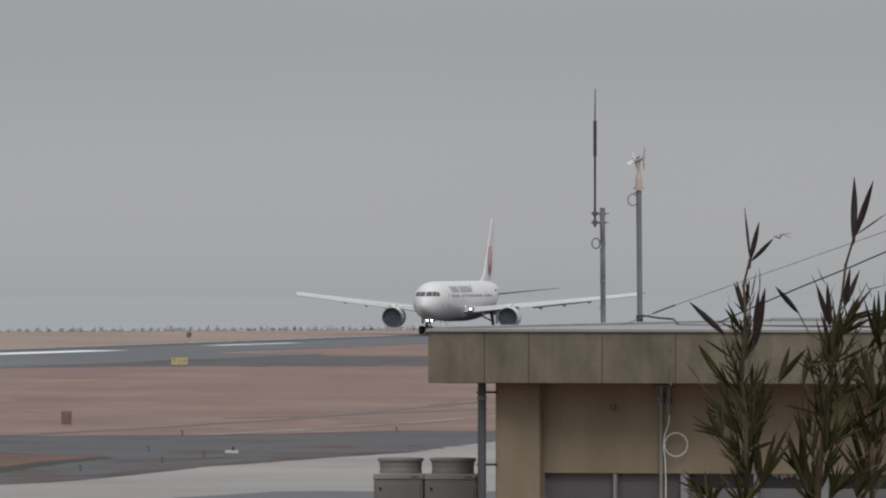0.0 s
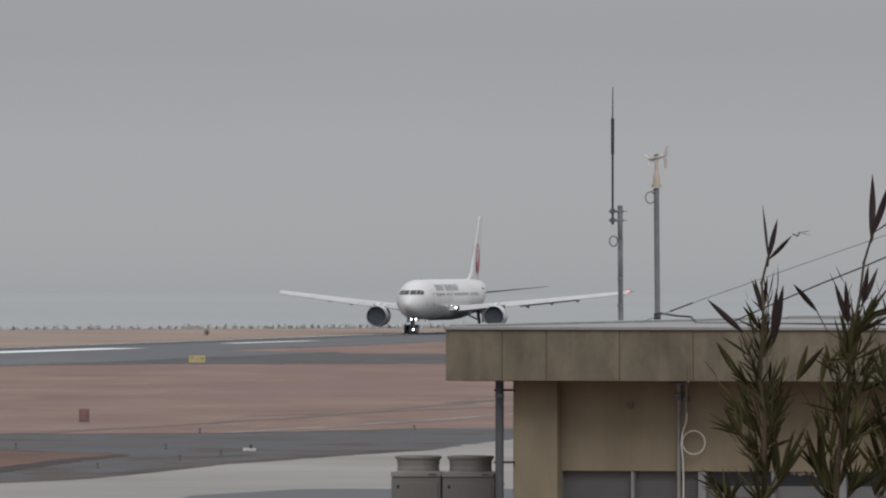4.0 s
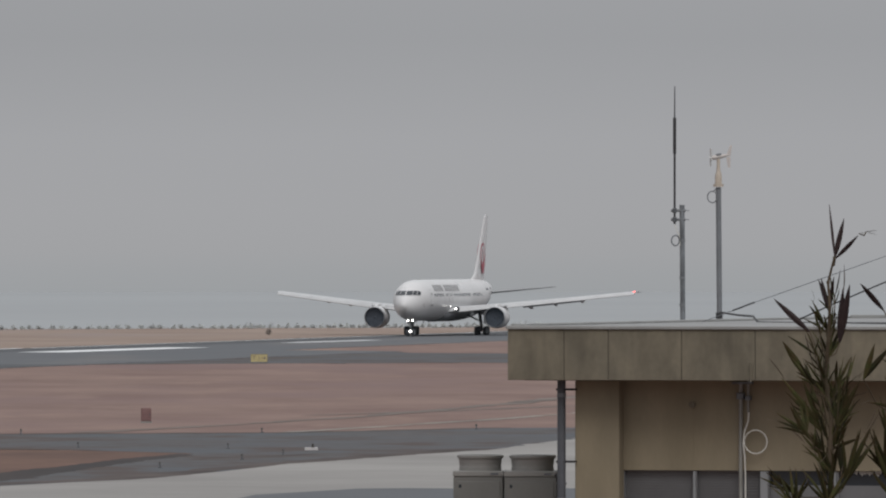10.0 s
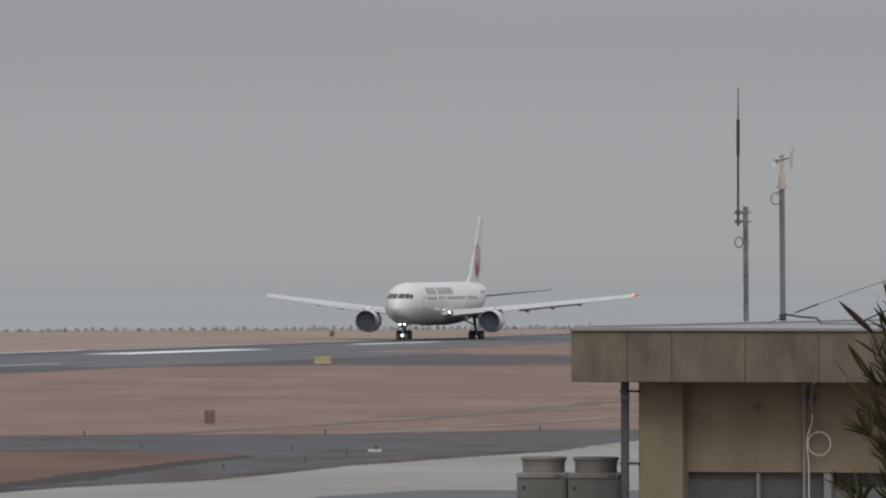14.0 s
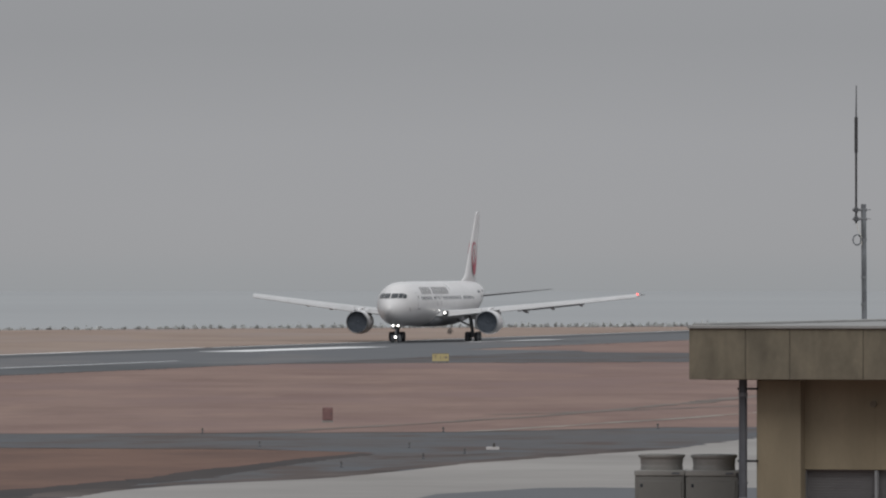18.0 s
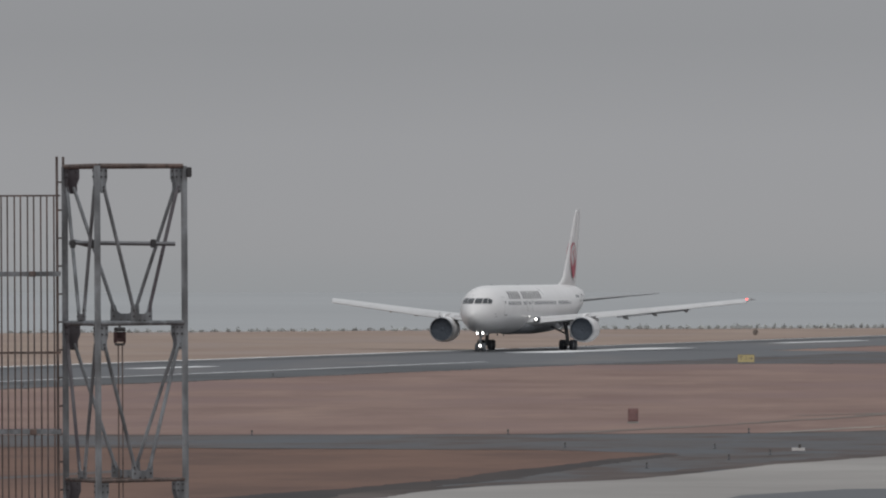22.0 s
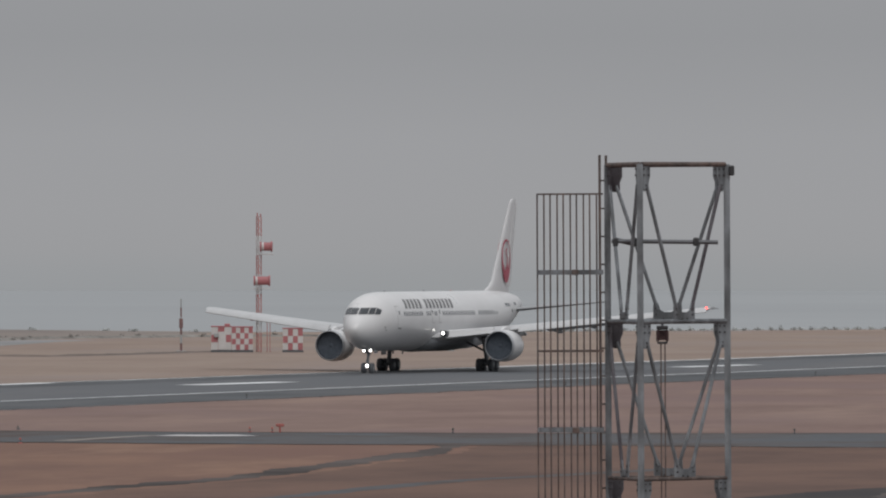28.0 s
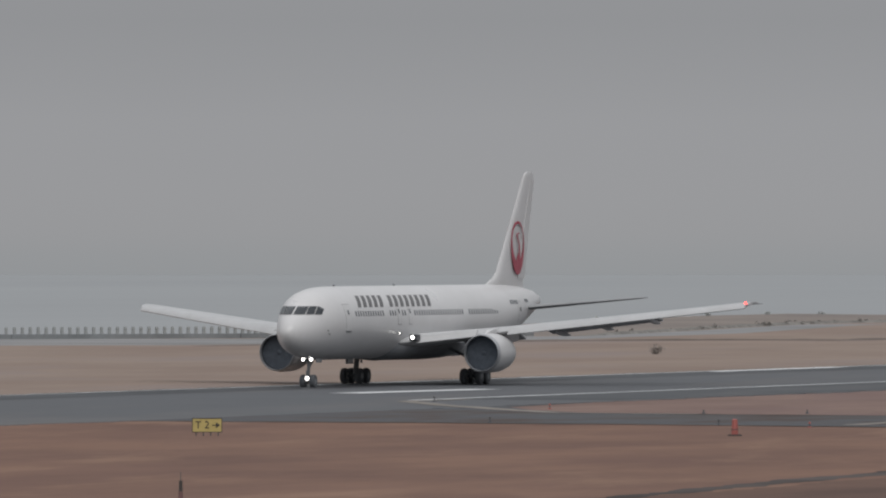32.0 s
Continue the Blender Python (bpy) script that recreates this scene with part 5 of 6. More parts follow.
def rpt(x, v, dy=0.0):
    """A point of the elevation plan at the bamboo's distance, relative to its foot line."""
    return Vector(((x - 792) * RK, R_DIST + dy, EYE_Z - (v - 452.2) * RK))


def leaf_mesh(name, w, curl, mat):
    """One lance-shaped leaf, a metre long, folded along its rib."""
    bm = bmesh.new()
    prev = None
    rows = []
    for i in range(7):
        k = i / 6
        hw = w * (math.sin(math.pi * min(1, k * 0.92 + 0.06)) ** 0.85) * (1 - 0.35 * k)
        if i == 6:
            hw = 0.004
        rows.append([bm.verts.new((-hw, hw * 0.5 + curl * k * k, k)), bm.verts.new((0, curl * k * k, k)), bm.verts.new((hw, hw * 0.5 + curl * k * k, k))])
    for a, b in zip(rows, rows[1:]):
        bm.faces.new((a[0], a[1], b[1], b[0]))
        bm.faces.new((a[1], a[2], b[2], b[1]))
    me = bpy.data.meshes.new(name)
    bm.to_mesh(me)
    bm.free()
    me.materials.append(MAT[mat])
    return me


LEAVES = [leaf_mesh("leaf", w, c, "leaf") for w, c in ((0.056, 0.10), (0.070, -0.12), (0.050, 0.30), (0.062, 0.02), (0.046, -0.35))]
BLADES = [leaf_mesh("leaf", w, c, "leaf") for w, c in ((0.098, 0.06), (0.086, -0.08))]
BUDS = [leaf_mesh("leaf", w, c, "leaf_dark") for w, c in ((0.080, 0.05), (0.068, -0.10))]
WISPS = [leaf_mesh("leaf", w, c, "leaf_dry") for w, c in ((0.03, 0.25), (0.036, -0.3))]
SPEARS = [leaf_mesh("leaf", w, c, "leaf_dark") for w, c in ((0.026, 0.06), (0.03, -0.06))]


def bamboo(label, stem, whorls, seed):
    """A culm along (x, row) points, and whorls: root, middle lean and spread in degrees, leaves, length, sort."""
    rng = random.Random(seed)
    foot = rpt(stem[0][0], 882)
    ob = thing("bamboo", pose(foot.x, foot.y, 0), label, "bamboo", "bamboo culms")
    base = Vector((foot.x, foot.y, 0))
    pts = [rpt(x, v, 0.03 * math.sin(v * 0.03)) - base for x, v in stem]
    culm = bmesh.new()
    low = pts[0]
    n = 18
    for i in range(n):
        a, b = Vector((low.x * (i / n), low.y * i / n, low.z * i / n)), Vector((low.x * ((i + 1) / n), low.y * (i + 1) / n, low.z * (i + 1) / n))
        tube(culm, a, b, 0.013 - 0.004 * i / n, 0.013 - 0.004 * (i + 1) / n, 7)
        tube(culm, b - Vector((0, 0, 0.012)), b + Vector((0, 0, 0.006)), 0.0115, n=7)
    for i, (a, b) in enumerate(zip(pts, pts[1:])):
        r0, r1 = 0.0085 * (1 - i / len(pts)) + 0.0034, 0.0085 * (1 - (i + 1) / len(pts)) + 0.0034
        tube(culm, a, b, r0, r1, 7)
        tube(culm, b - (b - a).normalized() * 0.006, b + (b - a).normalized() * 0.006, r1 + 0.0015, n=7)
    part("culm", culm, "stem", ob, smooth=True)
    for x, v, lean, spread, count, size, sort in whorls:
        # the twig leaves the culm some way below the whorl
        vv = v + 14 + 0.7 * abs(x - stem_x(stem, v))
        a = rpt(stem_x(stem, vv), vv) - base
        b = rpt(x, v, rng.uniform(-0.10, 0.10)) - base
        if vv > stem[0][1]:
            a = pts[0]
        if sort == "tip":
            a = rpt(x - 13, v + 3) - base          # a frayed end on the leaf before it
        mid = a.lerp(b, 0.5) + Vector((0.2 * (b.x - a.x), 0, -0.012))
        tw = part("twig", hose(bmesh.new(), [a, mid, b], 0.0028, 5), "stem", ob)
        count = count if sort != "leaf" else int(count * 2.0)
        for i in range(count):
            k = 1.0 if sort != "leaf" else rng.choice((1.0, 1.0, rng.uniform(0.35, 0.95)))
            root = a.lerp(mid, k * 2) if k < 0.5 else mid.lerp(b, k * 2 - 1)
            tilt = lean + spread * ((i + 0.5) / count - 0.5) * 2 + rng.gauss(0, 5 if sort != "leaf" else 13)
            length = size * RK * rng.uniform(1.0, 1.15) if sort != "leaf" else size * RK * rng.choice((1.2, 1.05, 0.9, 0.7)) * rng.uniform(0.9, 1.2)
            m = Matrix.Translation(root) @ Matrix.Rotation(math.radians(tilt), 4, "Y") @ Matrix.Rotation(rng.gauss(0, 0.30), 4, "X") @ Matrix.Rotation(rng.uniform(-0.8, 0.8) if sort == "leaf" else rng.uniform(-0.3, 0.3), 4, "Z") @ Matrix.Scale(length, 4)
            lf = new("leaf", rng.choice({"bud": BUDS, "wisp": SPEARS, "tip": SPEARS, "blade": BLADES, "leaf": LEAVES}[sort]))
            lf.parent = tw
            lf.matrix_local = m
            if rng.random() < 0.22:
                # a withered tip that trails on from the leaf
                end = root + Vector((math.sin(math.radians(tilt)), 0, math.cos(math.radians(tilt)))) * length * 0.92
                dry = new("withered_tip", rng.choice(WISPS))
                dry.parent = tw
                dry.matrix_local = Matrix.Translation(end) @ Matrix.Rotation(math.radians(tilt + rng.gauss(0, 24)), 4, "Y") @ Matrix.Rotation(rng.uniform(-3, 3), 4, "Z") @ Matrix.Scale(length * rng.uniform(0.3, 0.5), 4)
    # slim upright side shoots that hug the culm, with leaves along them
    v, side = stem[0][1], rng.choice((-1, 1))
    while v > max(stem[-1][1] + 130, 610):
        lean = side * rng.uniform(4, 24)
        reach = rng.uniform(50, 110) * RK
        a = rpt(stem_x(stem, v), v) - base
        way = Vector((math.sin(math.radians(lean)), rng.uniform(-0.5, 0.5), math.cos(math.radians(lean)))).normalized()
        bend = a + way * reach * 0.5 + Vector((side * rng.uniform(-0.01, 0.02), 0, 0))
        tip = a + way * reach
        shoot = part("shoot", hose(bmesh.new(), [a, bend, tip], 0.0026, 5), "stem", ob)
        for i in range(rng.randint(4, 7)):
            k = rng.uniform(0.15, 1.0)
            root = a.lerp(bend, k * 2) if k < 0.5 else bend.lerp(tip, k * 2 - 1)
            tilt = lean + rng.gauss(0, 17)
            length = RK * rng.uniform(28, 64)
            lf = new("leaf", rng.choice(LEAVES))
            lf.parent = shoot
            lf.matrix_local = Matrix.Translation(root) @ Matrix.Rotation(math.radians(tilt), 4, "Y") @ Matrix.Rotation(rng.gauss(0, 0.5), 4, "X") @ Matrix.Rotation(rng.uniform(-1.3, 1.3), 4, "Z") @ Matrix.Scale(length, 4)
        side = -side if rng.random() < 0.7 else side
        v -= rng.uniform(12, 26)
    return ob


def stem_x(stem, v):
    """Where a stem passes the row v."""
    for (x0, a), (x1, b) in zip(stem, stem[1:]):
        if b <= v <= a:
            return x0 + (x1 - x0) * (a - v) / (a - b)
    return stem[0][0] if v > stem[0][1] else stem[-1][0]


stem_a = [(1333, 890), (1327, 829), (1330, 750), (1319, 681), (1324, 617), (1327, 554), (1324, 511), (1335, 467)]
culm_a = bamboo("tall bamboo culm with narrow dusty green leaves and dark tips", stem_a, [
    (1336, 467, -4, 0, 1, 100, "wisp"), (1336, 467, 13, 0, 1, 70, "bud"), (1336, 468, 45, 0, 1, 64, "bud"), (1392, 421, 84, 16, 2, 20, "tip"), (1297, 652, -10, 0, 1, 50, "wisp"), (1326, 562, -8, 16, 3, 58, "bud"), (1345, 617, 9, 7, 2, 98, "bud"), (1292, 598, -44, 0, 1, 82, "bud"),
    (1320, 592, -25, 8, 2, 50, "leaf"), (1288, 680, -42, 0, 1, 76, "blade"), (1300, 690, -30, 6, 2, 52, "leaf"), (1319, 698, -22, 28, 5, 60, "leaf"), (1336, 698, 30, 18, 3, 56, "leaf")] + [
    (1309, 760, -24, 24, 5, 74, "leaf"), (1287, 774, -38, 26, 4, 64, "leaf"), (1341, 765, 22, 20, 6, 66, "leaf"), (1320, 824, -34, 14, 6, 62, "leaf"), (1331, 795, 34, 10, 3, 48, "leaf"),
    (1355, 860, 13, 26, 8, 82, "leaf"), (1262, 884, -38, 24, 5, 48, "leaf"), (1322, 900, 0, 40, 7, 60, "leaf"), (1327, 640, 4, 30, 4, 50, "leaf"), (1330, 735, 8, 26, 5, 52, "leaf"), (1334, 850, -10, 28, 6, 58, "leaf")], 5)
stem_b = [(1456, 900), (1460, 830), (1466, 750), (1478, 681), (1484, 628), (1489, 575), (1497, 538), (1505, 475), (1519, 427)]
culm_b = bamboo("tall bamboo culm with long dark upright tip leaves", stem_b, [
    (1518, 426, 1, 0, 1, 106, "bud"), (1520, 426, 20, 0, 1, 100, "bud"), (1522, 422, 50, 0, 1, 62, "wisp"), (1502, 548, 9, 13, 3, 64, "bud"), (1476, 582, -11, 6, 2, 76, "bud"), (1504, 572, 50, 16, 5, 56, "leaf"),
    (1422, 560, -36, 0, 1, 82, "bud"), (1478, 638, -6, 18, 4, 70, "leaf"), (1490, 640, 52, 14, 3, 56, "leaf"), (1385, 682, 20, 0, 1, 66, "blade"), (1385, 682, 42, 0, 1, 70, "blade"), (1430, 687, 14, 0, 1, 66, "blade"), (1436, 650, 64, 10, 2, 40, "leaf")] + [
    (1498, 674, 42, 12, 4, 52, "leaf"), (1462, 742, -6, 32, 7, 66, "leaf"), (1432, 786, -4, 18, 5, 58, "leaf"), (1482, 782, 36, 14, 4, 84, "leaf"), (1430, 855, -14, 18, 9, 84, "leaf"),
    (1466, 838, 34, 14, 4, 50, "leaf"), (1480, 878, 30, 22, 6, 72, "leaf"), (1446, 895, -4, 30, 6, 64, "leaf"), (1492, 600, 18, 30, 6, 56, "leaf"), (1480, 660, -20, 26, 5, 52, "leaf"), (1500, 700, 24, 24, 5, 56, "leaf"), (1470, 800, 12, 30, 6, 58, "leaf")], 6)
stem_c = [(1552, 890), (1550, 820), (1556, 740), (1572, 650), (1580, 600)]
culm_c = bamboo("leaning bamboo culm with dense narrow leaves", stem_c, [
    (1546, 802, -14, 30, 6, 66, "leaf"), (1541, 732, 46, 15, 3, 62, "leaf"), (1548, 862, -5, 34, 8, 76, "leaf"), (1522, 884, 20, 22, 5, 56, "leaf"), (1562, 660, 34, 20, 4, 62, "leaf"), (1544, 626, 46, 8, 2, 66, "leaf"),
    (1540, 668, 0, 0, 1, 44, "bud"), (1576, 760, 30, 24, 5, 70, "leaf"), (1580, 600, 10, 24, 4, 80, "bud"), (1545, 690, -24, 24, 5, 58, "leaf"), (1556, 720, 8, 30, 6, 60, "leaf"), (1560, 610, -12, 20, 4, 70, "leaf"), (1540, 770, -30, 20, 4, 52, "leaf")], 9)
stem_d = [(1258, 960), (1262, 910), (1266, 890)]
culm_d = bamboo("short bamboo culm with thin leaves", stem_d, [(1262, 905, -20, 40, 7, 50, "leaf"), (1268, 892, 18, 24, 4, 40, "leaf")], 12)
stem_e = [(1660, 900), (1665, 760), (1668, 640), (1664, 560)]
culm_e = bamboo("bamboo culm with arching narrow leaves", stem_e, [
    (1640, 860, -20, 30, 7, 76, "leaf"), (1680, 840, 26, 26, 6, 72, "leaf"), (1650, 760, -14, 28, 6, 70, "leaf"), (1680, 720, 30, 22, 5, 66, "leaf"), (1660, 640, -8, 30, 5, 70, "leaf"), (1664, 562, 8, 20, 3, 84, "bud")], 14)

# ------------------------------------------------------------------ the airliner
airliner = thing("airliner", pose(*rw(0, 0), 0, 0, 180 - math.degrees(PSI)),
                 "all-white twin-engine passenger jet with a red tail emblem on the runway", "airplane")
NOSE = 4.2
# metres behind the nose tip: half width, top, bottom
BODY = [(0.0, 0.05, 3.95, 3.85), (0.12, 0.36, 4.28, 3.5), (0.45, 0.66, 4.68, 3.1), (1.0, 1.01, 5.10, 2.74), (1.7, 1.36, 5.54, 2.48), (2.3, 1.59, 5.92, 2.33),
        (3.0, 1.83, 6.42, 2.2), (3.7, 2.05, 6.80, 2.1), (4.5, 2.28, 6.95, 2.03), (5.8, 2.43, 7.12, 1.97), (7.5, 2.515, 7.19, 1.95), (12, 2.515, 7.20, 1.95), (20, 2.515, 7.20, 1.95),
        (28, 2.515, 7.20, 1.95), (35, 2.515, 7.20, 1.95), (39, 2.47, 7.20, 2.2), (42.5, 2.28, 7.20, 2.75), (46, 1.85, 7.14, 3.6), (49, 1.32, 7.0, 4.4), (51.5, 0.8, 6.75, 5.05),
        (53.0, 0.42, 6.42, 5.5), (53.6, 0.12, 6.1, 5.8)]


def body_at(d):
    for a, b in zip(BODY, BODY[1:]):
        if a[0] <= d <= b[0]:
            k = (d - a[0]) / (b[0] - a[0])
            return [a[i] + (b[i] - a[i]) * k for i in (1, 2, 3)]
    return BODY[-1][1:]


def skin(d, z, side, off=0.0):
    """The place on the fuselage skin at d metres behind the nose, at the height z; side 1 is starboard."""
    w, top, low = body_at(d)
    mid, half = (top + low) / 2, (top - low) / 2
    k = max(-0.999, min(0.999, (z - mid) / half))
    x = w * math.sqrt(1 - k * k)
    nx, nz = x / (w * w), (z - mid) / (half * half)
    ln = math.hypot(nx, nz)
    return Vector((side * (x + off * nx / ln), NOSE - d, z + off * nz / ln))


def patch(d0, d1, z0, z1, side, off=0.02, lean=0.0, nd=2, nz=3):
    """A thin raised piece that follows the skin."""
    bm = bmesh.new()
    grid = [[bm.verts.new(skin(d0 + (d1 - d0) * i / nd + lean * j / nz, z0 + (z1 - z0) * j / nz, side, off)) for j in range(nz + 1)] for i in range(nd + 1)]
    for i in range(nd):
        for j in range(nz):
            bm.faces.new((grid[i][j], grid[i + 1][j], grid[i + 1][j + 1], grid[i][j + 1]))
    bmesh.ops.recalc_face_normals(bm, faces=bm.faces)
    ext = bmesh.ops.extrude_face_region(bm, geom=list(bm.faces))
    for v in [g for g in ext["geom"] if isinstance(g, bmesh.types.BMVert)]:
        v.co.x -= side * 0.03
    return bm


def build_fuselage():
    bm = bmesh.new()
    n = 40
    rings = []
    for d, w, top, low in BODY:
        mid, half = (top + low) / 2, (top - low) / 2
        rings.append([Vector((w * math.sin(2 * math.pi * i / n), NOSE - d, mid + half * math.cos(2 * math.pi * i / n))) for i in range(n)])
    loft(bm, rings)
    part("fuselage", bm, "white", airliner, "glossy white fuselage", smooth=True)
    # belly fairing between the wings
    bm = bmesh.new()
    rings = []
    for d, w, low in ((16.6, 1.3, 2.05), (18.0, 2.4, 1.78), (20.0, 2.85, 1.80), (27, 2.9, 1.78), (30.5, 2.5, 1.86), (32.5, 1.3, 2.05)):
        rings.append([Vector((w * math.cos(math.pi + math.pi * i / 14), NOSE - d, 3.0 + (3.0 - low) * math.sin(math.pi + math.pi * i / 14))) for i in range(15)])
    loft(bm, rings, close=True)
    part("belly_fairing", bm, "belly", airliner, smooth=True)


def build_windows():
    for side in (-1, 1):
        # flight deck: three panes a side, laid on the skin
        for x0, x1, z0, z1, rise in ((0.05, 0.76, 5.24, 5.80, 0.0), (0.83, 1.22, 5.24, 5.80, 0.0), (1.28, 1.60, 5.22, 5.80, -0.20)):
            bm = bmesh.new()
            grid = []
            for i in range(5):
                col = []
                for j in range(4):
                    x = x0 + (x1 - x0) * i / 4
                    z = z0 + (z1 + rise * i / 4 - z0) * j / 3
                    dd = 0.3
                    while dd < 9:
                        w, top, low = body_at(dd)
                        if (x / w) ** 2 + ((z - (top + low) / 2) / ((top - low) / 2)) ** 2 < 1:
                            break
                        dd += 0.01
                    col.append(bm.verts.new((side * (x + 0.02), NOSE - dd + 0.045, z + 0.02)))
                grid.append(col)
            for i in range(4):
                for j in range(3):
                    bm.faces.new((grid[i][j], grid[i + 1][j], grid[i + 1][j + 1], grid[i][j + 1]))
            ext = bmesh.ops.extrude_face_region(bm, geom=list(bm.faces))
            for v in [g for g in ext["geom"] if isinstance(g, bmesh.types.BMVert)]:
                v.co.y -= 0.09
            part("cockpit_window", bm, "glass_dark", airliner, "dark flight deck window", smooth=True)
        # cabin windows, with the gaps at the doors
        base = patch(-0.115 + 20, 0.115 + 20, 5.06, 5.44, side, 0.012, nd=1, nz=2)
        for v in base.verts:
            v.co.y += 20 - NOSE
        first = None
        for i in range(68):
            d = 7.7 + i * 0.51
            if any(abs(d - k) < 0.55 for k in (14.0, 16.6, 18.9, 30.9, 44.0)):
                continue
            if first is None:
                first = part("cabin_window", base, "window_dark", airliner)
                ob = first
            else:
                ob = new("cabin_window", first.data)
                ob.parent = airliner
            w = body_at(d)[0]
            ob.location = (side * (w - 2.515), NOSE - d, 0)
        # doors, as slightly proud panels
        for d, wd in ((6.3, 1.05), (16.6, 0.6), (18.9, 0.6), (43.8, 1.0)):
            part("door_seam", patch(d - wd / 2 - 0.05, d + wd / 2 + 0.05, 4.0 if wd > 0.9 else 4.40, 5.95 if wd > 0.9 else 5.55, side, 0.008, nd=2, nz=4), "seam", airliner, "dark line round the door", smooth=True)
            part("cabin_door", patch(d - wd / 2, d + wd / 2, 4.05 if wd > 0.9 else 4.45, 5.9 if wd > 0.9 else 5.5, side, 0.018, nd=2, nz=4), "white", airliner, smooth=True)
            part("door_window", patch(d - 0.11, d + 0.11, 5.2, 5.5, side, 0.04, nd=1, nz=1), "window_dark", airliner)
        # sills below the front door
        part("door_sill", patch(5.85, 6.75, 3.93, 4.0, side, 0.02, nd=1, nz=1), "dark_metal", airliner)
        # slanted bars in place of the airline's title
        x = 8.55
        for word in (5, 8):
            for i in range(word):
                part("title_bar", patch(x, x + 0.66, 5.70, 6.52, side, 0.014, lean=0.78, nd=1, nz=3), "title", airliner)
                x += 1.145
            x += 0.85
        for d in (41.5, 42.0, 42.5, 43.0):
            part("registration_bar", patch(d, d + 0.34, 5.75, 6.05, side, 0.015, nd=1, nz=1), "window_dark", airliner)
        for d in (45.6, 46.0, 46.4):
            part("registration_bar", patch(d, d + 0.28, 5.85, 6.1, side, 0.015, nd=1, nz=1), "window_dark", airliner)
        for d, z in ((3.3, 4.1), (3.5, 3.85)):
            part("probe", tubed(skin(d, z, side), skin(d, z, side, 0.16) + Vector((0, 0.18, 0)), 0.03, 0.02, 6), "dark_metal", airliner)
    for d, h in ((9.5, 0.16), (22.0, 0.16)):
        part("blade_antenna", boxed(-0.03, NOSE - d - 0.25, 7.15, 0.03, NOSE - d, 7.15 + h, 0.02), "dark_metal", airliner)
    part("blade_antenna", boxed(-0.03, NOSE - 15.5, 1.65, 0.03, NOSE - 15.2, 2.0, 0.02), "dark_metal", airliner)
    part("blade_antenna", boxed(-0.03, NOSE - 12.5, 1.68, 0.03, NOSE - 12.2, 2.0, 0.02), "dark_metal", airliner)


def foil(x, y_front, chord, z, thick, n=9, twist=0.0):
    """A wing section in the plane of one x, from the leading edge back; twist: degrees by which its nose points up."""
    up, down = [], []
    rise = -math.tan(radians(twist)) * chord
    for i in range(n + 1):
        k = (1 - math.cos(math.pi * i / n)) / 2
        t = thick * 4.4 * (0.2969 * math.sqrt(k) - 0.126 * k - 0.3516 * k * k + 0.2843 * k ** 3 - 0.1036 * k ** 4)
        camber = 0.1 * thick * math.sin(math.pi * k)
        up.append(Vector((x, y_front - chord * k, z + t + camber + rise * k)))
        down.append(Vector((x, y_front - chord * k, z - t + camber + rise * k)))
    return up + down[-2:0:-1]


# metres from the centre line: leading edge y, chord, height, thickness
WING = [(1.6, -12.9, 12.6, 3.05, 1.25), (2.6, -13.6, 11.7, 3.12, 1.15), (5.2, -15.4, 9.7, 3.42, 0.92), (8.0, -17.3, 7.7, 3.72, 0.76), (12.0, -20.15, 6.0, 4.15, 0.58),
        (16.0, -22.9, 4.7, 4.60, 0.44), (20.0, -25.65, 3.5, 5.05, 0.34), (23.0, -27.75, 2.75, 5.40, 0.32), (23.75, -28.3, 2.4, 5.48, 0.28)]


def wing_at(x):
    for a, b in zip(WING, WING[1:]):
        if a[0] <= x <= b[0]:
            k = (x - a[0]) / (b[0] - a[0])
            return [a[i] + (b[i] - a[i]) * k for i in (1, 2, 3, 4)]
    return WING[-1][1:]


def lamp_lens(name, x, y, z, r, mat, parent, label):
    """A domed lens that looks forward, in a dark ring."""
    n = 14
    rings = [[Vector((x + k * r * math.cos(2 * math.pi * i / n), y + o, z + k * r * math.sin(2 * math.pi * i / n))) for i in range(n)] for k, o in ((1.0, -0.03), (0.96, 0.02), (0.7, 0.06), (0.3, 0.08))]
    lens = part(name, loft(bmesh.new(), rings), mat, parent, label, smooth=True)
    part("lamp_housing", loft(bmesh.new(), [[Vector((x + k * r * math.cos(2 * math.pi * i / n), y + o, z + k * r * math.sin(2 * math.pi * i / n))) for i in range(n)] for k, o in ((0.6, -0.35), (1.18, -0.12), (1.22, 0.03), (1.05, 0.03), (1.05, -0.034))]), "dark_metal", parent, smooth=True)
    return lens


def build_wing(side):
    bm = bmesh.new()
    loft(bm, [foil(side * x, y, c, z, t, 9, 0.5 - 3.6 * min(1.0, x / 20)) for x, y, c, z, t in WING])
    wing = part("wing", bm, "wing_grey", airliner, "light grey swept wing", smooth=True)
    # bright leading-edge slats
    for x0, x1 in ((3.2, 6.9), (8.9, 13.55), (13.56, 18.25), (18.26, 23.6)):
        bm = bmesh.new()
        rings = []
        for k in range(4):
            x = x0 + (x1 - x0) * k / 3
            y, c, z, t = wing_at(x)
            f = 0.55 if x0 < 8 else 1.0
            ring = [Vector((side * x, y + dy * f, z + (dz if dz > 0 else dz * f))) for dy, dz in
                    ((0.36, -0.30), (0.42, -0.25), (0.36, -0.16), (0.16, 0.0), (-0.10, t * 0.30 + 0.05), (-0.60, t * 0.46 + 0.04), (-0.62, 0.02), (0.10, -0.24))]
            rings.append(ring)
        loft(bm, rings)
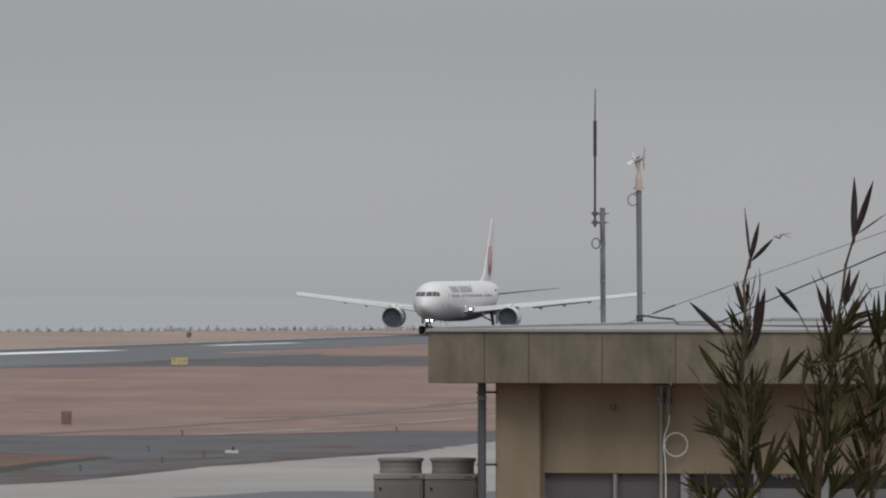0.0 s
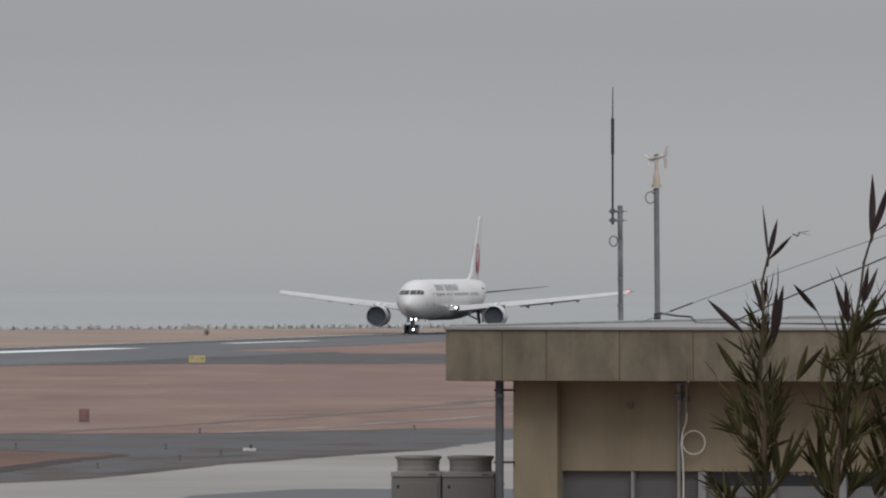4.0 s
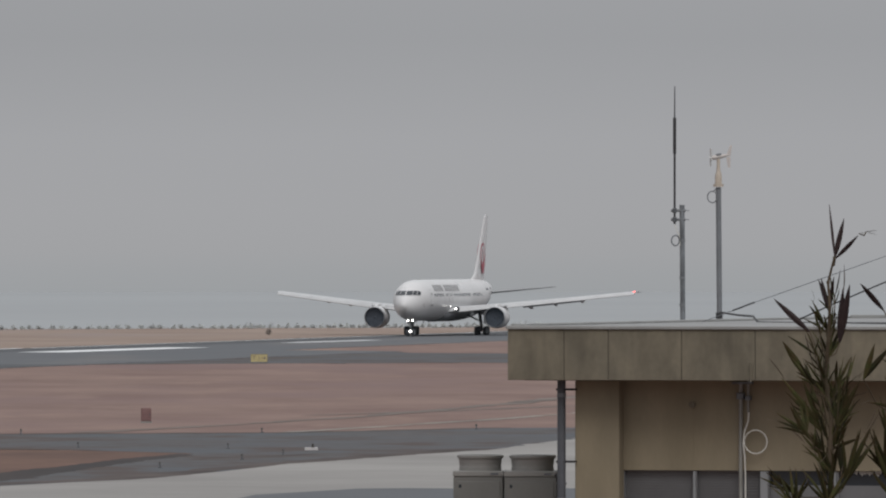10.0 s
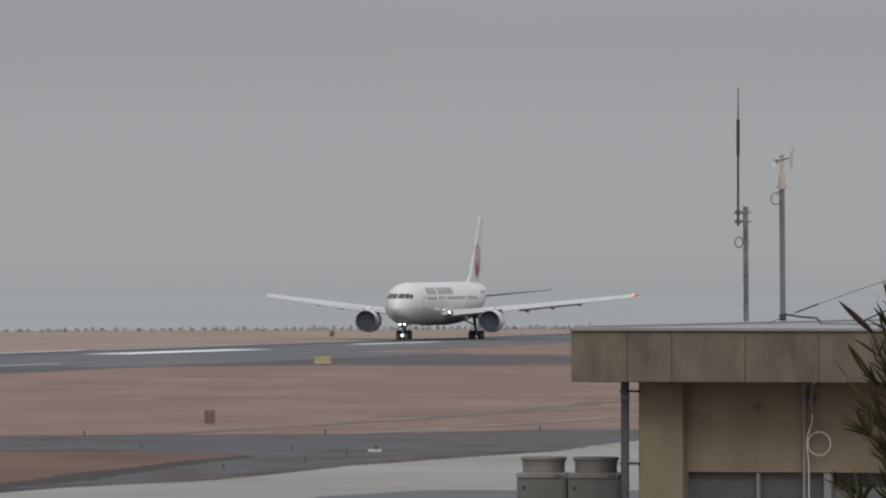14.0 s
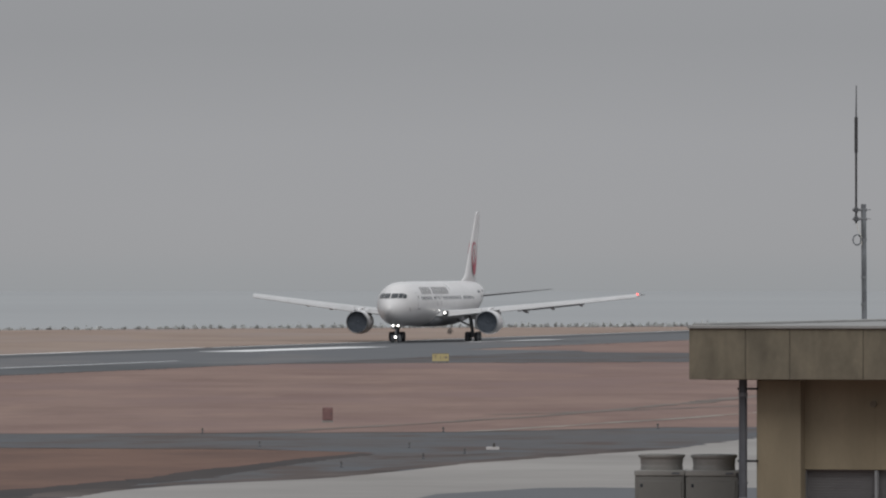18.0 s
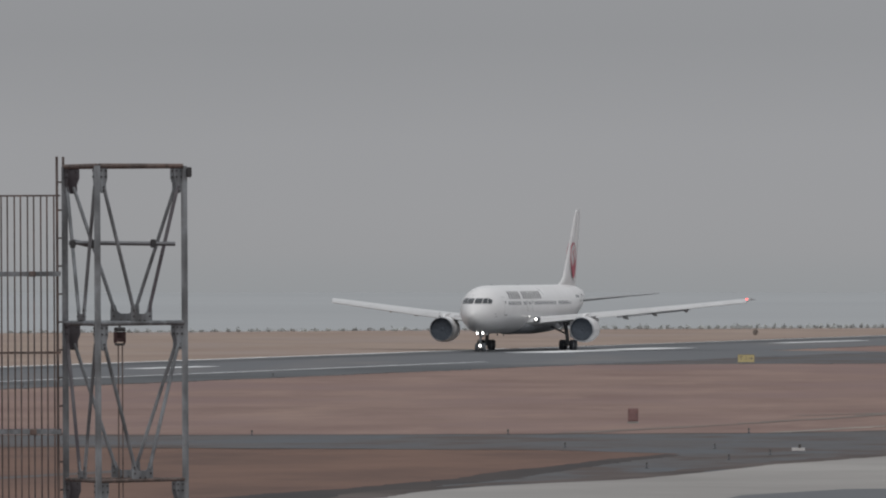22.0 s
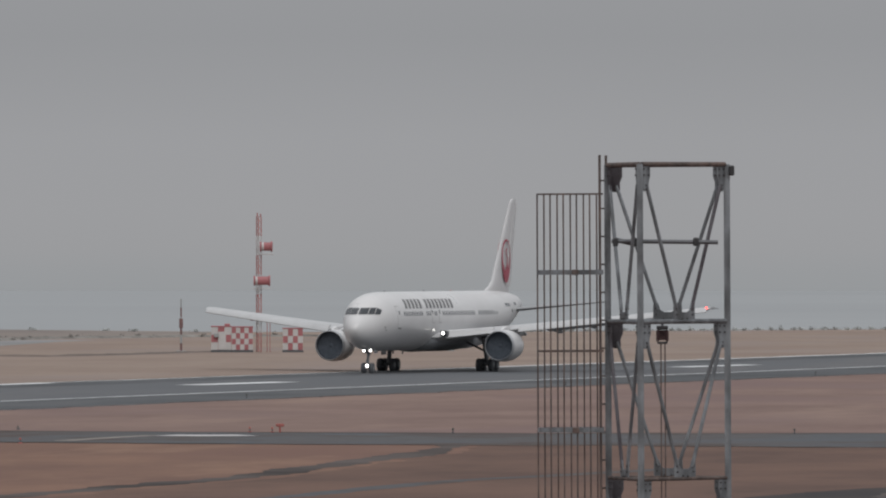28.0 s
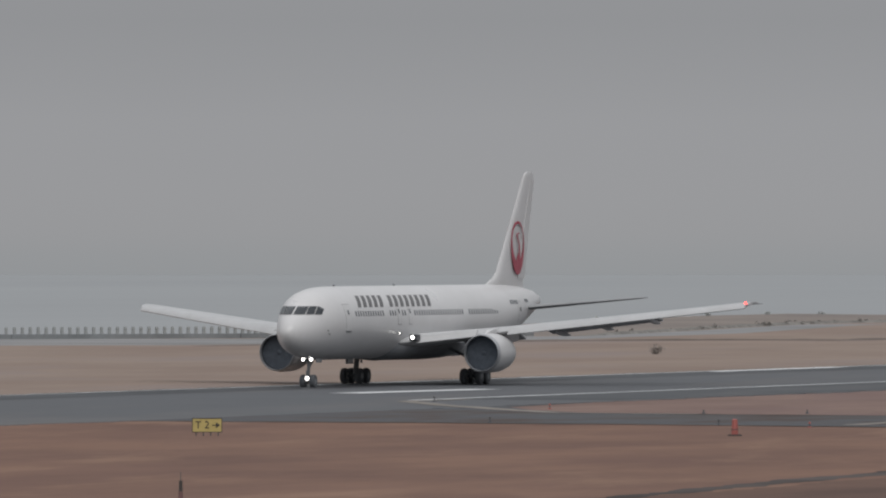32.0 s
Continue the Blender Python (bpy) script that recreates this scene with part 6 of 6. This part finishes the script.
        part("slat", bm, "wing_grey", wing, "pale leading-edge slat", smooth=True)
    # flaps, let down a little for take-off
    for x0, x1, drop in ((2.9, 7.4, 0.42), (9.4, 17.0, 0.30)):
        bm = bmesh.new()
        rings = []
        for k in range(4):
            x = x0 + (x1 - x0) * k / 3
            y, c, z, t = wing_at(x)
            yt = y - c
            rings.append([Vector((side * x, yt + 0.35, z - 0.02)), Vector((side * x, yt + 0.1, z + 0.10)), Vector((side * x, yt - 0.95, z - drop)), Vector((side * x, yt - 0.85, z - drop - 0.06)), Vector((side * x, yt + 0.25, z - 0.16))])
        loft(bm, rings)
        part("flap", bm, "wing_grey", wing, smooth=False)
    for x in (4.6, 10.6, 13.6, 16.8):
        y, c, z, t = wing_at(x)
        bm = bmesh.new()
        rings = []
        for k, r in ((0.0, 0.03), (0.15, 0.12), (0.45, 0.16), (0.75, 0.12), (1.0, 0.03)):
            yy = y - c * 0.62 - k * (c * 0.38 + 0.9)
            zz = z - t * 0.36 - 0.10 - 0.24 * k
            rings.append([Vector((side * x + 0.6 * r * math.cos(2 * math.pi * i / 8), yy, zz + 1.25 * r * math.sin(2 * math.pi * i / 8))) for i in range(8)])
        loft(bm, rings)
        part("flap_fairing", bm, "wing_grey", wing, smooth=True)
    if side < 0:
        bm = bmesh.new()
        bmesh.ops.create_icosphere(bm, subdivisions=2, radius=0.10, matrix=Matrix.Translation((side * 23.55, -28.2, 5.6)))
        part("position_lamp", bm, "lamp_red", wing, "glowing red wingtip lamp", smooth=True)
        lamp_lens("landing_lamp", side * 3.12, -13.35, 3.46, 0.13, "lamp_white", wing, "lit white landing lamp")
        lamp_lens("landing_lamp", side * 2.80, -11.6, 3.78, 0.042, "lamp_white", wing, "lit white landing lamp")
        part("lamp_recess", boxed(side * 3.15 - 0.30, -14.2, 3.22, side * 3.15 + 0.30, -13.45, 3.68, 0.05), "dark_metal", wing)
    part("wick", tubed((side * 23.65, -28.9, 5.52), (side * 24.0, -30.8, 5.52), 0.05, 0.02, 6), "dark_metal", wing)
    return wing


def revolve(profile, cx, cz, n=28, squash=1.0):
    """Rings along y about an axis at cx, cz: (y, radius)."""
    return [[Vector((cx + r * math.cos(2 * math.pi * i / n), y, cz + r * squash * math.sin(2 * math.pi * i / n))) for i in range(n)] for y, r in profile]


def build_engine(side):
    cx, cz, y0 = side * 7.9, 2.34, -14.7
    eng = part("engine", loft(bmesh.new(), revolve([(y0 - 0.34, 1.29), (y0 - 0.14, 1.31), (y0 - 0.35, 1.37), (y0 - 1.0, 1.42), (y0 - 1.9, 1.43), (y0 - 3.0, 1.38), (y0 - 4.0, 1.22), (y0 - 4.5, 1.08), (y0 - 4.4, 1.0), (y0 - 1.2, 1.2), (y0 - 0.34, 1.28)], cx, cz), caps=False),
               "white", airliner, "white engine nacelle", smooth=True)
    part("intake_lip", loft(bmesh.new(), revolve([(y0 - 0.36, 1.385), (y0 - 0.12, 1.36), (y0 - 0.02, 1.325), (y0, 1.295), (y0 - 0.06, 1.265), (y0 - 0.34, 1.265)], cx, cz), caps=False), "lip_metal", eng, "dull metal intake lip", smooth=True)
    part("intake_duct", loft(bmesh.new(), revolve([(y0 - 0.30, 1.26), (y0 - 1.2, 1.19), (y0 - 1.25, 1.19)], cx, cz), caps=False), "duct", eng, smooth=True)
    part("fan", loft(bmesh.new(), revolve([(y0 - 0.62, 0.25), (y0 - 0.52, 0.8), (y0 - 0.50, 1.22), (y0 - 1.3, 1.19), (y0 - 1.3, 0.3)], cx, cz)), "fan", eng, "dark fan face", smooth=True)
    part("spinner", loft(bmesh.new(), revolve([(y0 - 0.54, 0.02), (y0 - 0.56, 0.08), (y0 - 0.61, 0.18), (y0 - 0.70, 0.18)], cx, cz, 16)), "fan", eng, smooth=True)
    part("core_exhaust", loft(bmesh.new(), revolve([(y0 - 3.9, 0.92), (y0 - 4.6, 0.8), (y0 - 5.6, 0.56), (y0 - 5.6, 0.48), (y0 - 6.4, 0.1)], cx, cz, 20)), "dark_metal", eng, smooth=True)
    bm = bmesh.new()
    rings = []
    for y, zl, zh, w in ((y0 - 0.9, 3.6, 3.72, 0.05), (y0 - 1.8, 3.5, 4.02, 0.2), (y0 - 3.6, 3.3, 4.1, 0.24), (y0 - 5.5, 3.0, 3.75, 0.24), (y0 - 8.0, 3.2, 3.6, 0.1)):
        rings.append([Vector((cx + sx * w, y, z)) for sx, z in ((-1, zl), (1, zl), (1, zh), (-1, zh))])
    loft(bm, rings)
    part("pylon", bm, "white", eng)
    part("strake", boxed(cx - side * 1.02 - 0.03, y0 - 2.1, cz + 0.95, cx - side * 1.02 + 0.03, y0 - 1.2, cz + 1.3, 0.02), "white", eng)


def build_tail():
    def fin_ring(z, y, chord, thick):
        return [Vector((p.z, p.y, z)) for p in foil(0, y, chord, 0, thick)]
    bm = bmesh.new()
    loft(bm, [fin_ring(6.9, -36.6, 9.3, 0.50), fin_ring(7.25, -37.8, 8.2, 0.55), fin_ring(7.6, -39.1, 7.0, 0.6), fin_ring(8.1, -40.05, 6.2, 0.57), fin_ring(11.5, -42.9, 4.4, 0.42), fin_ring(15.25, -46.05, 2.3, 0.27), fin_ring(15.5, -46.4, 1.85, 0.2), fin_ring(15.62, -46.9, 1.1, 0.1)])
    fin = part("fin", bm, "white", airliner, "white tail fin", smooth=True)
    bm = bmesh.new()
    loft(bm, [[Vector((x, y, z)) for x, y in ((0.15 * k, yf), (0.04 * k, yb), (-0.04 * k, yb), (-0.15 * k, yf))] for z, yf, yb, k in ((7.6, -44.4, -46.3, 1.0), (11.5, -46.0, -47.4, 0.7), (15.0, -47.55, -48.5, 0.42))])
    part("rudder", bm, "white", fin)
    # round red emblem on both faces: a disc with a pale curved neck
    for side in (-1, 1):
        def on_fin(y, z, off):
            k = (z - 7.5) / 7.9
            front, chord = -39.6 - 6.55 * k, 6.7 - 4.3 * k
            u = min(0.98, max(0.02, (front - y) / chord))
            thick = 0.60 - 0.34 * k
            t = thick * 4.4 * (0.2969 * math.sqrt(u) - 0.126 * u - 0.3516 * u * u + 0.2843 * u ** 3 - 0.1036 * u ** 4)
            return Vector((side * (t + 0.05 + off), y, z))
        cy, cz, r = -44.3, 9.9, 1.92
        # ring open at the top, and the lower disc
        bm = bmesh.new()
        n = 48
        outer = [(cy + r * 0.8 * math.sin(2 * math.pi * i / n), cz + r * 1.04 * math.cos(2 * math.pi * i / n)) for i in range(n)]
        inner = [(cy + r * 0.69 * math.sin(2 * math.pi * i / n), cz + r * (0.20 + 0.74 * math.cos(2 * math.pi * i / n))) for i in range(n)]
        vo = [bm.verts.new(on_fin(y, z, 0.02)) for y, z in outer]
        vi = [bm.verts.new(on_fin(y, z, 0.02)) for y, z in inner]
        for i in range(n):
            bm.faces.new((vo[i], vo[(i + 1) % n], vi[(i + 1) % n], vi[i]))
        # curved neck
        neck = [(cy - 0.15, cz - 1.5, 0.62), (cy - 0.1, cz - 0.9, 0.45), (cy - 0.35, cz - 0.3, 0.13), (cy - 0.3, cz + 0.25, 0.10), (cy + 0.1, cz + 0.65, 0.11), (cy + 0.25, cz + 0.95, 0.12), (cy - 0.05, cz + 1.15, 0.10), (cy - 0.4, cz + 1.05, 0.03)]
        prev = None
        for y, z, w in neck:
            cur = (bm.verts.new(on_fin(y - w, z, 0.024)), bm.verts.new(on_fin(y + w, z, 0.024)))
            if prev:
                bm.faces.new((prev[0], prev[1], cur[1], cur[0]))
            prev = cur
        ext = bmesh.ops.extrude_face_region(bm, geom=list(bm.faces))
        for v in [g for g in ext["geom"] if isinstance(g, bmesh.types.BMVert)]:
            v.co.x -= side * 0.03
        part("emblem", bm, "red", fin, "round red emblem")
        # tailplane
        bm = bmesh.new()
        loft(bm, [foil(side * x, y, c, z, t) for x, y, c, z, t in ((0.7, -41.2, 6.0, 5.35, 0.5), (1.6, -41.9, 5.4, 5.45, 0.45), (5.5, -44.1, 3.6, 5.82, 0.3), (9.0, -46.2, 2.0, 6.15, 0.17), (9.31, -46.6, 1.4, 6.17, 0.08))])
        part("tailplane", bm, "tail_grey", airliner, "dark grey tailplane", smooth=True)
    part("tail_cone", tubed((0, -47.8, 5.95), (0, -48.45, 6.0), 0.22, 0.12, 12), "dark_metal", airliner, smooth=True)


def wheel(parent, x, y, r, w):
    bm = bmesh.new()
    prof = [(-w, r * 0.62), (-w, r * 0.86), (-w * 0.7, r * 0.97), (0, r), (w * 0.7, r * 0.97), (w, r * 0.86), (w, r * 0.62)]
    n = 20
    loft(bm, [[Vector((x + px, y + pr * math.cos(2 * math.pi * i / n), r + pr * math.sin(2 * math.pi * i / n))) for i in range(n)] for px, pr in prof])
    part("wheel", bm, "tyre", parent, "black rubber tyre", smooth=True)
    part("wheel_hub", tubed((x - w - 0.02, y, r), (x + w + 0.02, y, r), r * 0.42, n=12), "gear", parent)


def build_gear():
    g = part("nose_gear", tubed((0, 0.0, 0.47), (0, -0.1, 2.6), 0.10, 0.14, 10), "gear", airliner, "nose gear with lit lamps", smooth=True)
    part("drag_brace", tubed((0, -0.1, 1.35), (0, -1.5, 2.35), 0.07, n=8), "gear", g)
    part("torque_link", boxed(-0.12, 0.08, 0.75, 0.12, 0.22, 1.25, 0.03), "gear", g)
    part("axle", tubed((-0.5, 0, 0.47), (0.5, 0, 0.47), 0.07, n=8), "dark_metal", g)
    for x in (-0.36, 0.36):
        wheel(g, x, 0, 0.47, 0.18)
    for x, z, r in ((-0.30, 2.02, 0.12), (0.30, 2.02, 0.12), (0.0, 0.66, 0.14)):
        lamp_lens("taxi_lamp", x, 0.24, z, r, "lamp_white", g, "lit white taxi lamp")
    part("lamp_bar", boxed(-0.42, -0.1, 1.95, 0.42, 0.02, 2.08, 0.02), "gear", g)
    part("lamp_arm", boxed(-0.05, -0.02, 0.66, 0.05, 0.1, 0.78, 0.01), "gear", g)
    for sx in (-1, 1):
        part("gear_door", boxed(sx * 0.45 - 0.03, -1.5, 1.78, sx * 0.45 + 0.03, -0.4, 2.3, 0.02), "wing_grey", g)
    g.location.y = -0.25
    for side in (-1, 1):
        x = side * 4.65
        m = part("main_gear", tubed((x, -22.76, 0.62), (x - side * 0.35, -22.6, 3.4), 0.19, 0.24, 12), "gear", airliner, "four-wheel main gear bogie", smooth=True)
        part("bogie_beam", boxed(x - 0.12, -23.75, 0.5, x + 0.12, -21.75, 0.74, 0.03), "dark_metal", m)
        part("side_brace", tubed((x, -22.7, 1.7), (x - side * 2.1, -22.7, 2.7), 0.1, n=8), "gear", m)
        part("gear_door", boxed(x + side * 0.42 - 0.04, -23.4, 1.45, x + side * 0.42 + 0.04, -21.9, 3.2, 0.02), "white", m)
        for yy in (-22.05, -23.47):
            part("axle", tubed((x - 0.6, yy, 0.58), (x + 0.6, yy, 0.58), 0.08, n=8), "dark_metal", m)
            for dx in (-0.57, 0.57):
                wheel(m, x + dx, yy, 0.58, 0.21)
        m.location.y = 0.3


build_fuselage()
build_windows()
WINGS = {}
for wing_side in (-1, 1):
    WINGS[wing_side] = build_wing(wing_side)
    build_engine(wing_side)
build_tail()
build_gear()

# ------------------------------------------------------------------ what moves
# seconds, metres along the runway, metres off its line, degrees of heading off it
TAKE_OFF = [
    (0, 0.0, 0.00, -0.44), (1, 5.8, -0.05, -0.53), (2, 11.5, -0.15, -0.42), (3, 17.5, -0.13, -0.34), (4, 23.7, -0.14, -0.15), (5, 30.3, -0.14, -0.02),
    (6, 37.1, -0.13, 0.07), (7, 44.1, -0.22, 0.38), (8, 51.4, -0.29, 0.58), (9, 59.1, -0.29, 0.55), (10, 67.4, -0.32, 0.63), (11, 76.6, -0.30, 0.50),
    (12, 86.6, -0.25, 0.31), (13, 97.6, -0.18, 0.33), (14, 109.8, 0.08, 0.43), (15, 123.6, 0.27, 0.30), (16, 139.8, 0.34, 0.04), (17, 158.9, 0.32, -0.09),
    (18, 180.6, 0.25, -0.25), (19, 204.5, 0.14, -0.34), (20, 230.9, 0.13, -0.34), (21, 260.1, 0.17, -0.30), (22, 291.9, 0.22, -0.11), (23, 326.3, 0.36, -0.06),
    (24, 363.4, 0.49, 0.10), (25, 402.7, 0.68, 0.23), (26, 444.5, 0.84, 0.14), (27, 489.2, 0.87, -0.00), (28, 536.9, 0.74, -0.23), (29, 587.0, 0.49, -0.19),
    (30, 638.7, 0.25, -0.08), (31, 692.7, 0.24, -0.35), (32, 748.4, 0.13, -0.37),
]


# wind in the bamboo: seconds and degrees of lean
SWAY = [(0, 0.0), (1, 0.005), (2, -0.012), (3, -0.008), (4.5, 0.02), (6, 0.03), (7, 0.055), (8, 0.075), (9, 0.095), (10, 0.11), (11, 0.105), (12, 0.125), (13, 0.14), (15, 0.12), (18, 0.07), (22, 0.11), (27, 0.05), (32, 0.08)]


# the wings lift as the speed grows: seconds, degrees of bend of the port and the starboard wing
BEND = [(0, 0.0, 0.0), (24, 0.05, 0.0), (28, 0.25, 0.08), (30, 0.5, 0.14), (31, 0.68, 0.16), (32, 0.85, 0.18)]


def bent(side, angle):
    """The pose of a wing turned upward about its root."""
    a = radians(-side * angle)
    px, pz = side * 2.0, 3.1
    return pose(px - (px * math.cos(a) + pz * math.sin(a)), 0, pz - (pz * math.cos(a) - px * math.sin(a)), 0, -side * angle, 0)


def motions():
    for side, wing in WINGS.items():
        walk(wing, [(t, bent(side, port if side < 0 else star)) for t, port, star in BEND])
    for i, culm in enumerate((culm_a, culm_b, culm_c, culm_d, culm_e)):
        at = culm.location.copy()
        walk(culm, [(t, pose(at.x, at.y, 0, 0, lean * (1 + 0.1 * i), 0)) for t, lean in SWAY])
    spot = vane_head.location.copy()
    walk(vane_head, [(t, pose(spot.x, spot.y, spot.z, 0, 0, a)) for t, a in ((0, -62), (3, -35), (6, -20), (9, 10), (11, -12), (13, -30), (17, -8), (22, -28), (27, -12), (32, -25))])
    walk(vane_propeller, [(i * 0.2, pose(-0.13, 0, -0.01, 70 * i, 0, 0)) for i in range(161)])
    walk(airliner, [(t, pose(*rw(s, c), 0, 0, 180 - math.degrees(PSI) - turn)) for t, s, c, turn in TAKE_OFF])


motions()
